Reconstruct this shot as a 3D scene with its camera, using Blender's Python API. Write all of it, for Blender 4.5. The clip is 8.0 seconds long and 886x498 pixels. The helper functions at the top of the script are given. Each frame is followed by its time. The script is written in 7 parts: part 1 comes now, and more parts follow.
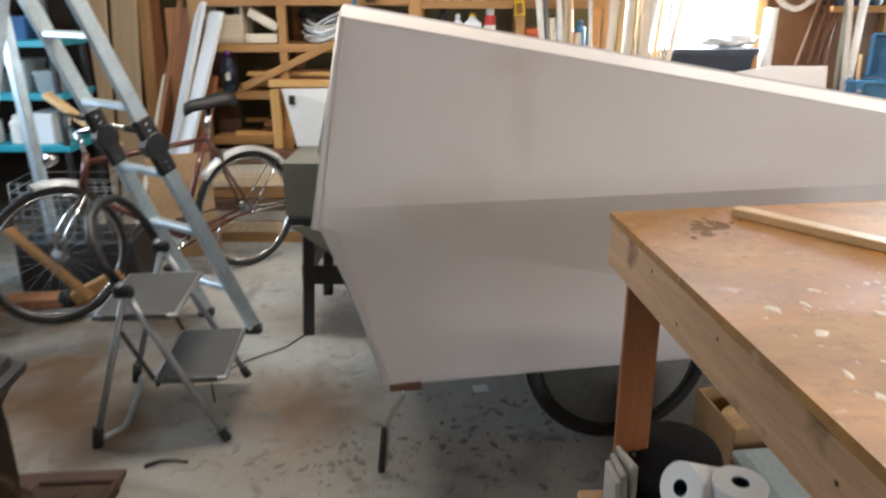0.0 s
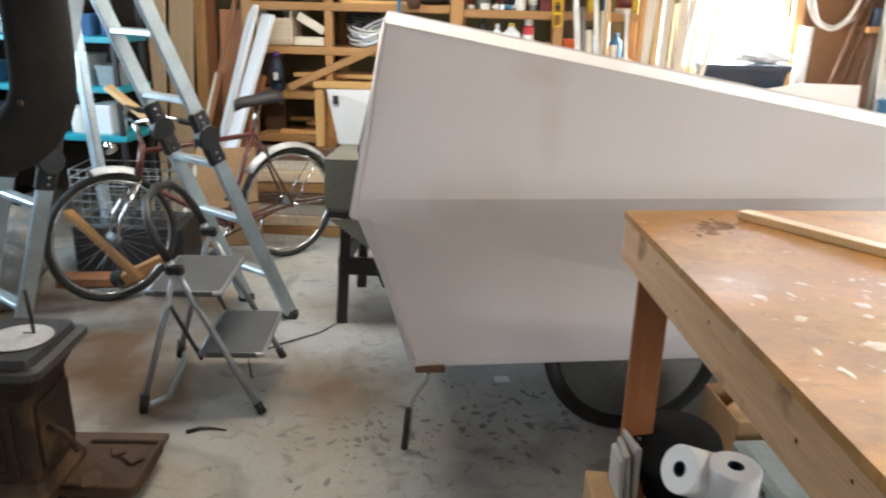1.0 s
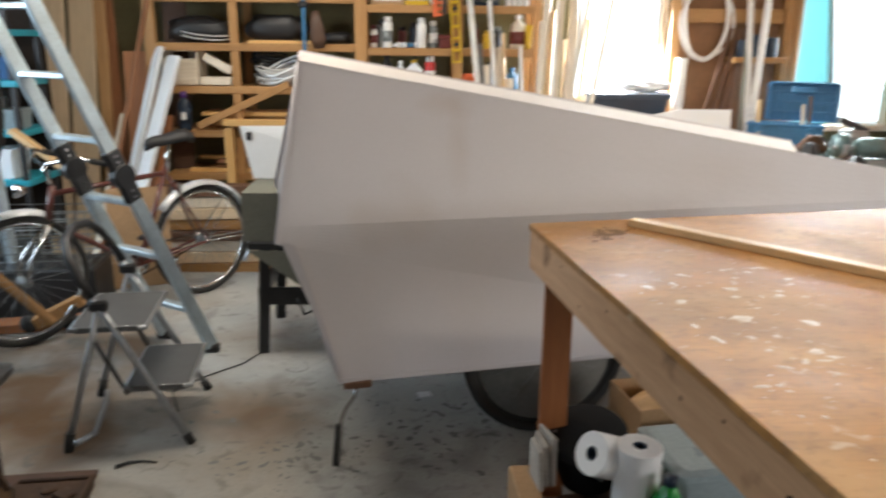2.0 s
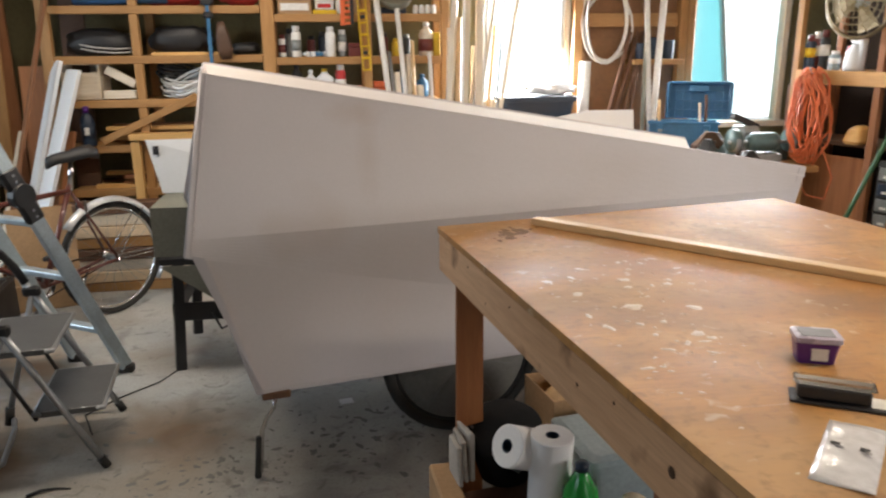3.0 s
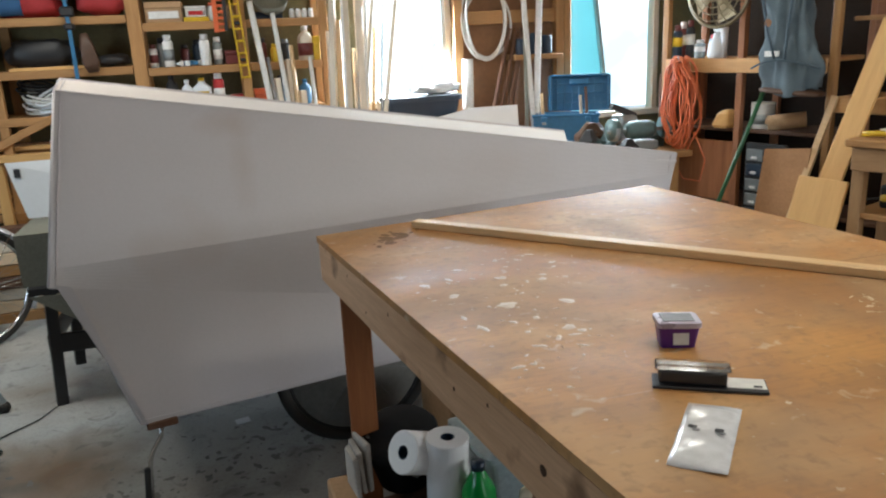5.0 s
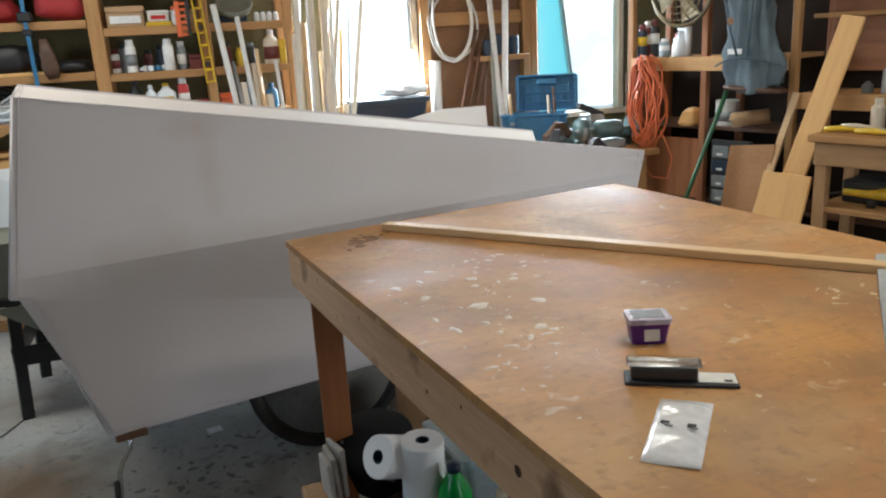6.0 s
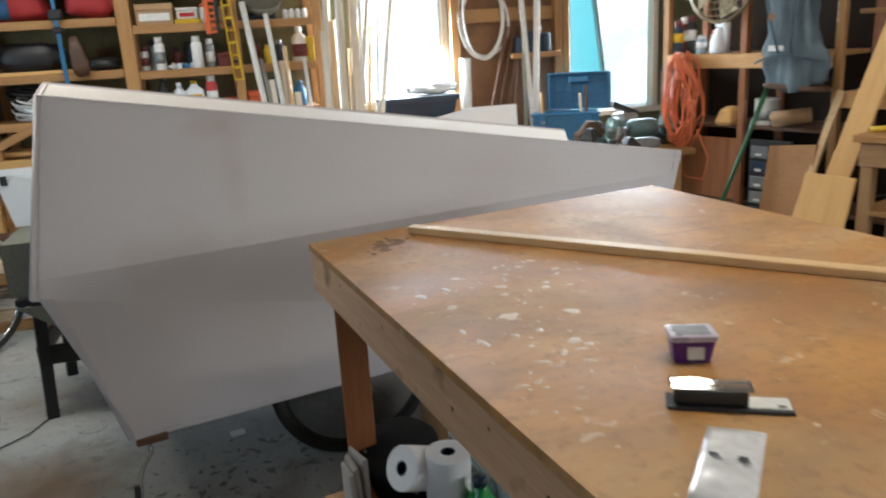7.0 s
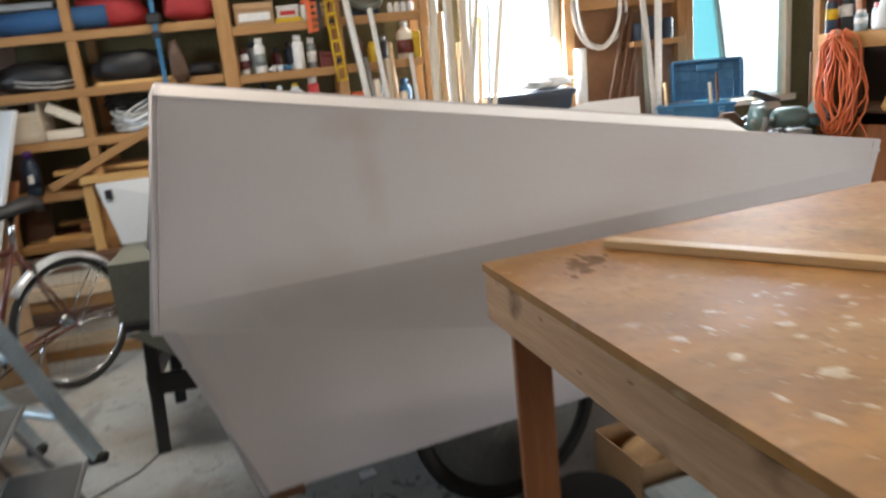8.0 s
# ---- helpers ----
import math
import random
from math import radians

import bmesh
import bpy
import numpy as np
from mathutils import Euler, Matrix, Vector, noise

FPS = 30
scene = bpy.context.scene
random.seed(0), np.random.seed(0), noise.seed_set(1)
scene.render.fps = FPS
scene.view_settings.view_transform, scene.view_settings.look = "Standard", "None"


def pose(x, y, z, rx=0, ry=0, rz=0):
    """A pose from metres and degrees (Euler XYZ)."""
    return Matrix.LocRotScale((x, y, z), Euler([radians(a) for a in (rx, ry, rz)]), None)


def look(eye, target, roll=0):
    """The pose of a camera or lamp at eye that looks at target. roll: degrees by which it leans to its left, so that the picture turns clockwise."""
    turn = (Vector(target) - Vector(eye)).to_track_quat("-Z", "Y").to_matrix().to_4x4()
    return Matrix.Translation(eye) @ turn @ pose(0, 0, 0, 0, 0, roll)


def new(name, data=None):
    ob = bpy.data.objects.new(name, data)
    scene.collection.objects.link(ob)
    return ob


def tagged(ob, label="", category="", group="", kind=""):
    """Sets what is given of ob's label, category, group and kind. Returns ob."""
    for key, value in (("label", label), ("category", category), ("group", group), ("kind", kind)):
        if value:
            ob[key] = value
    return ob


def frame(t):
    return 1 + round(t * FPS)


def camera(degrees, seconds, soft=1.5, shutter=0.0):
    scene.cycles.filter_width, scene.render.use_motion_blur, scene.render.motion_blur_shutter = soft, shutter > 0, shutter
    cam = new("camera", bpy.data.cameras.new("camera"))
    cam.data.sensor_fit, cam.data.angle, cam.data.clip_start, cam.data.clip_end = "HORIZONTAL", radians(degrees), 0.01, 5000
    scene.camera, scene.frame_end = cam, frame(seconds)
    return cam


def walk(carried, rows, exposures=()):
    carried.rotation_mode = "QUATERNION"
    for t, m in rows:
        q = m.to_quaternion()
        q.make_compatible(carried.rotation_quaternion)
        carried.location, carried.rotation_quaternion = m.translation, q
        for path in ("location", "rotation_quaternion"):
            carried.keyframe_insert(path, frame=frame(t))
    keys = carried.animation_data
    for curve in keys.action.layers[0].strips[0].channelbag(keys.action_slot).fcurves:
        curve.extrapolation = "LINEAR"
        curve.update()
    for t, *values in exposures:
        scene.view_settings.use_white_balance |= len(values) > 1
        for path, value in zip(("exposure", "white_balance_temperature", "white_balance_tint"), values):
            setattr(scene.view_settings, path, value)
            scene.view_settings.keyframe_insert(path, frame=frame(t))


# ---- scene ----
cam = camera(61.1, 8.0, soft=2.1, shutter=0.6)
PATH = [
    (0, (0.085, 0.065, 1.539), (0.008, 1.952, 0.882), -0.2),
    (0.2, (0.1051, -0.0053, 1.5481), (-0.0382, 1.8683, 0.8633), 0.21),
    (0.5, (0.107, -0.076, 1.55), (-0.162, 1.796, 0.9), 0.3),
    (0.8, (0.1185, -0.0999, 1.545), (-0.1069, 1.7869, 0.9211), 1.26),
    (1, (0.116, -0.11, 1.546), (-0.052, 1.778, 0.907), 1.4),
    (1.2, (0.1099, -0.1475, 1.547), (-0.0088, 1.7526, 0.934), 1.21),
    (1.5, (0.085, -0.228, 1.546), (-0.024, 1.676, 0.943), 0.4),
    (1.8, (0.079, -0.2798, 1.5424), (0.0493, 1.6411, 0.9864), 0.45),
    (2, (0.088, -0.294, 1.548), (0.16, 1.628, 1.002), 0.6),
    (2.2, (0.0951, -0.3107, 1.5572), (0.2399, 1.6141, 1.0338), 1.47),
    (3.3, (0.1559, -0.3479, 1.5565), (0.4655, 1.5545, 1.0223), -1.6),
    (3.5, (0.182, -0.349, 1.56), (0.518, 1.55, 1.031), -2.4),
    (3.7, (0.214, -0.3395, 1.5631), (0.6376, 1.5433, 1.0381), -2.29),
    (4, (0.233, -0.334, 1.563), (0.735, 1.528, 1.031), -3.2),
    (4.2, (0.2314, -0.3362, 1.5645), (0.7427, 1.519, 1.0197), -3.41),
    (4.5, (0.223, -0.345, 1.563), (0.724, 1.516, 1.028), -2.9),
    (4.7, (0.2088, -0.3402, 1.5631), (0.7076, 1.5198, 1.0232), -2.8),
    (5.8, (0.2121, -0.322, 1.5612), (0.8014, 1.514, 1.0301), -2.66),
    (6, (0.215, -0.324, 1.559), (0.8, 1.512, 1.023), -3.3),
    (6.3, (0.2212, -0.3274, 1.5626), (0.8176, 1.5044, 1.025), -3.1),
    (6.5, (0.218, -0.323, 1.56), (0.799, 1.514, 1.024), -2.7),
    (6.8, (0.2298, -0.2892, 1.5532), (0.7716, 1.5597, 1.0165), -3.08),
    (7, (0.243, -0.242, 1.554), (0.755, 1.615, 1.017), -3.4),
    (7.2, (0.2456, -0.1744, 1.5546), (0.7112, 1.6976, 1.0268), -3.2),
    (7.5, (0.204, -0.05, 1.544), (0.555, 1.844, 1.008), -4.4),
    (7.7, (0.1592, 0.0304, 1.5332), (0.4181, 1.9284, 0.9583), -5.06),
    (8, (0.054, 0.233, 1.501), (0.386, 2.138, 0.988), -5.8),
]
walk(cam, [(t, look(eye, target, roll)) for t, eye, target, roll in PATH],
     exposures=[(0.0, .32, 6350, 9), (1.0, .60, 6300, 7), (2.0, .22, 6450, 8), (3.5, -.05, 6850, 12), (4.0, -.18, 6100, 5), (6.5, -.19, 5950, 4), (7.5, -.18, 5950, 4), (8.0, -.08, 6300, 8)])

# ---- world and light ----
world = bpy.data.worlds.new("sky")
scene.world = world
world.use_nodes = True
wn = world.node_tree
sky = wn.nodes.new("ShaderNodeTexSky")
sky.sky_type, sky.sun_disc = "NISHITA", False
sky.sun_elevation, sky.sun_rotation = radians(24), radians(200)
wn.links.new(sky.outputs[0], wn.nodes["Background"].inputs[0])
wn.nodes["Background"].inputs[1].default_value = 0.06

sun = new("sun", bpy.data.lights.new("sun", "SUN"))
sun.data.energy, sun.data.angle, sun.data.color = 0.8, radians(20), (1.0, 0.96, 0.9)
sun.matrix_basis = look((-2, -8, 6), (0, 0, 0))


def window_light(name, eye, target, sx, sy, watts, colour):
    lamp = new(name, bpy.data.lights.new(name, "AREA"))
    lamp.data.shape, lamp.data.size, lamp.data.size_y = "RECTANGLE", sx, sy
    lamp.data.energy, lamp.data.color = watts, colour
    lamp.matrix_basis = look(eye, target)
    return lamp


window_light("daylight_window_west", (1.62, 5.40, 1.62), (1.55, 0, 0.9), 0.70, 0.95, 105, (0.93, 0.97, 1.0))
window_light("daylight_window_east", (3.32, 5.40, 1.50), (2.6, 0, 0.9), 0.80, 1.15, 95, (0.88, 0.96, 1.0))
window_light("daylight_window_side", (-3.60, 3.1, 1.60), (-0.8, 4.2, 1.0), 1.3, 1.1, 28, (0.72, 0.86, 1.0)).data.spread = radians(120)
# fill from an added second west window and an added doorway, both out of view
window_light("daylight_window_south", (-3.60, -1.0, 1.60), (0.5, 1.3, 0.75), 1.3, 1.1, 16, (0.68, 0.85, 1.0))
window_light("daylight_door", (3.25, -3.60, 1.15), (0.2, 2.3, 0.9), 1.4, 1.3, 16, (0.95, 0.97, 1.0))

window_light("daylight_window_east_side", (4.20, -0.2, 1.45), (0.6, 1.6, 0.8), 0.8, 0.8, 58, (1.0, 0.97, 0.93))

# unseen ceiling lamps added as fill; only (-0.95, 3.0) follows from cast shadows
CEILING_FILLS = ((0.2, -0.9, 12, (1.0, 0.88, 0.74)), (-0.95, 3.0, 29, (1.0, 0.89, 0.76)), (-0.5, 4.2, 11, (1.0, 0.92, 0.82)), (1.7, 0.8, 24, (1.0, 0.88, 0.72)), (2.2, 3.3, 16, (1.0, 0.90, 0.76)))
for lx, ly, watts, tint in CEILING_FILLS:
    window_light("tube_light", (lx, ly, 2.58), (lx, ly, 0), 1.2, 0.14, watts, tint)

# ---- materials ----


def mat(name, colour, rough=0.6, metal=0.0, second=None, scale=8.0, amount=0.5, grain=60.0, bump=0.15, stretch=(1, 1, 1), fleck=0.35,
        spread=0.0, coat=0.0, stain=None, stain_scale=2.0, stain_low=0.55, stain_high=0.68, transmission=0.0, alpha=1.0):
    m = bpy.data.materials.new(name)
    m.use_nodes = True
    nt = m.node_tree
    b = nt.nodes["Principled BSDF"]
    b.inputs["Metallic"].default_value = metal
    b.inputs["Coat Weight"].default_value = coat
    b.inputs["Transmission Weight"].default_value = transmission
    b.inputs["Alpha"].default_value = alpha
    tc = nt.nodes.new("ShaderNodeTexCoord")
    mp = nt.nodes.new("ShaderNodeMapping")
    mp.inputs["Scale"].default_value = stretch
    nt.links.new(tc.outputs["Object"], mp.inputs["Vector"])
    info = nt.nodes.new("ShaderNodeObjectInfo")
    n1 = nt.nodes.new("ShaderNodeTexNoise")
    n1.noise_dimensions = "4D"
    n1.inputs["Scale"].default_value, n1.inputs["Detail"].default_value = scale, 6
    shift = nt.nodes.new("ShaderNodeMath")
    shift.operation = "MULTIPLY"
    shift.inputs[1].default_value = 37.0
    nt.links.new(info.outputs["Random"], shift.inputs[0])
    nt.links.new(shift.outputs[0], n1.inputs["W"])
    nt.links.new(mp.outputs[0], n1.inputs["Vector"])
    n2 = nt.nodes.new("ShaderNodeTexNoise")
    n2.inputs["Scale"].default_value, n2.inputs["Detail"].default_value = grain, 4
    nt.links.new(mp.outputs[0], n2.inputs["Vector"])
    second = second or tuple(c * 0.72 for c in colour)
    ramp = nt.nodes.new("ShaderNodeValToRGB")
    ramp.color_ramp.elements[0].position, ramp.color_ramp.elements[1].position = 0.5 - 0.35 * amount - 0.05, 0.5 + 0.25 * (1.4 - amount)
    ramp.color_ramp.elements[0].color, ramp.color_ramp.elements[1].color = (*second, 1), (*colour, 1)
    nt.links.new(n1.outputs["Fac"], ramp.inputs[0])
    out = ramp.outputs[0]
    mix = nt.nodes.new("ShaderNodeMix")
    mix.data_type, mix.blend_type = "RGBA", "MULTIPLY"
    mix.inputs["Factor"].default_value = fleck
    nt.links.new(out, mix.inputs[6])
    g = nt.nodes.new("ShaderNodeMapRange")
    g.inputs[1].default_value, g.inputs[2].default_value, g.inputs[3].default_value, g.inputs[4].default_value = 0.3, 0.7, 0.6, 1.15
    nt.links.new(n2.outputs["Fac"], g.inputs[0])
    nt.links.new(g.outputs[0], mix.inputs[7])
    out = mix.outputs[2]
    if stain:
        n3 = nt.nodes.new("ShaderNodeTexNoise")
        n3.inputs["Scale"].default_value, n3.inputs["Detail"].default_value = stain_scale, 3
        nt.links.new(tc.outputs["Object"], n3.inputs["Vector"])
        r3 = nt.nodes.new("ShaderNodeMapRange")
        r3.inputs[1].default_value, r3.inputs[2].default_value = stain_low, stain_high
        nt.links.new(n3.outputs["Fac"], r3.inputs[0])
        mx = nt.nodes.new("ShaderNodeMix")
        mx.data_type = "RGBA"
        nt.links.new(r3.outputs[0], mx.inputs["Factor"])
        nt.links.new(out, mx.inputs[6])
        mx.inputs[7].default_value = (*stain, 1)
        out = mx.outputs[2]
    if spread:
        hsv = nt.nodes.new("ShaderNodeHueSaturation")
        vr = nt.nodes.new("ShaderNodeMapRange")
        vr.inputs[3].default_value, vr.inputs[4].default_value = 1 - spread, 1 + spread
        nt.links.new(info.outputs["Random"], vr.inputs[0])
        nt.links.new(vr.outputs[0], hsv.inputs["Value"])
        nt.links.new(out, hsv.inputs["Color"])
        out = hsv.outputs[0]
    nt.links.new(out, b.inputs["Base Color"])
    rr = nt.nodes.new("ShaderNodeMapRange")
    rr.inputs[3].default_value, rr.inputs[4].default_value = max(0.03, rough - 0.12), min(1.0, rough + 0.12)
    nt.links.new(n1.outputs["Fac"], rr.inputs[0])
    nt.links.new(rr.outputs[0], b.inputs["Roughness"])
    bp = nt.nodes.new("ShaderNodeBump")
    bp.inputs["Strength"].default_value, bp.inputs["Distance"].default_value = bump, 0.004
    nt.links.new(n2.outputs["Fac"], bp.inputs["Height"])
    nt.links.new(bp.outputs[0], b.inputs["Normal"])
    return m


GRAIN = (0.6, 9, 9)
# two stains, then the bench's brown bounce put into the panel colour
STREAKS_AND_BOUNCE = (((0.215, 2.52, 1.31), (0.13, 0.5, 0.07), 0.40), ((0.245, 2.45, 1.17), (0.055, 0.5, 0.20), 0.30), ((1.25, 2.55, 1.05), (0.35, 0.5, 0.12), 0.15))
M = {}
M["pine"] = mat("pine", (0.55, 0.32, 0.13), 0.55, second=(0.40, 0.21, 0.075), scale=3, grain=22, stretch=GRAIN, spread=0.15)
M["apron"] = mat("apron", (0.64, 0.41, 0.25), 0.6, second=(0.47, 0.275, 0.15), scale=3, grain=22, stretch=GRAIN, spread=0.06,
                 stain=(0.20, 0.11, 0.055), stain_scale=9, stain_low=0.60, stain_high=0.74)
M["red_leg"] = mat("red_leg", (0.38, 0.145, 0.05), 0.5, second=(0.25, 0.085, 0.03), scale=3, grain=25, stretch=GRAIN)
M["stud"] = mat("stud", (0.46, 0.25, 0.095), 0.6, second=(0.33, 0.16, 0.05), scale=3, grain=22, stretch=GRAIN, spread=0.12)
M["cedar"] = mat("cedar", (0.42, 0.18, 0.075), 0.6, second=(0.25, 0.095, 0.038), scale=3, grain=24, stretch=GRAIN, spread=0.25)
M["brown_ply"] = mat("brown_ply", (0.16, 0.078, 0.042), 0.65, second=(0.075, 0.036, 0.02), scale=2.5, grain=30, spread=0.1)
M["pale_ply"] = mat("pale_ply", (0.72, 0.43, 0.155), 0.55, second=(0.60, 0.34, 0.115), scale=3, grain=22, fleck=0.18, stretch=GRAIN, spread=0.08)
M["pale_stick"] = mat("pale_stick", (0.76, 0.68, 0.56), 0.5, second=(0.62, 0.51, 0.37), scale=3, grain=22, stretch=GRAIN, spread=0.2)
M["yellow_strip"] = mat("yellow_strip", (0.66, 0.45, 0.235), 0.5, second=(0.56, 0.365, 0.175), scale=3, grain=25, stretch=GRAIN)
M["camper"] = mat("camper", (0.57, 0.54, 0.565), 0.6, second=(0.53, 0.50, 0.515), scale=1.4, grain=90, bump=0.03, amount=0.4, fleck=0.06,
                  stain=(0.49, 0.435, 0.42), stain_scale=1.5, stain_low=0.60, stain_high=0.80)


def streaked(m, spots, colour):
    """Adds brownish water stains and bounce colour, each an upright soft oval (place, reach, depth), to a material."""
    nt = m.node_tree
    b = nt.nodes["Principled BSDF"]
    tc, noise_tex = nt.nodes.new("ShaderNodeTexCoord"), nt.nodes.new("ShaderNodeTexNoise")
    noise_tex.inputs["Scale"].default_value, noise_tex.inputs["Detail"].default_value = 9, 5
    nt.links.new(tc.outputs["Object"], noise_tex.inputs["Vector"])
    for place, reach, depth in spots:
        mp, d, a, r, x = (nt.nodes.new("ShaderNode" + k) for k in ("Mapping", "VectorMath", "Math", "MapRange", "Mix"))
        mp.vector_type = "TEXTURE"
        mp.inputs["Location"].default_value, mp.inputs["Scale"].default_value = place, reach
        nt.links.new(tc.outputs["Object"], mp.inputs["Vector"])
        d.operation = "LENGTH"
        nt.links.new(mp.outputs[0], d.inputs[0])
        a.operation = "ADD"
        nt.links.new(d.outputs["Value"], a.inputs[0])
        nt.links.new(noise_tex.outputs["Fac"], a.inputs[1])
        r.inputs[1].default_value, r.inputs[2].default_value, r.inputs[3].default_value, r.inputs[4].default_value = 0.6, 1.5, depth, 0
        nt.links.new(a.outputs[0], r.inputs[0])
        x.data_type = "RGBA"
        nt.links.new(b.inputs["Base Color"].links[0].from_socket, x.inputs[6])
        x.inputs[7].default_value = (*colour, 1)
        nt.links.new(r.outputs[0], x.inputs["Factor"])
        nt.links.new(x.outputs[2], b.inputs["Base Color"])


streaked(M["camper"], STREAKS_AND_BOUNCE, (0.42, 0.34, 0.30))
# paler, warmer version of the camper colour, used on the top panel
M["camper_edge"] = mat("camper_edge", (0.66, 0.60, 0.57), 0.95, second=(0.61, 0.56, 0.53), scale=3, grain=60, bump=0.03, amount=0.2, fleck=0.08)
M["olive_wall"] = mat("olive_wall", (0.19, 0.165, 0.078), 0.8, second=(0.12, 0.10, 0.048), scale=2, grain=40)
# walls and ceiling darkened to cut bounce; near-black also deepens shade at shelf backs
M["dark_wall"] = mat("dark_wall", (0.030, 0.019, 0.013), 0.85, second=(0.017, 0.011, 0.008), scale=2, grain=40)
M["ceiling"] = mat("ceiling", (0.22, 0.17, 0.12), 0.8, scale=2, grain=40)
M["aluminium"] = mat("aluminium", (0.64, 0.75, 0.81), 0.36, metal=0.6, scale=10, grain=80, bump=0.04, amount=0.3)
M["grey_tube"] = mat("grey_tube", (0.42, 0.44, 0.46), 0.38, metal=0.6, scale=10, grain=80, bump=0.04, amount=0.3)
M["chrome"] = mat("chrome", (0.80, 0.80, 0.80), 0.14, metal=1.0, scale=10, grain=80, bump=0.02, amount=0.2)
M["black_plastic"] = mat("black_plastic", (0.025, 0.025, 0.027), 0.45, scale=8, grain=90, bump=0.06)
M["rubber"] = mat("rubber", (0.016, 0.016, 0.016), 0.75, second=(0.028, 0.026, 0.024), scale=10, grain=120)
M["iron"] = mat("iron", (0.036, 0.022, 0.013), 0.65, metal=0.0, second=(0.020, 0.013, 0.009), scale=5, grain=50, bump=0.3,
                stain=(0.11, 0.064, 0.032), stain_scale=5, stain_low=0.52, stain_high=0.72)
M["iron_top"] = mat("iron_top", (0.095, 0.090, 0.088), 0.38, metal=0.5, scale=5, grain=50, bump=0.2)
M["ash_plate"] = mat("ash_plate", (0.66, 0.66, 0.68), 0.45, second=(0.34, 0.32, 0.31), scale=9, grain=60, bump=0.2)
M["flue"] = mat("flue", (0.014, 0.012, 0.011), 0.85, metal=0.0, second=(0.026, 0.021, 0.017), scale=6, grain=60)
M["rust"] = mat("rust", (0.095, 0.054, 0.032), 0.75, second=(0.045, 0.027, 0.018), scale=6, grain=50, bump=0.3)
M["tread"] = mat("tread", (0.10, 0.104, 0.106), 0.65, second=(0.07, 0.07, 0.072), scale=12, grain=140, bump=0.3)
M["bike_paint"] = mat("bike_paint", (0.13, 0.035, 0.025), 0.3, scale=9, grain=60, coat=0.3)
M["white_plastic"] = mat("white_plastic", (0.80, 0.83, 0.86), 0.4, second=(0.76, 0.79, 0.82), fleck=0.05, scale=3, grain=60, bump=0.03, amount=0.2)
M["white_paint"] = mat("white_paint", (0.78, 0.77, 0.75), 0.5, second=(0.66, 0.64, 0.60), scale=4, grain=50)
M["paper"] = mat("paper", (0.82, 0.82, 0.82), 0.9, second=(0.77, 0.77, 0.78), scale=14, grain=90, bump=0.06, fleck=0.06)
M["newsprint"] = mat("newsprint", (0.48, 0.45, 0.41), 0.85, second=(0.33, 0.30, 0.27), scale=14, grain=120, spread=0.1)
M["turquoise"] = mat("turquoise", (0.03, 0.40, 0.52), 0.4, scale=4, grain=60, bump=0.04, amount=0.3)
M["blue_case"] = mat("blue_case", (0.045, 0.185, 0.36), 0.45, scale=6, grain=70, bump=0.06, amount=0.4)
M["navy"] = mat("navy", (0.018, 0.035, 0.065), 0.4, scale=6, grain=70)
M["blue_cloth"] = mat("blue_cloth", (0.04, 0.13, 0.30), 0.8, scale=8, grain=140, bump=0.4)
M["denim"] = mat("denim", (0.135, 0.175, 0.20), 0.9, second=(0.075, 0.10, 0.12), scale=7, grain=180, bump=0.5)
M["red_cloth"] = mat("red_cloth", (0.50, 0.04, 0.045), 0.75, scale=6, grain=120, bump=0.3)
M["orange_cord"] = mat("orange_cord", (0.72, 0.17, 0.055), 0.45, scale=9, grain=90, amount=0.4)
M["orange"] = mat("orange", (0.80, 0.16, 0.05), 0.45, scale=9, grain=90)
M["yellow"] = mat("yellow", (0.80, 0.52, 0.02), 0.4, scale=9, grain=90, amount=0.3)
M["green"] = mat("green", (0.02, 0.36, 0.06), 0.2, scale=9, grain=90, coat=0.3, amount=0.3)
M["dark_green"] = mat("dark_green", (0.03, 0.12, 0.05), 0.35, scale=9, grain=90)
M["purple"] = mat("purple", (0.10, 0.02, 0.22), 0.35, scale=9, grain=90, amount=0.3)
M["red"] = mat("red", (0.55, 0.03, 0.03), 0.35, scale=9, grain=90)
M["dark_red"] = mat("dark_red", (0.16, 0.03, 0.025), 0.45, scale=9, grain=90)
M["cardboard"] = mat("cardboard", (0.46, 0.29, 0.155), 0.8, second=(0.37, 0.225, 0.115), scale=6, grain=70, spread=0.12)
M["leather"] = mat("leather", (0.10, 0.05, 0.028), 0.5, scale=9, grain=90, bump=0.3)
M["cable"] = mat("cable", (0.60, 0.59, 0.56), 0.5, scale=9, grain=90, spread=0.2)
M["copper"] = mat("copper", (0.17, 0.085, 0.05), 0.5, metal=0.3, scale=9, grain=90)
M["grey_metal"] = mat("grey_metal", (0.30, 0.32, 0.32), 0.45, metal=0.5, scale=9, grain=90, bump=0.1, spread=0.2)
M["green_grey"] = mat("green_grey", (0.10, 0.16, 0.16), 0.45, metal=0.2, scale=9, grain=90, bump=0.1)
M["grey_sheet"] = mat("grey_sheet", (0.36, 0.37, 0.38), 0.5, scale=5, grain=80, bump=0.1)
M["felt_green"] = mat("felt_green", (0.20, 0.20, 0.16), 0.8, scale=5, grain=90)
M["clear_bin"] = mat("clear_bin", (0.36, 0.44, 0.47), 0.3, scale=5, grain=60, amount=0.3)
M["brass"] = mat("brass", (0.24, 0.19, 0.11), 0.45, metal=0.6, scale=9, grain=90)
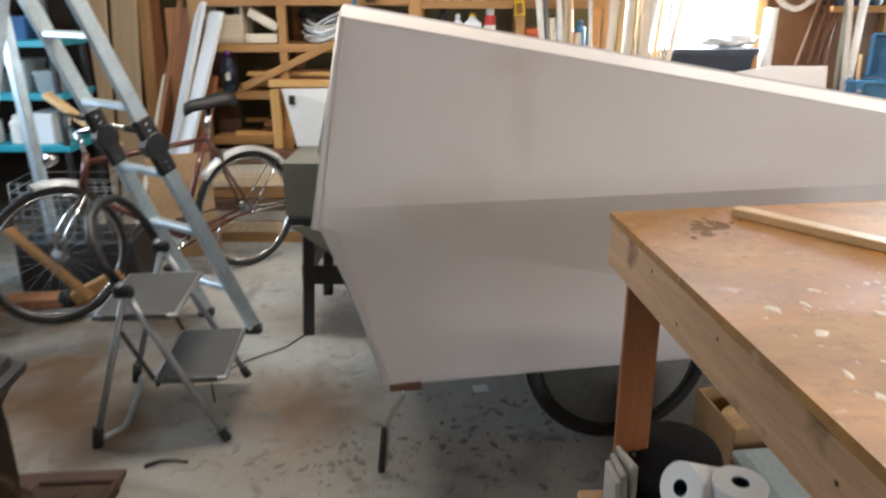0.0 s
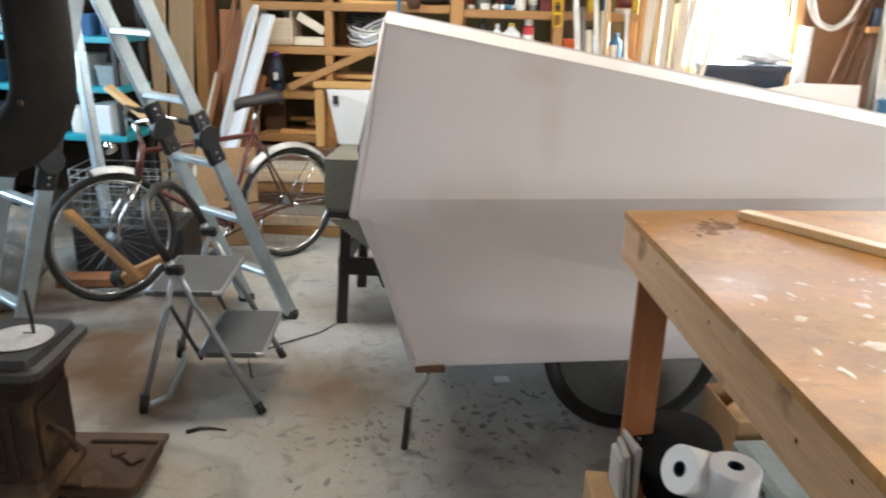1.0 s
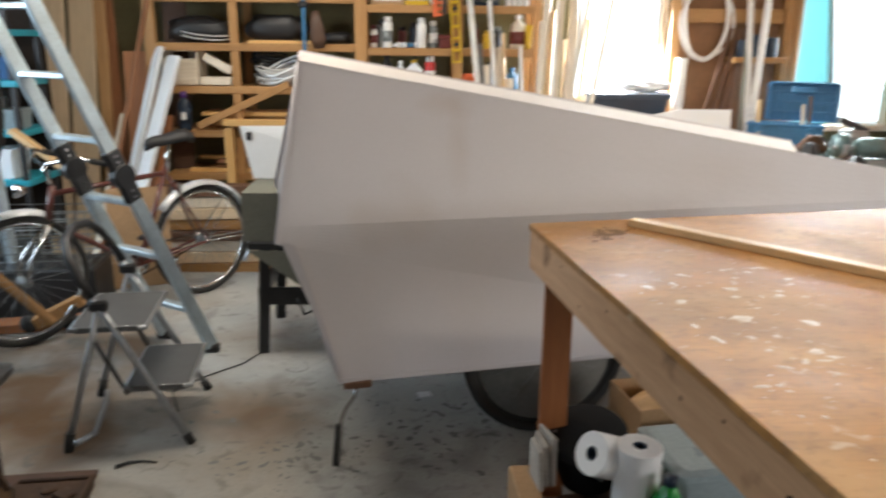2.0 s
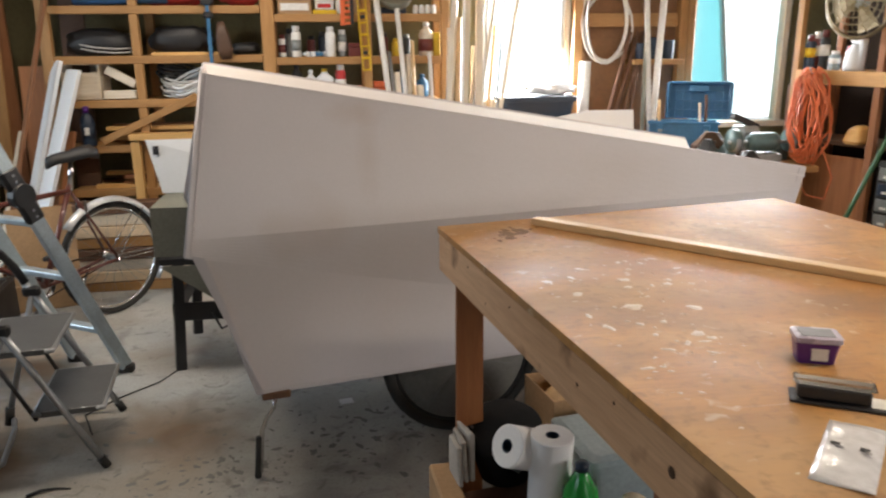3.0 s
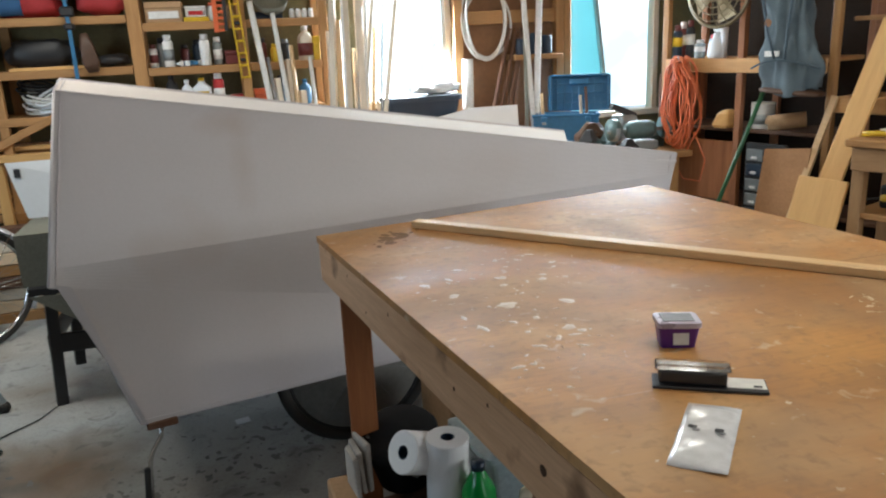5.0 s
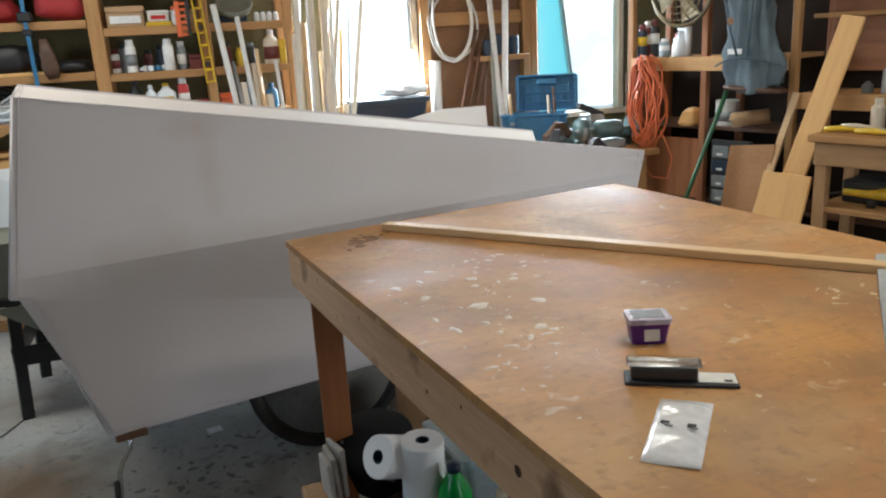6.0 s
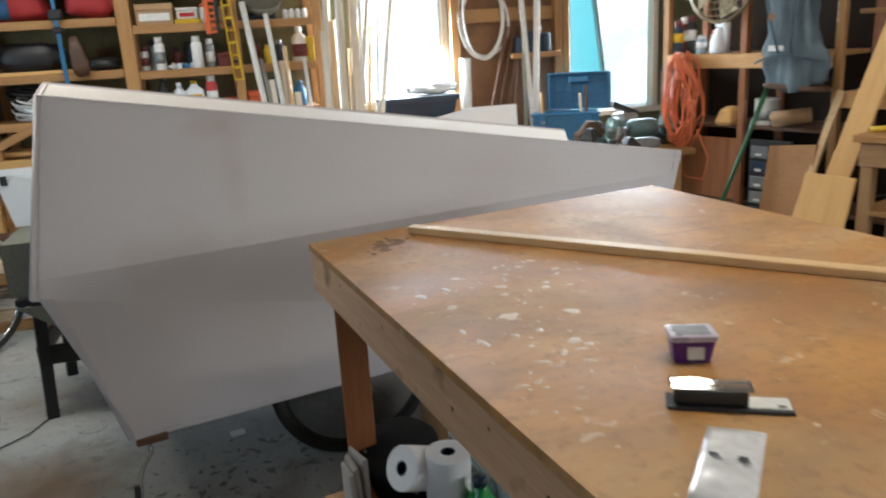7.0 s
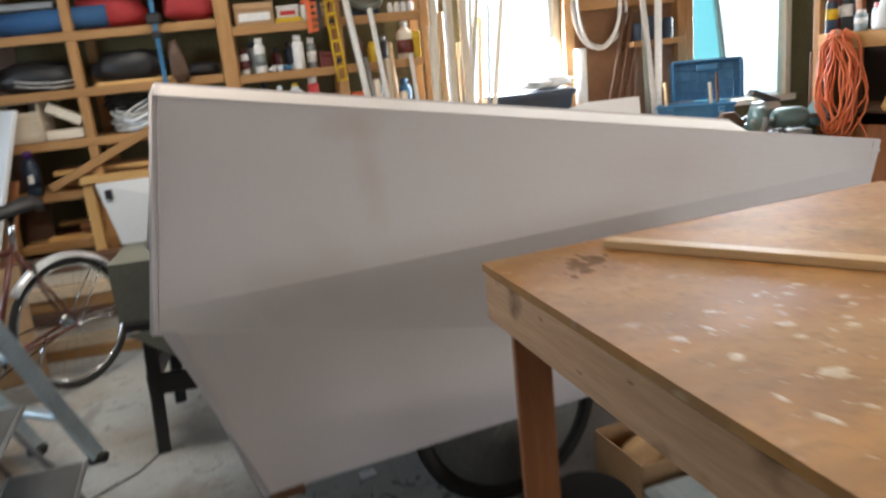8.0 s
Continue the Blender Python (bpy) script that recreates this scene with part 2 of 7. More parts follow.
M["splash"] = mat("splash", (0.64, 0.52, 0.36), 0.45, second=(0.46, 0.31, 0.16), scale=30, grain=120, spread=0.08)
M["smear"] = mat("smear", (0.17, 0.095, 0.045), 0.85, second=(0.23, 0.13, 0.06), scale=30, grain=120)
M["dark_speck"] = mat("dark_speck", (0.19, 0.188, 0.18), 0.7, scale=30, grain=120)
M["ink"] = mat("ink", (0.03, 0.03, 0.035), 0.6)
M["grey_ink"] = mat("grey_ink", (0.28, 0.28, 0.30), 0.6)
M["film"] = mat("film", (0.74, 0.74, 0.77), 0.22, second=(0.64, 0.64, 0.67), scale=12, grain=50, bump=0.6, amount=0.3, coat=0.5)
M["mudguard"] = mat("mudguard", (0.80, 0.82, 0.84), 0.25, metal=0.25, scale=10, grain=60, bump=0.03, amount=0.3)
M["grey_film"] = mat("grey_film", (0.22, 0.23, 0.23), 0.34, second=(0.08, 0.082, 0.08), scale=9, grain=26, bump=0.8, amount=0.8)
M["dark_film"] = mat("dark_film", (0.09, 0.09, 0.085), 0.35, second=(0.03, 0.03, 0.03), scale=9, grain=26, bump=0.8, amount=0.8)
M["grey_ply"] = mat("grey_ply", (0.70, 0.54, 0.36), 0.65, second=(0.55, 0.41, 0.26), scale=3, grain=22, stretch=GRAIN, spread=0.15)
M["dark_denim"] = mat("dark_denim", (0.075, 0.11, 0.14), 0.85, second=(0.05, 0.075, 0.095), scale=7, grain=180, bump=0.5)
M["hanging_film"] = mat("hanging_film", (0.80, 0.82, 0.82), 0.35, second=(0.72, 0.75, 0.74), fleck=0.1, scale=8, grain=40, bump=0.2, amount=0.3, alpha=0.45)
M["milky_lid"] = mat("milky_lid", (0.60, 0.55, 0.66), 0.3, second=(0.52, 0.46, 0.60), fleck=0.05, scale=20, grain=60, bump=0.05, transmission=0.25)
# lighter brown_ply: warm light on the panel behind the hose put into the colour
M["warm_ply"] = mat("warm_ply", (0.25, 0.12, 0.05), 0.7, second=(0.15, 0.07, 0.03), scale=2.5, grain=30)
M["tan_board"] = mat("tan_board", (0.40, 0.21, 0.095), 0.8, second=(0.33, 0.165, 0.07), scale=6, grain=70)
M["side_wood"] = mat("side_wood", (0.42, 0.25, 0.12), 0.6, second=(0.30, 0.165, 0.07), scale=3, grain=22, stretch=GRAIN)
M["snow"] = mat("snow", (0.80, 0.82, 0.85), 0.9, scale=2, grain=20)


def glass_material():
    m = bpy.data.materials.new("pane_glass")
    m.use_nodes = True
    nt = m.node_tree
    nt.nodes.clear()
    o = nt.nodes.new("ShaderNodeOutputMaterial")
    t = nt.nodes.new("ShaderNodeBsdfTransparent")
    g = nt.nodes.new("ShaderNodeBsdfGlossy")
    g.inputs["Roughness"].default_value = 0.05
    f = nt.nodes.new("ShaderNodeFresnel")
    f.inputs[0].default_value = 1.45
    x = nt.nodes.new("ShaderNodeMixShader")
    nt.links.new(f.outputs[0], x.inputs[0])
    nt.links.new(t.outputs[0], x.inputs[1])
    nt.links.new(g.outputs[0], x.inputs[2])
    nt.links.new(x.outputs[0], o.inputs[0])
    return m


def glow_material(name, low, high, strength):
    """Self-lit stand-in for pale overcast distance, with soft mottling."""
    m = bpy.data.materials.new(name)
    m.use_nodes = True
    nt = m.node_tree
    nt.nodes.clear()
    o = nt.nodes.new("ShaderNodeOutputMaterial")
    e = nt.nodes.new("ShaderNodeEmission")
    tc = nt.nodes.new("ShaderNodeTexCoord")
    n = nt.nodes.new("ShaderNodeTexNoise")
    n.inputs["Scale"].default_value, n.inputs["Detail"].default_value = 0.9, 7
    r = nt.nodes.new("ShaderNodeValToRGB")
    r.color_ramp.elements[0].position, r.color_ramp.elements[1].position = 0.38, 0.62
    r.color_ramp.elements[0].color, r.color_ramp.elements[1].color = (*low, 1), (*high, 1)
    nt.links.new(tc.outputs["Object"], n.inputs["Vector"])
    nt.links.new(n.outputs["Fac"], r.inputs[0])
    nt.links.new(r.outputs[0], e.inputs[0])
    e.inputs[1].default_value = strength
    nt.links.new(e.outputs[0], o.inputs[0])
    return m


def tarp_material():
    m = mat("tarp", (0.10, 0.55, 0.66), 0.6, second=(0.07, 0.46, 0.58), scale=3, grain=60, bump=0.1, amount=0.3)
    nt = m.node_tree
    t = nt.nodes.new("ShaderNodeBsdfTranslucent")
    t.inputs[0].default_value = (0.58, 0.97, 1.0, 1)
    x = nt.nodes.new("ShaderNodeMixShader")
    x.inputs[0].default_value = 0.92
    nt.links.new(nt.nodes["Principled BSDF"].outputs[0], x.inputs[1])
    nt.links.new(t.outputs[0], x.inputs[2])
    nt.links.new(x.outputs[0], nt.nodes["Material Output"].inputs[0])
    return m


M["wheel_disc"] = mat("wheel_disc", (0.24, 0.235, 0.22), 0.6, second=(0.17, 0.165, 0.155), scale=6, grain=60, bump=0.05)
def layered(name):
    """A new material with makers of noise fields, ranges and colour layers."""
    m = bpy.data.materials.new(name)
    m.use_nodes = True
    nt = m.node_tree
    b = nt.nodes["Principled BSDF"]
    tc = nt.nodes.new("ShaderNodeTexCoord")

    def field(scale, detail, stretch=(1, 1, 1), turn=0.0, distortion=0.0):
        mp = nt.nodes.new("ShaderNodeMapping")
        mp.inputs["Scale"].default_value = stretch
        mp.inputs["Rotation"].default_value = (0, 0, radians(turn))
        n = nt.nodes.new("ShaderNodeTexNoise")
        n.inputs["Scale"].default_value, n.inputs["Detail"].default_value = scale, detail
        n.inputs["Distortion"].default_value = distortion
        nt.links.new(tc.outputs["Object"], mp.inputs["Vector"])
        nt.links.new(mp.outputs[0], n.inputs["Vector"])
        return n.outputs["Fac"]

    def between(fac, low, high, a=0.0, z=1.0):
        r = nt.nodes.new("ShaderNodeMapRange")
        for k, v in zip((1, 2, 3, 4), (low, high, a, z)):
            r.inputs[k].default_value = v
        nt.links.new(fac, r.inputs[0])
        return r.outputs[0]

    def blend(fac, base_col, colour):
        x = nt.nodes.new("ShaderNodeMix")
        x.data_type = "RGBA"
        nt.links.new(fac, x.inputs["Factor"])
        if isinstance(base_col, tuple):
            x.inputs[6].default_value = (*base_col, 1)
        else:
            nt.links.new(base_col, x.inputs[6])
        x.inputs[7].default_value = (*colour, 1)
        return x.outputs[2]

    return m, nt, b, field, between, blend


def worn_ply_material():
    """Varnished plywood gone brown: cloudy, with fine grain, a painted pale sheen, scuffs, hairline scratches and
    crumbs of glue.
    """
    m, nt, b, field, between, blend = layered("worn_ply")
    cloud = field(1.5, 6, (1, 1, 1), 0, 0.3)
    mottle = field(7.5, 7, (1, 1.25, 1), -6, 0.5)
    fine = field(60, 5, (0.22, 2.2, 1), -8)
    sheen_haze = field(3.2, 7, (1, 1.2, 1), 20, 0.5)
    scuff = field(2.4, 8, (1, 1.3, 1), 40, 0.6)
    scratch = field(9, 3, (0.10, 3.2, 1), 57, 0.3)
    cross = field(7, 3, (0.10, 3.0, 1), -48, 0.3)
    crumbs = field(46, 6, (1, 1, 1), 0, 0.4)
    pale = field(30, 7, (1, 1, 1), 12, 0.6)
    col = blend(between(cloud, 0.36, 0.66), (0.37, 0.165, 0.040), (0.53, 0.270, 0.072))
    col = blend(between(mottle, 0.42, 0.68, 0, 0.50), col, (0.27, 0.135, 0.048))
    col = blend(between(fine, 0.48, 0.72, 0, 0.32), col, (0.23, 0.11, 0.04))
    # pale haze puts the reflected window sheen into the colour
    col = blend(between(sheen_haze, 0.46, 0.66, 0, 0.50), col, (0.50, 0.335, 0.175))
    col = blend(between(scuff, 0.48, 0.70, 0, 0.55), col, (0.185, 0.10, 0.048))
    col = blend(between(scratch, 0.69, 0.725, 0, 0.55), col, (0.16, 0.085, 0.04))
    col = blend(between(cross, 0.71, 0.74, 0, 0.40), col, (0.52, 0.38, 0.23))
    col = blend(between(crumbs, 0.52, 0.72, 0, 0.45), col, (0.19, 0.10, 0.045))
    col = blend(between(pale, 0.64, 0.74, 0, 0.45), col, (0.60, 0.50, 0.36))
    b.inputs["Specular IOR Level"].default_value = 0.5
    nt.links.new(col, b.inputs["Base Color"])
    nt.links.new(between(sheen_haze, 0.35, 0.7, 0.50, 0.68), b.inputs["Roughness"])
    bp = nt.nodes.new("ShaderNodeBump")
    bp.inputs["Strength"].default_value, bp.inputs["Distance"].default_value = 0.06, 0.002
    nt.links.new(mottle, bp.inputs["Height"])
    nt.links.new(bp.outputs[0], b.inputs["Normal"])
    return m


def concrete_material():
    """Smoothed old concrete: grey, with cloudy brown oil stains, painted brown shade at the left, dark blotches, pits
    and a dull sheen.
    """
    m, nt, b, field, between, blend = layered("concrete")
    cloud = field(1.1, 6, (1, 1, 1), 0, 0.5)
    brown = field(0.85, 6, (1, 1.2, 1), 25, 0.9)
    dark = field(2.6, 7, (1, 1.3, 1), 60, 0.8)
    blot = field(11, 5, (1, 1, 1), 0, 1.2)
    fine = field(85, 5)
    ragged = field(3.5, 6, (1, 1, 1), 0, 0.6)
    tc = nt.nodes["Texture Coordinate"]

    def stain(x, y, reach):
        """1 in the middle of a brown patch of the floor, 0 outside it, with a ragged rim."""
        d = nt.nodes.new("ShaderNodeVectorMath")
        d.operation = "DISTANCE"
        d.inputs[1].default_value = (x - 0.3, y - 0.9, 0.05)
        nt.links.new(tc.outputs["Object"], d.inputs[0])
        a = nt.nodes.new("ShaderNodeMath")
        a.operation = "MULTIPLY_ADD"
        nt.links.new(ragged, a.inputs[0])
        a.inputs[1].default_value = reach
        nt.links.new(d.outputs["Value"], a.inputs[2])
        return a.outputs[0]

    col = blend(between(cloud, 0.36, 0.66), (0.31, 0.32, 0.315), (0.46, 0.455, 0.43))
    col = blend(between(brown, 0.46, 0.62, 0, 0.55), col, (0.26, 0.185, 0.115))
    # brown patches: real stains, plus the left floor's shade put into the colour
    for x, y, reach, depth in ((-0.55, 2.62, 0.48, 0.75), (-1.60, 2.75, 0.95, 0.92), (-1.30, 2.35, 0.40, 0.75), (-1.45, 3.35, 0.55, 0.7), (-2.3, 3.0, 0.8, 0.9), (0.1, 1.9, 0.5, 0.30)):
        col = blend(between(stain(x, y, reach), reach * 0.62, reach * 1.25, depth, 0), col, (0.135, 0.072, 0.030))
    col = blend(between(dark, 0.55, 0.72, 0, 0.60), col, (0.14, 0.135, 0.125))
    col = blend(between(blot, 0.58, 0.70, 0, 0.50), col, (0.12, 0.115, 0.105))
    col = blend(between(fine, 0.50, 0.75, 0, 0.35), col, (0.16, 0.15, 0.135))
    nt.links.new(col, b.inputs["Base Color"])
    b.inputs["Specular IOR Level"].default_value = 0.3
    nt.links.new(between(dark, 0.3, 0.7, 0.58, 0.80), b.inputs["Roughness"])
    bp = nt.nodes.new("ShaderNodeBump")
    bp.inputs["Strength"].default_value, bp.inputs["Distance"].default_value = 0.08, 0.003
    nt.links.new(fine, bp.inputs["Height"])
    nt.links.new(bp.outputs[0], b.inputs["Normal"])
    return m


M["benchtop"] = worn_ply_material()
M["concrete"] = concrete_material()
M["black_matte"] = mat("black_matte", (0.014, 0.014, 0.015), 0.9, scale=8, grain=70, bump=0.1)
for kind in ("iron", "dark_wall", "rust", "flue", "smear"):
    M[kind].node_tree.nodes["Principled BSDF"].inputs["Specular IOR Level"].default_value = 0.25
M["black_matte"].node_tree.nodes["Principled BSDF"].inputs["Specular IOR Level"].default_value = 0.15
M["tarp"] = tarp_material()
M["glass"] = glass_material()
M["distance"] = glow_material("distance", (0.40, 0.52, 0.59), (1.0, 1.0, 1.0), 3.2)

# ---- builders ----
WORLD = {}


def base(name, p, label, category, group="", kind="", rz=0.0):
    ob = new(name)
    ob.empty_display_size = 0.1
    WORLD[ob] = pose(*p, 0, 0, rz)
    ob.matrix_basis = WORLD[ob]
    return tagged(ob, label, category, group, kind)


GRAINED = ("pine", "stud", "cedar", "pale_ply", "side_wood", "pale_stick", "grey_ply", "red_leg", "apron")
for kind in GRAINED:
    for end, scales in (("_y", (9, 0.6, 9)), ("_z", (9, 9, 0.6))):
        turned_grain = M[kind].copy()
        turned_grain.name = kind + end
        for node in turned_grain.node_tree.nodes:
            if node.bl_idname == "ShaderNodeMapping":
                node.inputs["Scale"].default_value = scales
        M[kind + end] = turned_grain


def with_the_grain(material, bm):
    """Picks the variant of a wood whose grain runs along the piece."""
    if material not in GRAINED or not bm.verts:
        return material
    size = [max(v.co[k] for v in bm.verts) - min(v.co[k] for v in bm.verts) for k in range(3)]
    return material + ("", "_y", "_z")[size.index(max(size))]


def part(name, bm, material, parent=None, label="", m=None, smooth=False):
    """Links a bmesh as one mesh object; m places it in the world."""
    me = bpy.data.meshes.new(name)
    material = with_the_grain(material, bm)
    bm.to_mesh(me)
    bm.free()
    me.materials.append(M[material])
    if smooth:
        for p in me.polygons:
            p.use_smooth = True
    ob = new(name, me)
    m = m or Matrix()
    WORLD[ob] = m
    if parent is not None:
        ob.parent = parent
        ob.matrix_basis = WORLD[parent].inverted() @ m
    else:
        ob.matrix_basis = m
    if label:
        tagged(ob, label)
    return ob


def thing(name, bm, material, label, category, group="", kind="", m=None, smooth=False):
    return tagged(part(name, bm, material, None, "", m, smooth), label, category, group, kind)


def box_bm(sx, sy, sz, bevel=0.004, segments=1):
    bm = bmesh.new()
    bmesh.ops.create_cube(bm, size=1.0)
    bmesh.ops.scale(bm, vec=(sx, sy, sz), verts=bm.verts)
    if bevel:
        bevel = min(bevel, 0.45 * min(sx, sy, sz))
        bmesh.ops.bevel(bm, geom=bm.edges[:], offset=bevel, segments=segments, affect="EDGES", profile=0.5)
    return bm


def solid(name, x0, x1, y0, y1, z0, z1, material, parent=None, label="", bevel=0.004, rz=0.0):
    """A box given by its two corners, turned by rz about its own middle."""
    m = pose((x0 + x1) / 2, (y0 + y1) / 2, (z0 + z1) / 2, 0, 0, rz)
    return part(name, box_bm(x1 - x0, y1 - y0, z1 - z0, bevel), material, parent, label, m)


def along(p0, p1, roll=0.0):
    """A pose in the middle of p0 p1 whose x axis runs along it."""
    p0, p1 = Vector(p0), Vector(p1)
    q = (p1 - p0).to_track_quat("X", "Z")
    return Matrix.Translation((p0 + p1) / 2) @ q.to_matrix().to_4x4() @ pose(0, 0, 0, roll, 0, 0), (p1 - p0).length


def bar(name, p0, p1, w, h, material, parent=None, label="", bevel=0.003, roll=0.0):
    """A board from p0 to p1; w across, h high."""
    m, n = along(p0, p1, roll)
    return part(name, box_bm(n, w, h, bevel), material, parent, label, m)


def tube_bm(points, radius, sides=10, closed=False, caps=True):
    """A tube along a line of points; radius is a number or one a point."""
    pts = [Vector(p) for p in points]
    n = len(pts)
    rad = radius if isinstance(radius, (list, tuple)) else [radius] * n
    bm = bmesh.new()
    rings, up = [], None
    for i, p in enumerate(pts):
        a = pts[(i - 1) % n] if (closed or i) else p
        b = pts[(i + 1) % n] if (closed or i < n - 1) else p
        d = (b - a).normalized()
        if up is None:
            up = d.orthogonal().normalized()
        up = (up - d * up.dot(d)).normalized()
        side = d.cross(up)
        rings.append([bm.verts.new(p + rad[i] * (math.cos(k) * up + math.sin(k) * side)) for k in (2 * math.pi * j / sides for j in range(sides))])
    for i in range(n if closed else n - 1):
        r0, r1 = rings[i], rings[(i + 1) % n]
        for j in range(sides):
            bm.faces.new((r0[j], r0[(j + 1) % sides], r1[(j + 1) % sides], r1[j]))
    if caps and not closed:
        bm.faces.new(rings[0][::-1])
        bm.faces.new(rings[-1])
    bmesh.ops.recalc_face_normals(bm, faces=bm.faces)
    return bm


def tube(name, points, radius, material, parent=None, label="", sides=10, closed=False):
    return part(name, tube_bm(points, radius, sides, closed), material, parent, label, None, True)


def lathe_bm(profile, sides=20):
    """A turned body: profile is a list of (radius, height)."""
    bm = bmesh.new()
    rings = []
    for r, z in profile:
        rings.append([bm.verts.new((r * math.cos(k), r * math.sin(k), z)) for k in (2 * math.pi * j / sides for j in range(sides))])
    for a, b in zip(rings, rings[1:]):
        for j in range(sides):
            bm.faces.new((a[j], a[(j + 1) % sides], b[(j + 1) % sides], b[j]))
    if profile[0][0] > 1e-4:
        bm.faces.new(rings[0][::-1])
    if profile[-1][0] > 1e-4:
        bm.faces.new(rings[-1])
    bmesh.ops.remove_doubles(bm, verts=bm.verts, dist=1e-5)
    bmesh.ops.recalc_face_normals(bm, faces=bm.faces)
    return bm


def turned(name, profile, material, p, parent=None, label="", sides=20, tilt=(0, 0, 0), smooth=True):
    ob = part(name, lathe_bm(profile, sides), material, parent, label, pose(*p, *tilt), smooth)
    return ob


def arc(centre, radius, a0, a1, n, u, v):
    c, u, v = Vector(centre), Vector(u), Vector(v)
    return [c + radius * (math.cos(radians(a0 + (a1 - a0) * i / n)) * u + math.sin(radians(a0 + (a1 - a0) * i / n)) * v) for i in range(n + 1)]


def sheet_bm(corners, thick):
    """A flat or slightly warped panel with thickness, from its corners in order."""
    bm = bmesh.new()
    vs = [Vector(c) for c in corners]
    nrm = (vs[1] - vs[0]).cross(vs[2] - vs[0]).normalized()
    a = [bm.verts.new(v) for v in vs]
    b = [bm.verts.new(v + nrm * thick) for v in vs]
    bm.faces.new(a)
    bm.faces.new(b[::-1])
    for i in range(len(vs)):
        j = (i + 1) % len(vs)
        bm.faces.new((a[j], a[i], b[i], b[j]))
    bmesh.ops.recalc_face_normals(bm, faces=bm.faces)
    return bm

# ---- the room ----
floor = thing("floor", box_bm(8.2, 9.6, 0.1, 0), "concrete", "stained grey concrete workshop floor with brown shade painted at the left", "floor", kind="structure", m=pose(0.3, 0.9, -0.05))
thing("ceiling", box_bm(8.2, 9.6, 0.1, 0), "ceiling", "workshop ceiling coloured dark to cut bounce light", "ceiling", kind="structure", m=pose(0.3, 0.9, 2.75))


def wall_with_holes(name, label, x0, x1, z0, z1, y, thick, holes, material):
    """A wall along x at y, in pieces round rectangular holes (x0, x1, z0, z1), joined into one mesh."""
    bm = bmesh.new()

    def block(a, b, c, d):
        r = bmesh.ops.create_cube(bm, size=1.0)
        bmesh.ops.scale(bm, vec=(b - a, thick, d - c), verts=r["verts"])
        bmesh.ops.translate(bm, vec=((a + b) / 2, y + thick / 2, (c + d) / 2), verts=r["verts"])

    at = x0
    for a, b, c, d in holes:
        block(at, a, z0, z1)
        block(a, b, z0, c)
        block(a, b, d, z1)
        at = b
    block(at, x1, z0, z1)
    return thing(name, bm, material, label, "wall", kind="structure")


wall_with_holes("wall_north", "olive-brown boarded workshop wall with two windows", -3.8, 4.4, 0.0, 2.7, 5.5, 0.14,
                [(1.24, 1.96, 1.10, 2.10), (2.93, 3.78, 0.90, 2.10)], "olive_wall")
wall_with_holes("wall_south", "dark workshop wall out of view with an added wide doorway", -3.8, 4.4, 0.0, 2.7, -3.9, 0.14,
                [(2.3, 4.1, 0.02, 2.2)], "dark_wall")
east = wall_with_holes("wall_east", "dark workshop wall out of view with a window", -5.64, 3.90, 0.0, 2.7, -0.07, 0.14, [(-0.35, 0.75, 0.95, 1.95)], "dark_wall")
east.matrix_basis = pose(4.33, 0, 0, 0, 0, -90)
west = wall_with_holes("wall_west", "dark boarded workshop wall with a side window and an added one", -5.64, 3.90, 0.0, 2.7, -0.07, 0.14, [(-3.8, -2.4, 1.0, 2.15), (0.3, 1.7, 1.0, 2.15)], "dark_wall")
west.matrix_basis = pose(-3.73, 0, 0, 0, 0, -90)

# outside: snow-pale ground, glowing sheet for the bright distance
thing("ground", box_bm(60, 60, 0.1, 0), "snow", "pale snowy ground outside the workshop", "ground", kind="structure", m=pose(0, 0.9, -0.2))
thing("backdrop", box_bm(30, 0.05, 14, 0), "distance", "glowing sheet standing in for the bright overcast distance outside", "backdrop", kind="structure", m=pose(4, 16, 4))


def window(name, x0, x1, z0, z1, bars):
    w = base(name, (0.5 * (x0 + x1), 5.5, z0), "wooden window with a bright pale view", "window", kind="structure")
    t = 0.05
    solid("window_frame", x0, x0 + t, 5.47, 5.57, z0, z1, "pale_stick", w)
    solid("window_frame", x1 - t, x1, 5.47, 5.57, z0, z1, "pale_stick", w)
    solid("window_frame", x0 + t, x1 - t, 5.47, 5.57, z1 - t, z1, "pale_stick", w)
    solid("window_sill", x0 - 0.03, x1 + 0.03, 5.44, 5.60, z0 - 0.03, z0 + 0.015, "pale_stick", w)
    for x in bars:
        solid("glazing_bar", x - 0.012, x + 0.012, 5.51, 5.54, z0, z1 - t, "white_paint", w)
    edges = [x0 + t, *bars, x1 - t]
    for a, b in zip(edges, edges[1:]):
        pane = solid("pane", a, b, 5.520, 5.524, z0, z1 - t, "glass", w, bevel=0)
        pane.visible_shadow = False


window("window_1", 1.24, 1.96, 1.10, 2.10, [])
window("window_2", 2.93, 3.78, 0.90, 2.10, [])
# what stands outside the second window
thing("garden_board", sheet_bm([(2.75, 6.2, -0.14), (3.80, 6.2, -0.14), (3.42, 6.2, 2.6), (2.75, 6.2, 2.6)], 0.03), "tarp",
      "turquoise tarpaulin hanging outside the window", "tarpaulin")
m, n = along((3.80, 6.15, -0.14), (3.44, 6.15, 2.6))
thing("tarpaulin_pole", box_bm(n, 0.06, 0.03, 0.004), "white_paint", "white painted pole along the tarpaulin outside", "pole", m=m)
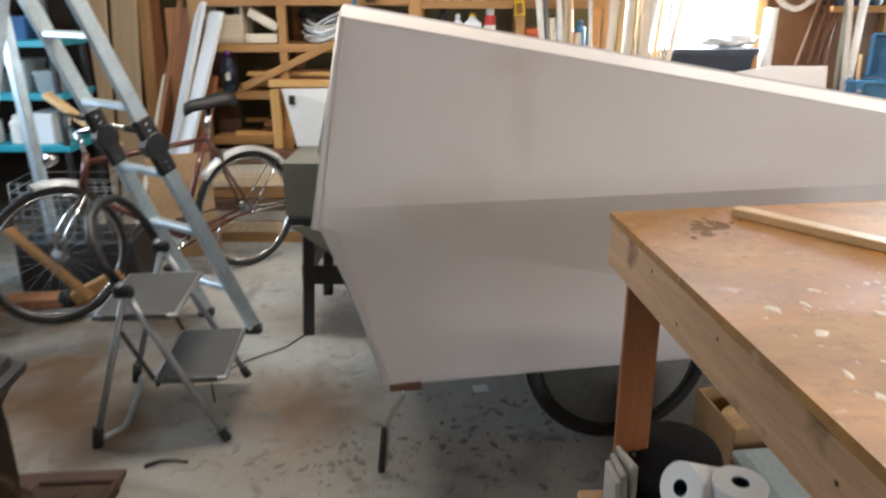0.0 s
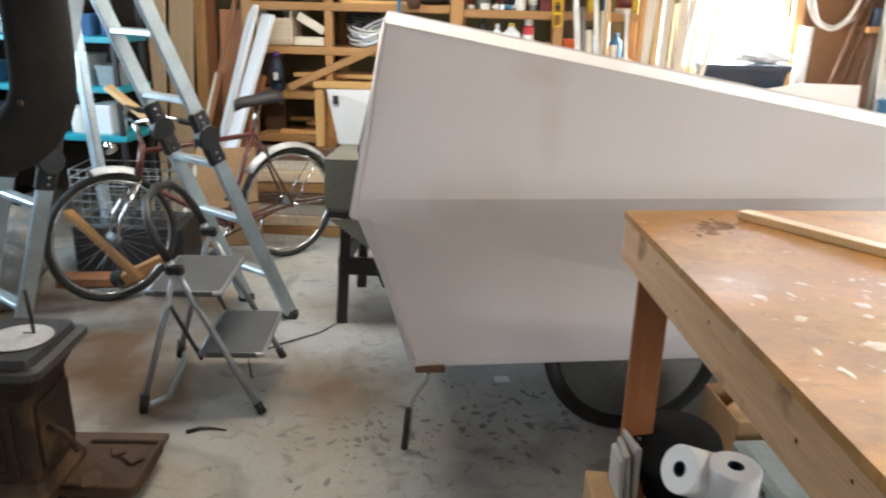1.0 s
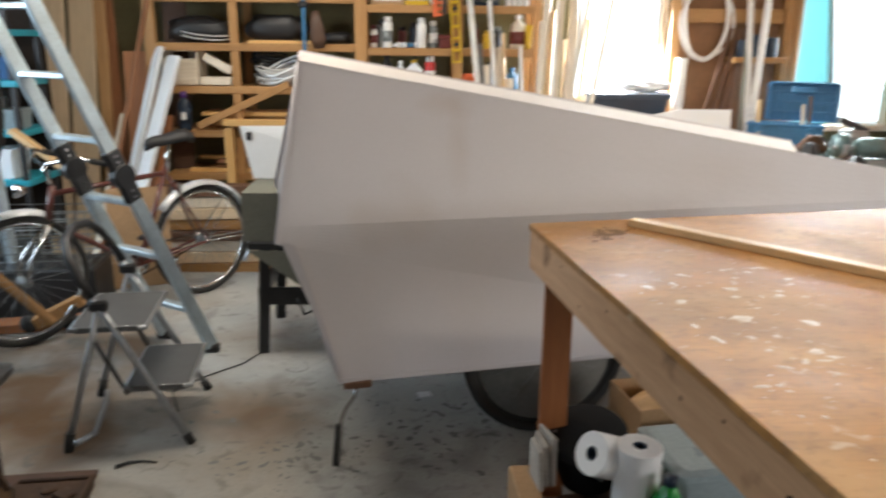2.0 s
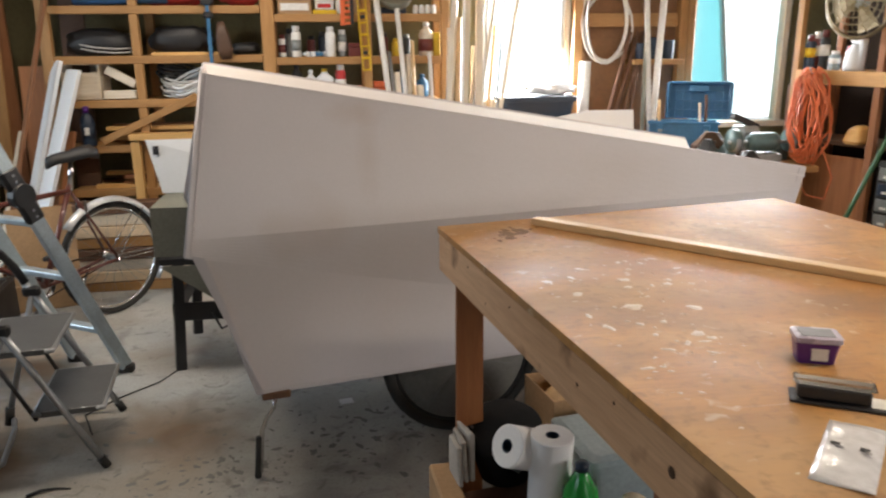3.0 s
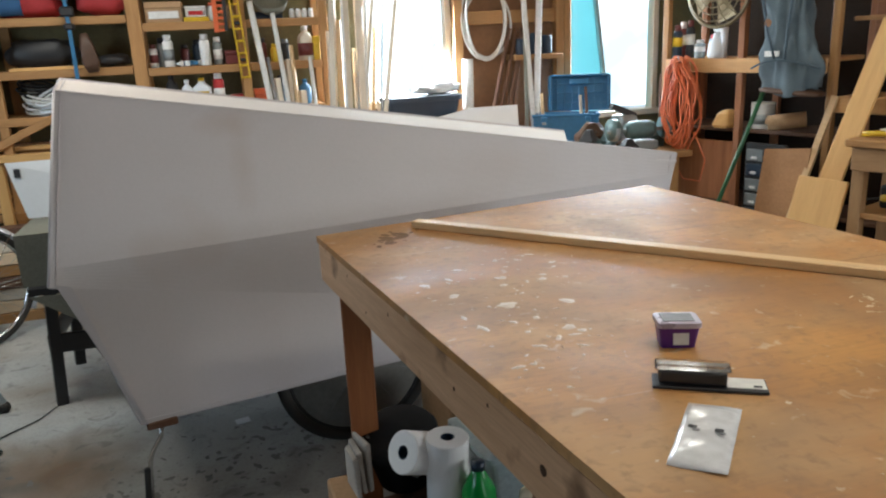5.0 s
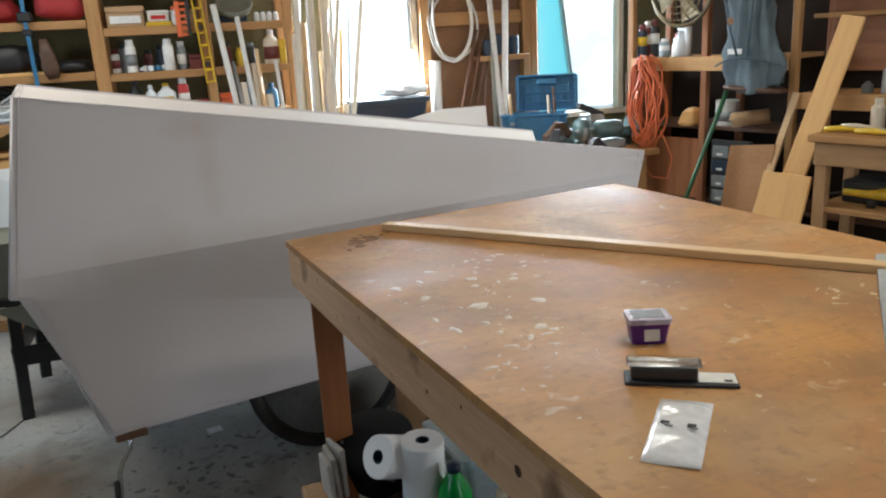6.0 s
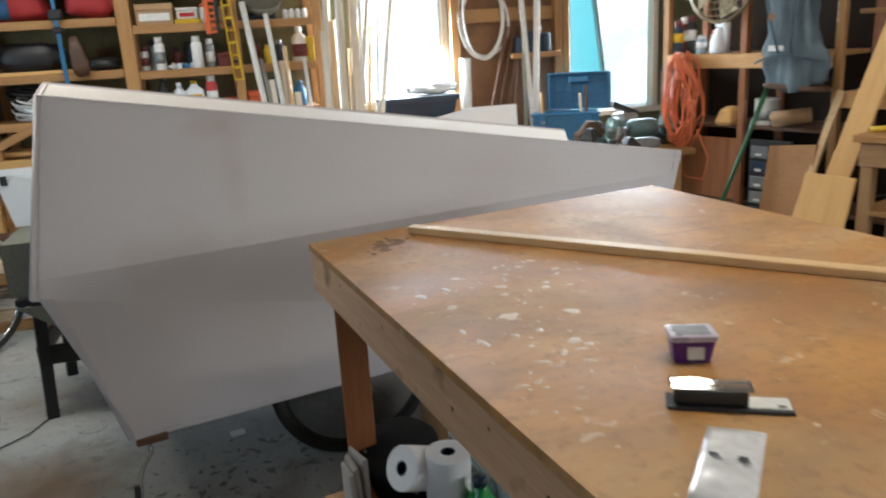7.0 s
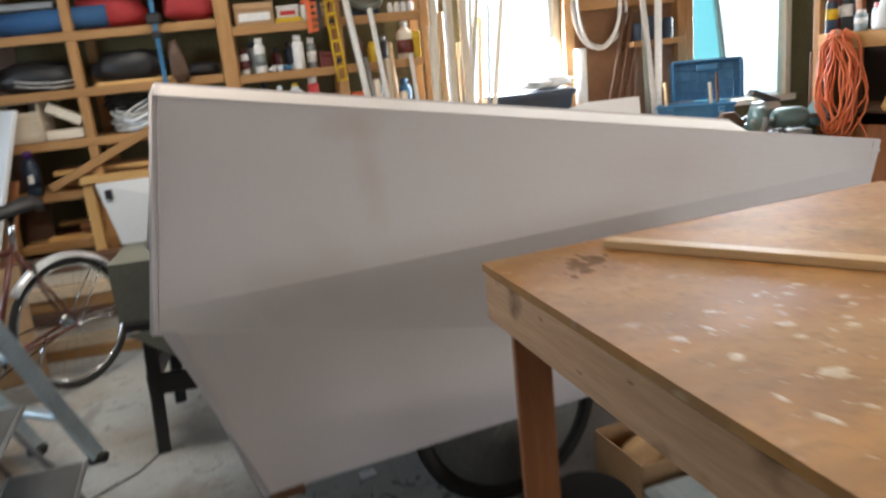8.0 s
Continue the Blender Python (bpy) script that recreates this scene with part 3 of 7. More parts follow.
# trim round the windows: dark plywood between them with a rail
pan = base("plywood_panel", (2.4, 5.48, 0.8), "brown plywood wall panel with studs and a nailed rail", "panel", kind="structure")
solid("sheet", 2.0, 2.90, 5.455, 5.495, 0.78, 2.4, "warm_ply", pan)
solid("stud", 1.955, 2.025, 5.37, 5.45, 0.78, 2.4, "stud", pan)
solid("stud", 2.80, 2.865, 5.37, 5.45, 0.78, 2.4, "stud", pan)
solid("stud", 2.868, 2.925, 5.37, 5.43, 0.78, 2.4, "stud", pan)
solid("rail", 2.027, 2.798, 5.40, 5.45, 1.66, 1.76, "stud", pan)
solid("ledge", 2.40, 2.798, 5.25, 5.45, 1.38, 1.42, "stud", pan)

# ---- bench table ----
TU = Vector((0.985, 0.172, 0))    # along the far edge
TV = Vector((0.132, -0.991, 0))   # from the far edge towards the door
TO = Vector((0.426, 1.87, 0))
TW, TL, TZ = 1.262, 2.44, 1.013


def tp(u, v, z):
    return TO + TU * u + TV * v + Vector((0, 0, z))


table = base("workbench", tuple(tp(0.6, 1.2, 0)), "big paint-spotted plywood workbench on wooden legs", "workbench")
part("tabletop", sheet_bm([tp(0, 0, TZ), tp(0, TL, TZ), tp(TW, TL, TZ), tp(TW, 0, TZ)], -0.019), "benchtop", table, "orange-brown plywood top with paint splashes")
AP = TZ - 0.019


def apron(a, b):
    m, n = along(a, b)
    return part("apron", box_bm(n, 0.038, 0.118, 0.004), "apron", table, "", m)


zc = AP - 0.060
apron(tp(0.022, 0.006, zc), tp(0.022, TL - 0.005, zc))
apron(tp(TW - 0.022, 0.006, zc), tp(TW - 0.022, TL - 0.005, zc))
apron(tp(0.043, 0.024, zc), tp(TW - 0.043, 0.024, zc))
apron(tp(0.043, TL - 0.024, zc), tp(TW - 0.043, TL - 0.024, zc))
for u in (0.085, TW - 0.085):
    for v in (0.062, 1.22, TL - 0.075):
        p = tp(u, v, 0)
        bar("leg", p, p + Vector((0, 0, AP)), 0.086, 0.042, "red_leg", table, "reddish-brown timber leg", roll=84)
# lower shelf on cleats
part("lower_shelf", sheet_bm([tp(0.04, 0.12, 0.15), tp(0.04, TL - 0.12, 0.15), tp(TW - 0.13, TL - 0.12, 0.15), tp(TW - 0.13, 0.12, 0.15)], -0.02), "brown_ply", table)
for v in (0.13, 1.22, TL - 0.13):
    bar("cleat", tp(0.04, v, 0.11), tp(TW - 0.04, v, 0.11), 0.04, 0.038, "stud", table)

# knots and nail heads on the apron
for v, dz, q in ((1.30, 0.005, 0.010), (1.385, -0.012, 0.008), (0.62, 0.03, 0.004), (0.98, 0.0, 0.005), (0.45, -0.02, 0.004), (1.12, 0.03, 0.004), (1.6, 0.0, 0.006), (0.3, 0.035, 0.004)):
    part("knot", lathe_bm([(0.0, 0), (q, 0.0004), (q * 0.6, 0.0010), (0.0, 0.0012)], 9), "rust", table, "",
         Matrix.Translation(tp(0.0026, v, zc + dz)) @ TV.to_track_quat("X", "Z").to_matrix().to_4x4() @ pose(0, 0, 0, 90, 0, 0))


def splat_bm(rnd, r):
    """A thin dried drop with an uneven outline."""
    bm = bmesh.new()
    n = 18
    waves = [(h, rnd.uniform(-1, 1) * 0.34 / h ** 0.6, rnd.uniform(0, 6.3)) for h in (1, 2, 3, 4, 5, 7)]
    ring = []
    for k in range(n):
        a = 2 * math.pi * k / n
        q = r * max(0.2, 1 + sum(w * math.sin(h * a + f) for h, w, f in waves))
        ring.append(bm.verts.new((q * math.cos(a), q * math.sin(a), 0)))
    top = bm.verts.new((0, 0, 0.0009))
    for k in range(n):
        bm.faces.new((ring[k], ring[(k + 1) % n], top))
    return bm


rnd = random.Random(5)
drops = bmesh.new()
spots = [(0.20, 0.83, 0.026), (0.10, 0.92, 0.024), (0.33, 0.88, 0.02), (0.15, 1.05, 0.018), (0.28, 0.66, 0.018), (0.36, 0.72, 0.014), (0.25, 1.0, 0.02),
         (0.22, 0.55, 0.016), (0.86, 1.2, 0.014), (0.82, 1.23, 0.012), (0.9, 1.26, 0.012), (0.4, 1.62, 0.016), (0.13, 0.72, 0.018), (0.45, 0.62, 0.018)]
for cu, cv in ((0.18, 0.62), (0.26, 0.80), (0.14, 0.90), (0.34, 0.70), (0.22, 1.02), (0.40, 0.58), (0.10, 1.12), (0.85, 1.24), (0.55, 1.55), (0.30, 1.35)):
    spots += [(rnd.gauss(cu, 0.035), rnd.gauss(cv, 0.045), abs(rnd.gauss(0.0, 0.007)) + 0.0015) for _ in range(11)]
spots += [(rnd.uniform(0.05, 0.75), rnd.gauss(0.85, 0.42), rnd.uniform(0.0015, 0.006)) for _ in range(70)]
spots += [(rnd.uniform(0.05, 1.2), rnd.uniform(0.05, 2.3), rnd.uniform(0.0010, 0.0030)) for _ in range(120)]
spots += [(rnd.gauss(0.86, 0.05), rnd.gauss(1.24, 0.05), rnd.uniform(0.003, 0.011)) for _ in range(9)]
spots += [(rnd.gauss(0.30, 0.16), rnd.gauss(0.62, 0.22), rnd.uniform(0.0015, 0.007)) for _ in range(45)]
for u, v, r in spots:
    r *= 0.78
    if 0.02 < v < TL - 0.03:
        one = splat_bm(rnd, r)
        me = bpy.data.meshes.new("drop")
        q = pose(0, 0, 0, 0, 0, rnd.uniform(0, 360)) @ Matrix.Diagonal((1.0, rnd.uniform(0.28, 0.9), 1, 1))
        one.transform(Matrix.Translation(tp(u, v, TZ + 0.0004)) @ q)
        one.to_mesh(me)
        one.free()
        drops.from_mesh(me)
        bpy.data.meshes.remove(me)
drops_ob = part("paint_spatter", drops, "splash", table, "dried whitish paint drops")
tagged(drops_ob, kind="stuff")
smears = bmesh.new()
for u, v, r in ((0.17, 0.16, 0.045), (0.24, 0.12, 0.03), (0.15, 0.20, 0.02)):
    for _ in range(9):
        one = splat_bm(rnd, r * rnd.uniform(0.15, 0.50))
        me = bpy.data.meshes.new("smear")
        one.transform(Matrix.Translation(tp(u + rnd.gauss(0, r), v + rnd.gauss(0, r * 0.5), TZ + 0.0002)) @ pose(0, 0, 0, 0, 0, rnd.uniform(0, 180)) @ Matrix.Diagonal((1.3, 0.75, 0.25, 1)))
        one.to_mesh(me)
        one.free()
        smears.from_mesh(me)
        bpy.data.meshes.remove(me)
tagged(part("glue_smear", smears, "smear", table, "dark dried glue smears"), kind="stuff")

# ---- things on the table ----
thing("wood_strip", box_bm(1.62, 0.040, 0.021, 0.002), "yellow_strip", "long pale planed wooden strip lying on the workbench", "wood strip",
      m=along((0.738, 1.836, TZ + 0.0115), (1.80, 0.66, TZ + 0.0115))[0])

tub = base("plastic_tub", (0.945, 0.775, TZ), "small purple plastic tub with a clear lid on the workbench", "tub", rz=-20)


def loft_bm(rows):
    """A rounded-rectangle body from rows of (half x, half y, corner, z)."""
    bm = bmesh.new()
    rings = []
    for hx, hy, c, z in rows:
        ring = []
        for sx, sy, a0 in ((1, 1, 0), (-1, 1, 90), (-1, -1, 180), (1, -1, 270)):
            for k in range(4):
                a = radians(a0 + 30 * k)
                ring.append(bm.verts.new((sx * (hx - c) + c * math.cos(a), sy * (hy - c) + c * math.sin(a), z)))
        rings.append(ring)
    n = 16
    for a, b in zip(rings, rings[1:]):
        for j in range(n):
            bm.faces.new((a[j], a[(j + 1) % n], b[(j + 1) % n], b[j]))
    bm.faces.new(rings[0][::-1])
    bm.faces.new(rings[-1])
    bmesh.ops.recalc_face_normals(bm, faces=bm.faces)
    return bm


TUBW = WORLD[tub] @ Matrix.Diagonal((0.91, 0.91, 0.95, 1))
part("bowl", loft_bm([(0.033, 0.024, 0.008, 0.0), (0.039, 0.029, 0.009, 0.04), (0.040, 0.030, 0.009, 0.041)]), "purple", tub, "", TUBW)
part("lid", loft_bm([(0.0415, 0.0315, 0.010, 0.041), (0.0425, 0.0325, 0.010, 0.043), (0.0425, 0.0325, 0.010, 0.051), (0.038, 0.028, 0.008, 0.052)]), "milky_lid", tub, "cloudy clear plastic lid", TUBW)
part("lid_window", box_bm(0.060, 0.042, 0.001, 0), "grey_ink", tub, "darker middle of the lid", TUBW @ pose(0, 0, 0.0527))
part("label", box_bm(0.030, 0.0012, 0.026, 0), "white_paint", tub, "white printed label", TUBW @ pose(0.003, -0.0285, 0.021, -7, 0, 0))
for k in range(5):
    part("bar", box_bm(0.002 + 0.001 * (k % 2), 0.0006, 0.010, 0), "grey_ink", tub, "", TUBW @ pose(-0.006 + 0.0045 * k, -0.0291, 0.018, -7, 0, 0))

pk = base("blister_pack", (0.897, 0.608, TZ), "clear blister pack holding a black tool on the workbench", "blister pack", rz=-29.5)
W = WORLD[pk]
part("card", box_bm(0.174, 0.048, 0.005, 0.001), "ink", pk, "", W @ pose(0, 0, 0.003))
part("tool", box_bm(0.104, 0.033, 0.024, 0.005, 2), "black_plastic", pk, "black plastic body", W @ pose(-0.026, 0, 0.018))
part("blister", loft_bm([(0.058, 0.0185, 0.005, 0.0305), (0.057, 0.0175, 0.005, 0.034), (0.054, 0.0150, 0.004, 0.0355)]), "glass", pk, "clear plastic blister", W @ pose(-0.026, 0.001, 0.0005))
part("white_card", box_bm(0.058, 0.036, 0.0015, 0.0005), "white_paint", pk, "", W @ pose(0.056, 0.003, 0.0058))
part("printed_mark", box_bm(0.012, 0.006, 0.0006, 0), "ink", pk, "", W @ pose(0.072, -0.008, 0.0069))

pc = base("foil_packet", (0.800, 0.474, TZ), "small glossy white plastic packet on the workbench", "packet", rz=47.7)
W = WORLD[pc]
bm = bmesh.new()
bmesh.ops.create_grid(bm, x_segments=12, y_segments=8, size=0.5)
for v in bm.verts:
    x, y = v.co.x * 2, v.co.y * 2
    v.co = Vector((v.co.x * 0.186, v.co.y * 0.076, 0.001 + 0.006 * (1 - x * x) * (1 - y * y) + 0.0015 * math.sin(9 * x + 2 * y)))
r = bmesh.ops.extrude_face_region(bm, geom=bm.faces[:])
bmesh.ops.translate(bm, vec=(0, 0, 0.001), verts=[g for g in r["geom"] if isinstance(g, bmesh.types.BMVert)])
bmesh.ops.recalc_face_normals(bm, faces=bm.faces)
part("pouch", bm, "film", pc, "", W @ pose(0, 0, 0.0005), True)
for x, y, sx, sy in ((0.006, 0.020, 0.008, 0.012), (-0.001, 0.014, 0.006, 0.010), (0.006, -0.016, 0.010, 0.012), (0.000, -0.021, 0.006, 0.008)):
    part("printed_mark", box_bm(sx, sy, 0.0008, 0), "grey_ink" if sx < 0.007 else "ink", pc, "", W @ pose(x, y, 0.0095))

thing("grey_sheet", sheet_bm([(1.675, 0.955, TZ + 0.001), (1.135, 0.430, TZ + 0.001), (1.45, 0.05, TZ + 0.001), (1.83, 0.80, TZ + 0.001)], 0.012), "grey_sheet",
      "flat grey plastic sheet lying on the workbench", "sheet")

# ---- bicycle camper ----
camper = base("bicycle_camper", (0.9, 2.9, 0), "unfinished pinkish-white plywood bicycle camper body", "camper")
A = Vector((-0.362, 2.71, 0))
B = Vector((2.12, 3.17, 0))
AX = (B - A).normalized()
NX = Vector((-AX.y, AX.x, 0))     # to the far side


def mirrored(p):
    p = Vector(p)
    d = (p - A).dot(NX)
    return p - 2 * d * NX


TLc, KLc, BLc = Vector((-0.340, 2.521, 1.453)), Vector((-0.384, 2.150, 0.872)), Vector((-0.182, 2.140, 0.364))
TRc, BRc = Vector((2.183, 2.690, 1.009)), Vector((2.06, 2.735, 0.300))
KIN = KLc.lerp(BRc, 0.021)
SLc = KLc.lerp(TLc, 0.085)         # soft bend just above the corner
ERc = TRc.lerp(BRc, 0.13)


def ruled_bm(a0, a1, b0, b1, thick, nx=24, ny=8):
    """A gently twisted sheet between the edges a0 a1 and b0 b1, with thickness."""
    bm = bmesh.new()
    nrm = ((a1 - a0).cross(b0 - a0)).normalized()
    layers = []
    for t in (0.0, thick):
        layers.append([[bm.verts.new(a0.lerp(a1, i / nx).lerp(b0.lerp(b1, i / nx), j / ny) + nrm * t) for j in range(ny + 1)] for i in range(nx + 1)])
    for g in layers:
        for i in range(nx):
            for j in range(ny):
                bm.faces.new((g[i][j], g[i + 1][j], g[i + 1][j + 1], g[i][j + 1]))
    ring = [(i, 0) for i in range(nx)] + [(nx, j) for j in range(ny)] + [(i, ny) for i in range(nx, 0, -1)] + [(0, j) for j in range(ny, 0, -1)]
    for (i, j), (k, m) in zip(ring, ring[1:] + ring[:1]):
        bm.faces.new((layers[0][i][j], layers[0][k][m], layers[1][k][m], layers[1][i][j]))
    bmesh.ops.recalc_face_normals(bm, faces=bm.faces)
    return bm


part("side_panel", ruled_bm(TLc, TRc, SLc, ERc, 0.012), "camper", camper, "large flat painted side panel")
part("middle_panel", ruled_bm(SLc, ERc, KLc, BRc, 0.012), "camper", camper, "twisted middle strake")
part("lower_panel", sheet_bm([KIN, BRc, BLc], 0.012), "camper", camper)
MK, MB = mirrored(KLc), mirrored(BRc)
part("side_panel", sheet_bm([Vector((-0.388, 2.90, 1.478)), Vector((1.79, 3.06, 1.098)), MB + Vector((0, 0, 0.45)), MB, MK], 0.012), "camper", camper)
part("lower_panel", sheet_bm([mirrored(v) for v in (KLc, BRc, BLc)], 0.012), "camper", camper)
TLd, TRd = Vector((-0.388, 2.90, 1.478)), Vector((1.79, 3.06, 1.098))
TRm = TLc.lerp(TRc, 0.775)
up = Vector((0, 0, 0.003))
part("roof", sheet_bm([TLc + up, TRm + up, TRd + up, TLd + up], -0.012), "camper_edge", camper, "paler top panel")
part("end_panel", sheet_bm([TLc + AX * 0.02, KLc + AX * 0.02 + NX * 0.01, KIN + AX * 0.01, BLc + AX * 0.02, mirrored(BLc) + AX * 0.02, mirrored(KLc) + AX * 0.02, TLd + AX * 0.02], 0.012), "camper", camper)
MBt = MB + Vector((0, 0, 0.45))
part("end_panel", sheet_bm([TRc - AX * 0.02, BRc - AX * 0.02, MB - AX * 0.02, MBt - AX * 0.02], -0.012), "camper", camper)
drop = Vector((0, 0, 0.03))
part("front_deck", sheet_bm([TRm - drop, TRc - drop, MBt, TRd - 2 * drop], -0.012), "camper", camper)
part("floor_panel", sheet_bm([BLc + up, BRc + up, mirrored(BRc) + up, mirrored(BLc) + up], 0.012), "camper", camper)
# rounded filleted edges
for a, b, r in ((TLc, TRc, 0.006), (TLc, KLc, 0.006), (KIN, BLc, 0.006), (KLc, KIN, 0.005), (BLc, BRc, 0.006), (TRc, BRc, 0.006), (TLc, TLd, 0.006)):
    inward = Vector((0, 0.006, 0))
    tube("edge_trim", [a + inward, b + inward], r, "camper", camper, sides=10)


def bike_wheel(parent, centre, axis, radius, tyre, spokes=28, rim="chrome"):
    """A spoked wheel: tyre, rim, hub and spokes."""
    c, n = Vector(centre), Vector(axis).normalized()
    u = Vector((0, 0, 1))
    v = n.cross(u).normalized()
    wheel = tube("wheel", [c + n * -0.045, c + n * 0.045], [0.022, 0.022], "grey_metal", parent, "", 12)
    ring = arc(c, radius - tyre, 0, 360, 40, u, v)[:-1]
    tube("tyre", ring, tyre, "rubber", wheel, "black rubber tyre", 10, True)
    tube("rim", arc(c, radius - 2 * tyre - 0.004, 0, 360, 40, u, v)[:-1], 0.010, rim, wheel, "", 8, True)
    for k in range(spokes):
        a = radians(360 * k / spokes)
        d = math.cos(a) * u + math.sin(a) * v
        s = n * (0.03 if k % 2 else -0.03)
        e = math.cos(a + 0.25) * u + math.sin(a + 0.25) * v
        tube("spoke", [c + s + e * 0.02, c + d * (radius - 2 * tyre - 0.006)], 0.0010, "grey_metal", wheel, "", 4)
    return wheel


wc = Vector((0.60, 2.445, 0.335))
bike_wheel(camper, wc, NX, 0.335, 0.024, 20, "black_plastic")
far = mirrored(wc)
bike_wheel(camper, far, NX, 0.335, 0.021, 20, "black_plastic")
# dark disc added among the spokes as the shade inside the wheel
turned("wheel_cover", [(0.0, -0.030), (0.05, -0.028), (0.06, -0.012), (0.290, -0.006), (0.290, 0.006), (0.06, 0.012), (0.05, 0.028), (0.0, 0.030)], "wheel_disc", wc, camper, "dull dark grey disc standing in for shade inside the wheel", 40, (90, 0, 10.5))
tube("axle", [wc, far], 0.012, "grey_metal", camper)
# prop leg under the corner: wooden block, bent chrome rod, rubber grip
leg = part("prop_block", box_bm(0.10, 0.08, 0.028, 0.004), "brown_ply", camper, "reddish wooden block", pose(-0.125, 2.19, 0.349, 0, 0, 10))
tube("prop_rod", [(-0.125, 2.19, 0.34), (-0.135, 2.19, 0.285), (-0.165, 2.195, 0.24), (-0.185, 2.20, 0.19), (-0.20, 2.20, 0.02)], 0.008, "chrome", leg, "bent chrome rod")
tube("grip", [(-0.196, 2.20, 0.165), (-0.212, 2.20, 0.001)], 0.0125, "rubber", leg, "black rubber foot")
mirror_leg = part("prop_block", box_bm(0.10, 0.08, 0.028, 0.004), "red_leg", camper, "", pose(-0.33, 3.26, 0.349, 0, 0, 10))
tube("prop_rod", [(-0.33, 3.26, 0.34), (-0.34, 3.26, 0.2), (-0.36, 3.26, 0.0)], 0.008, "chrome", mirror_leg)

# ---- ladder ----
ladder = base("folding_ladder", (-1.4, 3.0, 0), "open aluminium folding ladder with black hinges", "ladder")
FOOT, RISE, ACROSS = Vector((-0.942, 3.26, 0)), Vector((-0.305, -0.20, 1.0)), Vector((-0.29, 0.18, 0))
APEX = FOOT + RISE * 1.9
FOOT2 = Vector((-1.957, 2.615, 0))


def profile_bar(name, a, b, w, h, material, label="", bevel=0.004):
    """A bar whose width w lies along the ladder's steps and whose depth h lies across them."""
    d = (b - a).normalized()
    y = (ACROSS - d * ACROSS.dot(d)).normalized()
    m = Matrix((d, y, d.cross(y))).transposed().to_4x4()
    m.translation = (a + b) / 2
    return part(name, box_bm((b - a).length, w, h, bevel), material, ladder, label, m)


def rail(a, b):
    return profile_bar("rail", a, b, 0.028, 0.066, "aluminium")


for s in (0, 1):
    off = ACROSS * s
    rail(FOOT + off + Vector((0, 0, 0.03)), FOOT + off + RISE * 0.86)
    rail(FOOT + off + RISE * 1.0, APEX + off)
    rail(FOOT2 + off + Vector((0, 0, 0.03)), FOOT2 + off + (APEX - FOOT2) * 0.42)
    rail(FOOT2 + off + (APEX - FOOT2) * 0.50, APEX + off)
    for p in (FOOT, FOOT2):
        part("rubber_foot", box_bm(0.075, 0.05, 0.04, 0.008), "rubber", ladder, "black rubber foot", Matrix.Translation(p + off + Vector((0, 0, 0.02))))
    for p, d in ((FOOT + off + RISE * 0.93, RISE), (FOOT2 + off + (APEX - FOOT2) * 0.46, (APEX - FOOT2).normalized())):
        hinge = profile_bar("hinge", p - d.normalized() * 0.13, p + d.normalized() * 0.13, 0.040, 0.085, "black_plastic", "black locking hinge", 0.012)
        hub = part("hinge_disc", lathe_bm([(0.052, -0.026), (0.056, -0.02), (0.056, 0.02), (0.052, 0.026)], 18), "black_plastic", hinge, "",
                   Matrix.Translation(p) @ ACROSS.to_track_quat("Z", "Y").to_matrix().to_4x4())
        for k in (-0.1, -0.07, 0.07, 0.1):
            part("rivet", lathe_bm([(0.007, -0.024), (0.007, 0.024)], 8), "chrome", hinge, "", Matrix.Translation(p + d.normalized() * k) @ ACROSS.to_track_quat("Z", "Y").to_matrix().to_4x4())
for k in (0.245, 0.53, 0.80, 1.09, 1.37, 1.65):
    p = FOOT + RISE * k
    bar("step", p, p + ACROSS, 0.055, 0.028, "aluminium", ladder, "bright ribbed step", 0.006)
for k in (0.13, 0.36, 0.58, 0.75):
    p = FOOT2 + (APEX - FOOT2) * k
    bar("step", p, p + ACROSS, 0.055, 0.028, "aluminium", ladder, "bright ribbed step", 0.006)
part("top_hinge", box_bm(0.09, 0.05, 0.14, 0.015), "black_plastic", ladder, "", Matrix.Translation(APEX))

# aluminium poles leaning behind the ladder
for p0, p1 in (((-2.20, 3.9, 0.0), (-2.32, 3.95, 1.75)), ((-2.83, 3.85, 0.0), (-2.85, 3.9, 2.0))):
    m, n = along(p0, p1)
    thing("metal_pole", box_bm(n, 0.055, 0.055, 0.006), "aluminium", "tall square aluminium pole leaning by the shelves", "pole", "leaning poles", m=m)

# ---- step stool ----
stool = base("step_stool", (-1.05, 2.6, 0), "grey folding two-step stool with a black hoop handle", "step stool")
SW = Vector((-0.06, 0.47, 0))
R0, L0 = Vector((-0.789, 2.366, 0.0)), Vector((-1.242, 2.313, 0.0))
D = Vector((-0.325, 0.022, 0.591)) / 0.591
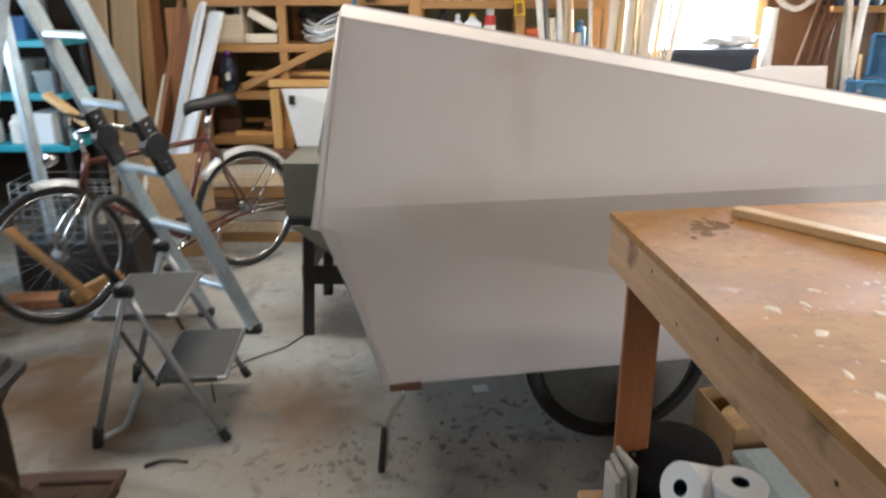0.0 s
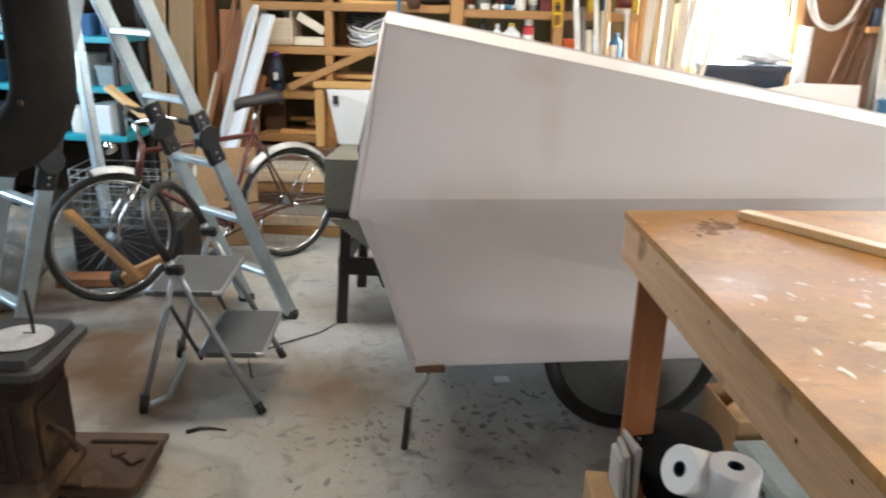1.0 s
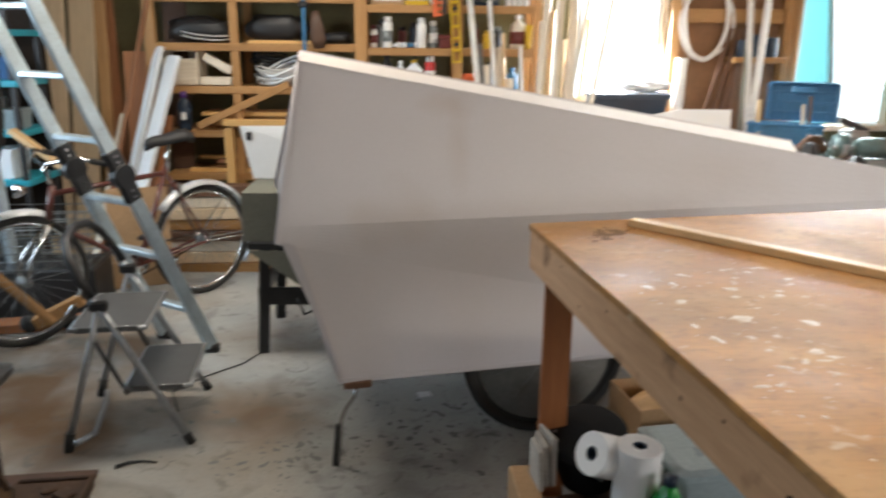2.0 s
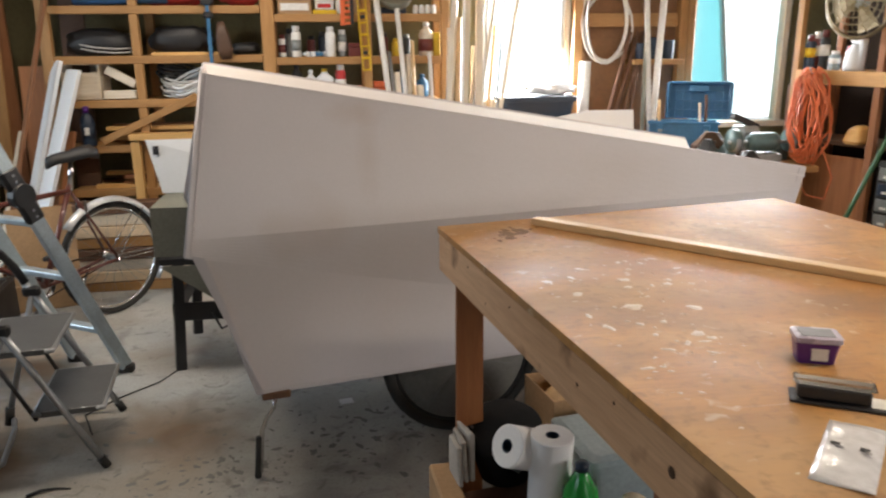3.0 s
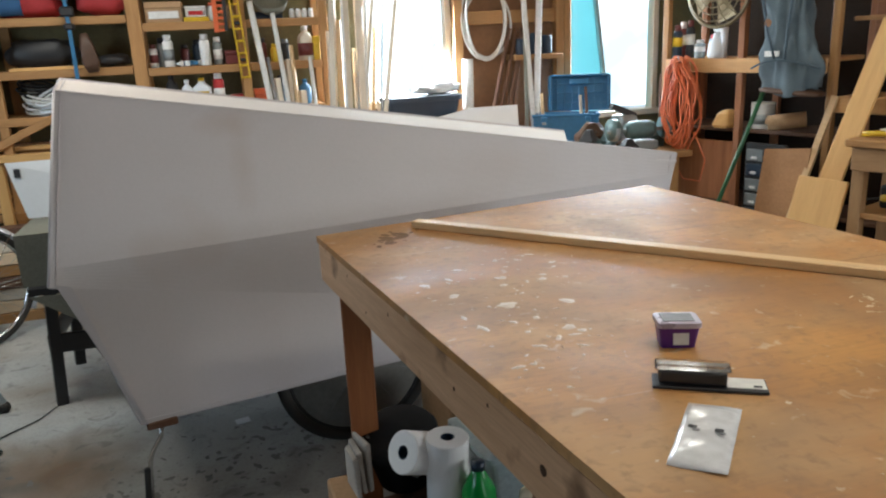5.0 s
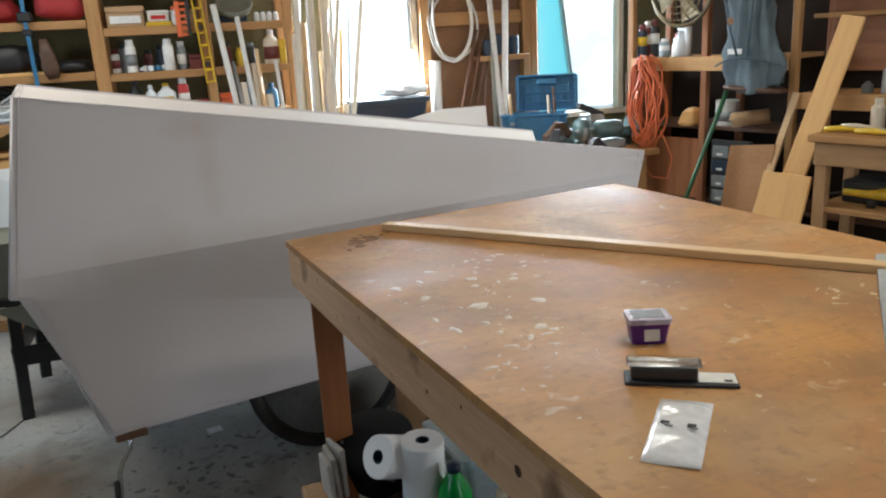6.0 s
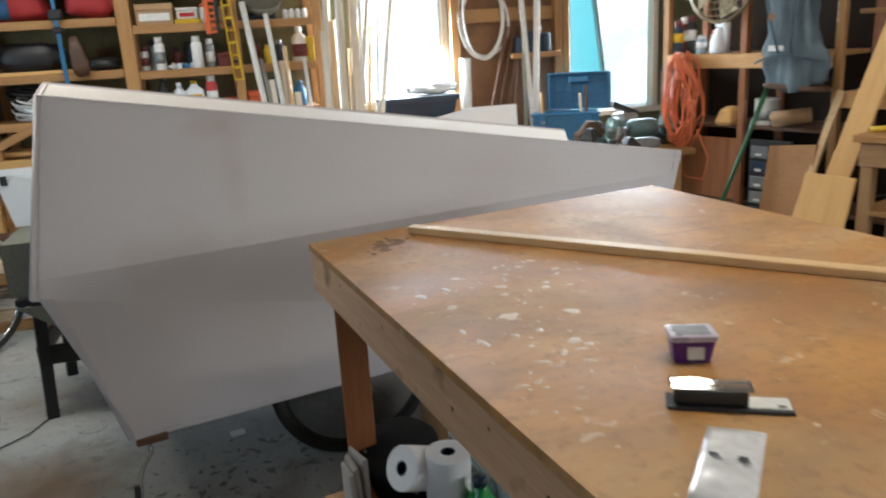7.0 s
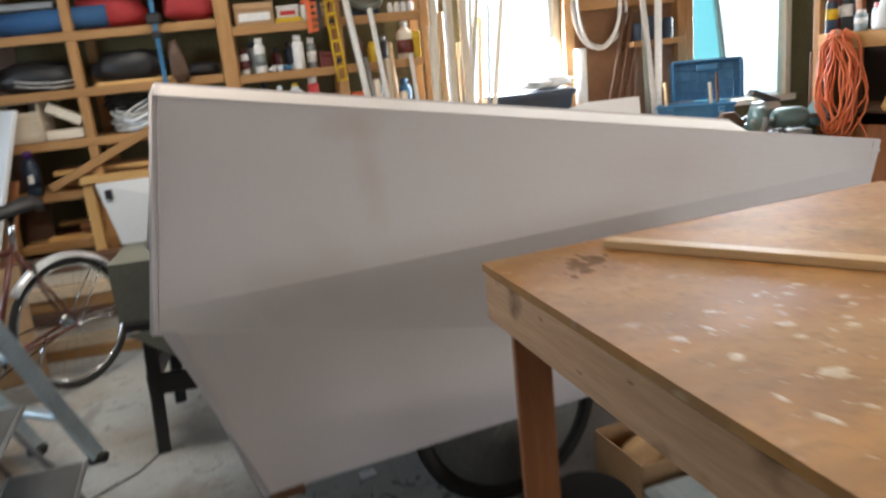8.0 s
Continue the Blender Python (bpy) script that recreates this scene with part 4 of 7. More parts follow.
for s in (0, 1):
    o = SW * s
    tube("front_leg", [R0 + o + D * 0.02, R0 + o + D * 0.60], 0.0125, "grey_tube", stool)
    tube("rear_leg", [L0 + o + Vector((0, 0, 0.02)), R0 + o + D * 0.56], 0.0125, "grey_tube", stool)
    tube("foot_cap", [R0 + o + D * 0.001, R0 + o + D * 0.04], 0.017, "rubber", stool, "black rubber cap")
    tube("foot_cap", [L0 + o + Vector((0, 0, 0.0)), L0 + o + Vector((0.012, 0, 0.075))], 0.019, "rubber", stool, "black rubber cap")
    tube("strut", [L0 + o * 0.9 + Vector((0.14, 0.02, 0.44)), R0 + o * 0.9 + Vector((-0.24, 0.03, 0.20))], 0.008, "black_plastic", stool, "black folding strut")
    part("pivot", box_bm(0.07, 0.035, 0.045, 0.010), "black_plastic", stool, "", Matrix.Translation(R0 + o + D * 0.565))
hoop = [R0 + D * 0.60, R0 + D * 0.67 + SW * -0.02, R0 + D * 0.74 + SW * 0.05, R0 + D * 0.79 + SW * 0.2, R0 + D * 0.81 + SW * 0.5,
        R0 + D * 0.79 + SW * 0.8, R0 + D * 0.74 + SW * 0.95, R0 + D * 0.67 + SW * 1.02, R0 + SW + D * 0.60]
tube("handle", hoop, 0.0165, "black_plastic", stool, "black foam-covered hoop handle", 12)
tube("floor_bar", [L0 + Vector((0.02, 0.02, 0.02)), L0 + Vector((0.06, 0.1, 0.02)), L0 + SW + Vector((0.06, -0.1, 0.02)), L0 + SW + Vector((0.02, 0, 0.02))], 0.011, "grey_tube", stool)


def tread(z, x0, x1):
    c = Vector((0.5 * (x0 + x1), 2.345, z)) + SW * 0.5
    mm = Matrix.Translation(c) @ pose(0, 0, 0, 0, 0, 7)
    t = part("tread", loft_bm([(0.5 * (x1 - x0), 0.205, 0.03, -0.012), (0.5 * (x1 - x0), 0.205, 0.03, 0.008), (0.5 * (x1 - x0) - 0.012, 0.193, 0.025, 0.010)]), "tread", stool, "grey textured plastic tread", mm)
    ring = [mm @ Vector(p) for p in ((-0.5 * (x1 - x0), -0.2, 0), (0.5 * (x1 - x0), -0.2, 0), (0.5 * (x1 - x0), 0.2, 0), (-0.5 * (x1 - x0), 0.2, 0))]
    tube("tread_rim", ring, 0.010, "grey_tube", t, "", 8, True)


tread(0.475, -1.20, -0.93)
tread(0.235, -1.02, -0.78)

# ---- wood stove ----
stove = base("wood_stove", (-1.56, 1.75, 0), "old rusty brown cast-iron wood stove", "wood stove", rz=6)
W = WORLD[stove] @ pose(0, 0, 0)


def sp(x, y, z, rx=0, ry=0, rz=0):
    return W @ pose(x, y, z, rx, ry, rz)


part("body", loft_bm([(0.34, 0.14, 0.03, 0.06), (0.345, 0.145, 0.03, 0.10), (0.325, 0.125, 0.03, 0.14), (0.325, 0.125, 0.03, 0.42), (0.35, 0.15, 0.03, 0.47), (0.36, 0.16, 0.03, 0.50)]), "iron", stove, "", W)
part("top_plate", loft_bm([(0.385, 0.17, 0.03, 0.502), (0.39, 0.175, 0.03, 0.51), (0.39, 0.175, 0.03, 0.53), (0.365, 0.15, 0.03, 0.535), (0.36, 0.145, 0.03, 0.56)]), "iron_top", stove, "dark cast-iron top", W)
for x in (0.265, 0.07, -0.125):
    lid = part("cooking_lid", lathe_bm([(0.088, 0.561), (0.092, 0.564), (0.092, 0.566), (0.082, 0.568), (0.0, 0.568)], 28), "ash_plate", stove, "ash-grey round lid", sp(x, -0.005, 0))
    part("lid_slot", box_bm(0.022, 0.008, 0.003, 0.001), "ink", lid, "", sp(x + 0.01, 0.02, 0.5685))
tube("lifter", [W @ Vector(p) for p in ((0.295, 0.02, 0.566), (0.295, 0.02, 0.60), (0.285, 0.03, 0.66), (0.28, 0.035, 0.70))], 0.006, "black_plastic", stove, "black lid lifter")
for x0, x1 in ((-0.28, -0.03), (0.02, 0.27)):
    part("front_panel", box_bm(x1 - x0, 0.012, 0.25, 0.008), "iron", stove, "", sp(0.5 * (x0 + x1), -0.128, 0.28))
    tube("panel_bead", [W @ Vector(p) for p in ((x0 + 0.03, -0.136, 0.19), (x1 - 0.03, -0.136, 0.19), (x1 - 0.03, -0.136, 0.33), (0.5 * (x0 + x1), -0.136, 0.375), (x0 + 0.03, -0.136, 0.33))], 0.005, "iron", stove, "", 6, True)
    for k in range(5):
        part("panel_rib", box_bm(0.010, 0.008, 0.12, 0.003), "rust", stove, "", sp(x0 + 0.055 + 0.035 * k, -0.137, 0.26))
    tube("panel_scroll", [W @ Vector((0.5 * (x0 + x1) + 0.07 * math.cos(radians(a)), -0.137, 0.325 + 0.022 * math.sin(radians(a)))) for a in range(0, 181, 20)], 0.005, "rust", stove, "", 6)
part("side_door", box_bm(0.014, 0.19, 0.22, 0.01), "iron", stove, "", sp(0.33, 0, 0.28))
tube("door_handle", [W @ Vector(p) for p in ((0.335, -0.06, 0.30), (0.385, -0.07, 0.29), (0.40, -0.05, 0.23), (0.395, -0.03, 0.20))], 0.009, "rust", stove, "bent iron handle")
part("hearth_lip", loft_bm([(0.12, 0.13, 0.03, 0.05), (0.13, 0.14, 0.03, 0.06), (0.13, 0.14, 0.03, 0.085), (0.11, 0.12, 0.02, 0.088)]), "rust", stove, "rusty ash apron", sp(0.44, 0.08, -0.01))
tube("lip_rim", [W @ Vector(p) for p in ((0.33, -0.05, 0.08), (0.56, -0.05, 0.08), (0.56, 0.20, 0.08), (0.33, 0.20, 0.08))], 0.010, "rust", stove, "", 8)
for x in (-0.28, 0.28):
    for y in (-0.1, 0.1):
        turned("leg", [(0.028, 0), (0.02, 0.02), (0.03, 0.075)], "iron", W @ Vector((x, y, 0)), stove, "", 10)
for x, y, s in ((0.42, -0.02, 0.09), (0.50, 0.1, 0.07), (0.44, 0.14, 0.06)):
    bm = box_bm(s, s * 0.7, 0.012, 0.004)
    for v in bm.verts:
        v.co += Vector((noise.noise(v.co * 40), noise.noise(v.co * 43 + Vector((3, 0, 0))), 0)) * 0.012
    thing("scrap_piece", bm, "rust", "rusty flat scrap piece lying on the stove apron", "scrap", m=sp(x, y, 0.085, 3, 4, 40 * x * 7))
thing("hearth_board", box_bm(1.3, 0.62, 0.02, 0.004), "brown_ply", "brown board on the floor under the stove", "board", m=pose(-1.68, 1.78, 0.011, 0, 0, 6))
# flue: rises from the stove's side run, elbow, then up
flue = base("flue_pipe", (-1.08, 1.74, 1.0), "black stovepipe with a wide elbow", "stovepipe")
pts = [(-2.30, 1.70, 1.135), (-1.36, 1.73, 1.135)] + [Vector((-1.28, 1.735, 1.335)) + 0.2 * Vector((math.sin(radians(a)), 0, -math.cos(radians(a)))) for a in (0, 15, 30, 45, 60, 75, 90)] + [(-1.08, 1.74, 1.45), (-1.08, 1.74, 2.72)]
tube("pipe", pts, 0.078, "flue", flue, "", 24)
for a in ((-1.08, 1.74, 2.1),):
    tube("joint_band", [Vector(a), Vector(a) + Vector((0, 0, 0.03))], 0.0805, "flue", flue, "", 24)
tube("pipe_run", [(-2.30, 1.70, 1.135), (-2.30, 1.70, 2.72)], 0.078, "flue", flue, "", 20)
tube("screw", [(-1.10, 1.655, 1.27), (-1.10, 1.668, 1.27)], 0.010, "rust", flue, "", 8)

# ---- bicycle ----
bike = base("bicycle", (-1.55, 3.76, 0), "old dark red bicycle with chrome mudguards", "bicycle")
FW, RW = Vector((-1.88, 3.36, 0.338)), Vector((-1.21, 4.18, 0.338))
BD = (FW - RW).normalized()
BN = Vector((-BD.y, BD.x, 0))
Z = Vector((0, 0, 1))
bike_wheel(bike, FW, BN, 0.338, 0.018)
bike_wheel(bike, RW, BN, 0.338, 0.018)
BB = RW + BD * 0.43 - Z * 0.06
SEAT = RW + BD * 0.21 + Z * 0.44
HEAD = RW + BD * 0.86 + Z * 0.42
HEADB = RW + BD * 0.90 + Z * 0.28
for a, b, r in ((SEAT, HEAD, 0.0145), (BB, HEADB, 0.0145), (BB, SEAT + Z * 0.03, 0.0145), (HEAD + Z * 0.04, HEADB, 0.017)):
    tube("frame_tube", [a, b], r, "bike_paint", bike, "", 10)
for s in (-1, 1):
    tube("seat_stay", [SEAT, RW + BN * 0.05 * s], 0.008, "bike_paint", bike, "", 8)
    tube("chain_stay", [BB, RW + BN * 0.05 * s], 0.009, "bike_paint", bike, "", 8)
    tube("fork_blade", [HEADB + BN * 0.03 * s, FW + Z * 0.1 + BN * 0.05 * s - BD * 0.02, FW + BN * 0.05 * s], 0.010, "chrome", bike, "", 8)
    tube("pedal_arm", [BB + BN * 0.05 * s, BB + BN * 0.06 * s + (BD * 0.12 + Z * -0.12) * s], 0.008, "chrome", bike, "", 8)
    part("pedal", box_bm(0.09, 0.06, 0.025, 0.006), "black_plastic", bike, "", Matrix.Translation(BB + BN * 0.10 * s + (BD * 0.12 + Z * -0.12) * s))
tube("seat_post", [SEAT, SEAT + Z * 0.17 - BD * 0.03], 0.015, "chrome", bike, "", 10)
SAD = SEAT + Z * 0.19 - BD * 0.03
bm = bmesh.new()
rows = [(-0.145, 0.045, 0.004), (-0.12, 0.085, 0.024), (-0.055, 0.085, 0.022), (0.02, 0.046, 0.008), (0.10, 0.026, 0.002), (0.145, 0.012, -0.012)]
rings = []
for x, w, z in rows:
    rings.append([bm.verts.new((x, y, zz)) for y, zz in ((-w, z - 0.03), (-w * 0.9, z), (0, z + 0.018), (w * 0.9, z), (w, z - 0.03), (0, z - 0.035))])
for a, b in zip(rings, rings[1:]):
    for j in range(6):
        bm.faces.new((a[j], a[(j + 1) % 6], b[(j + 1) % 6], b[j]))
bm.faces.new(rings[0][::-1])
bm.faces.new(rings[-1])
bmesh.ops.recalc_face_normals(bm, faces=bm.faces)
part("saddle", bm, "black_plastic", bike, "black padded saddle", Matrix.Translation(SAD) @ BD.to_track_quat("X", "Z").to_matrix().to_4x4() @ Matrix.Diagonal((1.0, 1.0, 1.2, 1)), True)
bar_c = HEAD + Z * 0.15 + BD * 0.03
tube("stem", [HEAD + Z * 0.03, bar_c], 0.012, "chrome", bike, "", 10)
tube("handlebar", [bar_c + BN * -0.25 - BD * 0.22 + Z * 0.0, bar_c + BN * -0.22 - BD * 0.06 + Z * 0.05, bar_c + BN * -0.1 + Z * 0.02, bar_c, bar_c + BN * 0.1 + Z * 0.02, bar_c + BN * 0.22 - BD * 0.06 + Z * 0.05, bar_c + BN * 0.25 - BD * 0.22], 0.011, "chrome", bike, "", 10)
for s in (-1, 1):
    tube("grip", [bar_c + BN * 0.25 * s - BD * 0.22, bar_c + BN * 0.235 * s - BD * 0.12 + Z * 0.03], 0.015, "rubber", bike, "", 10)


def mudguard(c, a0, a1):
    bm = bmesh.new()
    rows = []
    for i in range(25):
        a = radians(a0 + (a1 - a0) * i / 24)
        d = BD * math.cos(a) + Z * math.sin(a)
        rows.append([bm.verts.new(c + d * (0.343 + 0.028 * (1 - k * k)) + BN * 0.033 * k) for k in (-1, -0.5, 0, 0.5, 1)])
    for a, b in zip(rows, rows[1:]):
        for j in range(4):
            bm.faces.new((a[j], a[j + 1], b[j + 1], b[j]))
    r = bmesh.ops.extrude_face_region(bm, geom=bm.faces[:])
    bmesh.ops.scale(bm, vec=(0.995, 0.995, 0.995), space=Matrix.Translation(-c), verts=[g for g in r["geom"] if isinstance(g, bmesh.types.BMVert)])
    bmesh.ops.recalc_face_normals(bm, faces=bm.faces)
    part("mudguard", bm, "mudguard", bike, "chrome mudguard", None, True)


mudguard(FW, 78, 112)
mudguard(RW, 40, 215)
turned("chain_ring", [(0.0, -0.003), (0.085, -0.003), (0.09, 0), (0.085, 0.003), (0.0, 0.003)], "chrome", BB + BN * -0.045, bike, "", 28, (90, 0, math.degrees(math.atan2(BD.y, BD.x))))
tube("chain", [BB + BN * -0.045 + Z * 0.085, RW + BN * -0.045 + Z * 0.035], 0.005, "rust", bike, "", 6)
tube("chain", [BB + BN * -0.045 - Z * 0.085, RW + BN * -0.045 - Z * 0.035], 0.005, "rust", bike, "", 6)
for q, o in ((0.042, -0.040), (0.034, -0.046), (0.026, -0.052)):
    tube("sprocket", [RW + BN * o, RW + BN * (o - 0.003)], q, "chrome", bike, "", 18)
tube("axle_nut", [RW - BN * 0.07, RW + BN * 0.07], 0.009, "chrome", bike, "", 8)
for s in (-1, 1):
    tube("mudguard_stay", [RW + BN * 0.05 * s, RW + BN * 0.034 * s - BD * 0.22 + Z * 0.27], 0.0035, "chrome", bike, "", 6)
    tube("mudguard_stay", [RW + BN * 0.05 * s, RW + BN * 0.034 * s - BD * 0.345 - Z * 0.02], 0.0035, "chrome", bike, "", 6)
for s in (-1, 1):
    part("brake_arm", box_bm(0.02, 0.012, 0.085, 0.004), "chrome", bike, "bright brake arm", Matrix.Translation(SEAT - BD * 0.055 - Z * 0.10 + BN * 0.035 * s) @ pose(0, 0, 0, 12 * s, 0, 0))
tube("kickstand", [RW + BD * 0.12 - Z * 0.02 - BN * 0.05, RW + BD * 0.20 - Z * 0.22 - BN * 0.09], 0.008, "chrome", bike, "", 8)
lamp_p = FW + Z * 0.46 - BD * 0.02
turned("headlight", [(0.0, -0.05), (0.02, -0.045), (0.036, 0.0), (0.034, 0.008), (0.0, 0.012)], "chrome", lamp_p, bike, "small chrome headlight", 16, (0, 90, math.degrees(math.atan2(BD.y, BD.x))))
# wire basket behind the front wheel
basket = base("wire_basket", (-2.05, 3.85, 0.28), "grey wire basket stacked behind the bicycle", "basket")
for z in [0.28 + 0.045 * k for k in range(8)]:
    tube("wire", [(-2.30, 3.72, z), (-1.72, 3.78, z), (-1.75, 4.02, z), (-2.33, 3.98, z)], 0.003, "grey_metal", basket, "", 5, True)
for k in range(13):
    x = -2.30 + 0.048 * k
    tube("wire", [(x, 3.72 + 0.005 * k, 0.28), (x, 3.72 + 0.005 * k, 0.60)], 0.003, "grey_metal", basket, "", 5)
thing("basket_crate", box_bm(0.62, 0.34, 0.276, 0.01), "black_plastic", "dark plastic crate on the floor under the basket", "crate", m=pose(-2.03, 3.90, 0.139, 0, 0, 5))
# orange-yellow timber offcuts by the wheel
for p0, p1, w, h, mtl in (((-2.15, 3.42, 0.45), (-1.78, 3.40, 0.10), 0.05, 0.03, "stud"), ((-1.93, 3.50, 0.06), (-1.70, 3.58, 0.17), 0.07, 0.06, "stud"),
                         ((-2.12, 3.9, 1.03), (-1.75, 3.86, 0.76), 0.06, 0.03, "yellow_strip"), ((-2.3, 3.5, 0.03), (-1.72, 3.62, 0.03), 0.12, 0.05, "cedar")):
    m, n = along(p0, p1)
    thing("timber_offcut", box_bm(n, w, h, 0.004), mtl, "yellow-brown timber offcut by the bicycle wheel", "timber", "timber offcuts", m=m)
for x in (-1.97, -1.74):
    turned("caster", [(0.0, -0.015), (0.045, -0.015), (0.05, 0), (0.045, 0.015), (0.0, 0.015)], "rubber", (x, 3.52, 0.05), None, "", 18, (90, 0, 10))
    tagged(bpy.data.objects["caster"], "small black caster wheel on the floor", "caster")
for ob in bpy.data.objects:
    if ob.name.startswith("caster"):
        tagged(ob, "small black caster wheel on the floor", "caster", "casters")

# ---- turquoise shelf unit ----
tsh = base("shelf_unit", (-2.9, 4.55, 0), "black shelf unit with turquoise shelf boards", "shelf unit")
for z in (0.66, 0.965, 1.265, 1.56):
    solid("shelf_board", -3.4, -2.30, 4.38, 4.78, z - 0.04, z, "turquoise", tsh, "turquoise shelf board", 0.006)
for x in (-3.38, -2.33):
    for y in (4.40, 4.76):
        solid("post", x - 0.016, x + 0.016, y - 0.016, y + 0.016, 0, 2.0, "black_plastic", tsh, "", 0.004)
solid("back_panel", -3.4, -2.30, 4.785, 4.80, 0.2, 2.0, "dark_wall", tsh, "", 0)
rnd = random.Random(11)
for z, mats in ((0.66, ("white_plastic", "blue_case", "clear_bin", "navy", "white_paint")), (0.965, ("clear_bin", "white_plastic", "blue_case", "clear_bin", "grey_metal")), (1.265, ("clear_bin", "clear_bin", "white_plastic", "cable", "blue_cloth"))):
    x = -3.36
    while x < -2.42:
        w, h = rnd.uniform(0.09, 0.17), rnd.uniform(0.10, 0.2)
        kind = rnd.choice(mats)
        if rnd.random() < 0.5:
            thing("storage_box", loft_bm([(w / 2 - 0.01, 0.09, 0.01, 0), (w / 2, 0.1, 0.012, h * 0.85), (w / 2 + 0.004, 0.104, 0.012, h * 0.86), (w / 2 + 0.004, 0.104, 0.012, h)]), kind, "small plastic storage box on the turquoise shelf", "storage box", "boxes on the turquoise shelves", m=pose(x + w / 2, 4.53, z + 0.001, 0, 0, rnd.uniform(-5, 5)))
        else:
            thing("jar", lathe_bm([(w * 0.36, 0), (w * 0.38, 0.01), (w * 0.38, h * 0.75), (w * 0.25, h * 0.86), (w * 0.25, h), (0, h)], 16), kind, "plastic jar on the turquoise shelf", "jar", "jars on the turquoise shelves", m=pose(x + w / 2, 4.50, z + 0.001), smooth=False)
        x += w + 0.02

# stack of bags and jugs at the far left floor
for x, y, s, mtl in ((-2.45, 3.2, 0.34, "grey_film"), (-2.75, 3.0, 0.3, "grey_film"), (-2.9, 3.4, 0.42, "dark_film"), (-2.62, 3.55, 0.40, "grey_film")):
    bm = bmesh.new()
    bmesh.ops.create_icosphere(bm, subdivisions=4, radius=s / 2)
    for v in bm.verts:
        d = v.co.normalized()
        v.co *= 1 + 0.40 * noise.noise(d * 1.3 + Vector((x, y, 0))) + 0.30 * abs(noise.noise(d * 3.1 + Vector((y, x, 0)))) - 0.16 * abs(noise.noise(d * 6.5 + Vector((x, 0, y))))
        v.co.z = max(v.co.z * 1.2, -s * 0.42)
    lo = min(v.co.z for v in bm.verts)
    bmesh.ops.translate(bm, vec=(0, 0, -lo), verts=bm.verts)
    thing("plastic_bag", bm, mtl, "crumpled filled plastic bag on the floor", "bag", "bags on the floor", m=pose(x, y, 0.001), smooth=True)

# ---- boards leaning at the corner left of the shelves ----
for x, y, w, h, mtl, lean, dx, lab in ((-2.24, 4.95, 0.17, 2.3, "grey_ply", 6, 0.02, "weathered greyish-tan board leaning on the wall"), (-2.42, 4.93, 0.15, 2.3, "grey_ply", 6, 0.02, "pale tan board leaning on the wall"), (-1.98, 5.05, 0.12, 2.4, "cedar", 6, -0.03, "reddish cedar board leaning on the wall"),
                                  (-1.83, 5.0, 0.20, 1.42, "cedar", 5, 0.0, "wide reddish-brown board leaning on the wall"), (-2.06, 4.98, 0.08, 2.4, "stud", 5, 0.0, "orange-brown timber leaning on the wall"),
                                  (-1.60, 5.15, 0.16, 2.4, "brown_ply", 4, 0.0, "dark brown board leaning on the wall"), (-2.5, 5.1, 0.28, 2.4, "brown_ply", 4, 0.0, "dark brown board leaning on the wall")):
    a, b = Vector((x, y, 0)), Vector((x + dx * 4, y + h * math.tan(radians(lean)), h))
    m, n = along(a, b)
    t = box_bm(w, 0.02, n, 0.003)
    thing("leaning_board", t, mtl, lab, "board", m=Matrix.Translation((a + b) / 2 + Vector((0, 0, 0.004))) @ pose(0, 0, 0, -lean, math.degrees(math.atan2(dx * 4, h)), 0))
for p0, p1, w, h, mtl, lab in (((-1.88, 4.52, 0.0), (-1.54, 4.98, 1.40), 0.125, 0.03, "white_plastic", "long white painted board leaning on the shelves"),
                               ((-1.97, 4.62, 0.0), (-1.64, 5.01, 1.46), 0.075, 0.03, "white_plastic", "long white painted board leaning on the shelves"),
                               ((-2.02, 4.5, 0.0), (-1.63, 4.98, 1.95), 0.035, 0.02, "cedar", "thin reddish stick leaning on the boards"),
                               ((-2.03, 4.45, 0.0), (-1.88, 4.9, 1.02), 0.05, 0.02, "pale_stick", "short pale stick leaning on the boards"),
                               ((-1.72, 4.55, 0.0), (-1.60, 4.98, 1.0), 0.05, 0.03, "cedar", "short reddish board leaning on the shelves")):
    m, n = along(p0, p1, 0)
    thing("leaning_stick", box_bm(n, w, h, 0.003), mtl, lab, "board", "sticks leaning by the shelves", m=m)
thing("square_board", box_bm(0.36, 0.015, 0.45, 0.003), "cardboard", "brown square panel leaning behind the ladder", "panel", m=pose(-1.64, 4.32, 0.40, -8, 0, 20))
thing("panel_box", box_bm(0.4, 0.3, 0.17, 0.006), "cardboard", "brown carton on the floor behind the bicycle", "carton", m=pose(-1.68, 4.42, 0.087, 0, 0, 20))

# ---- big shelves on the north wall ----
shelves = base("wall_shelves", (-0.4, 5.25, 0), "open wooden wall shelves built of rough studs", "shelves")
YF, YB = 5.00, 5.49
for x, w, d in ((-1.70, 0.075, 0.05), (-1.14, 0.055, 0.05), (-0.285, 0.085, 0.06), (0.375, 0.060, 0.05), (0.915, 0.060, 0.05)):
    z0 = 0.0
    solid("post", x - w / 2, x + w / 2, YF, YF + d, z0, 2.5, "stud", shelves)
    solid("post", x - 0.03, x + 0.03, YB - 0.05, YB, z0, 2.5, "stud", shelves)
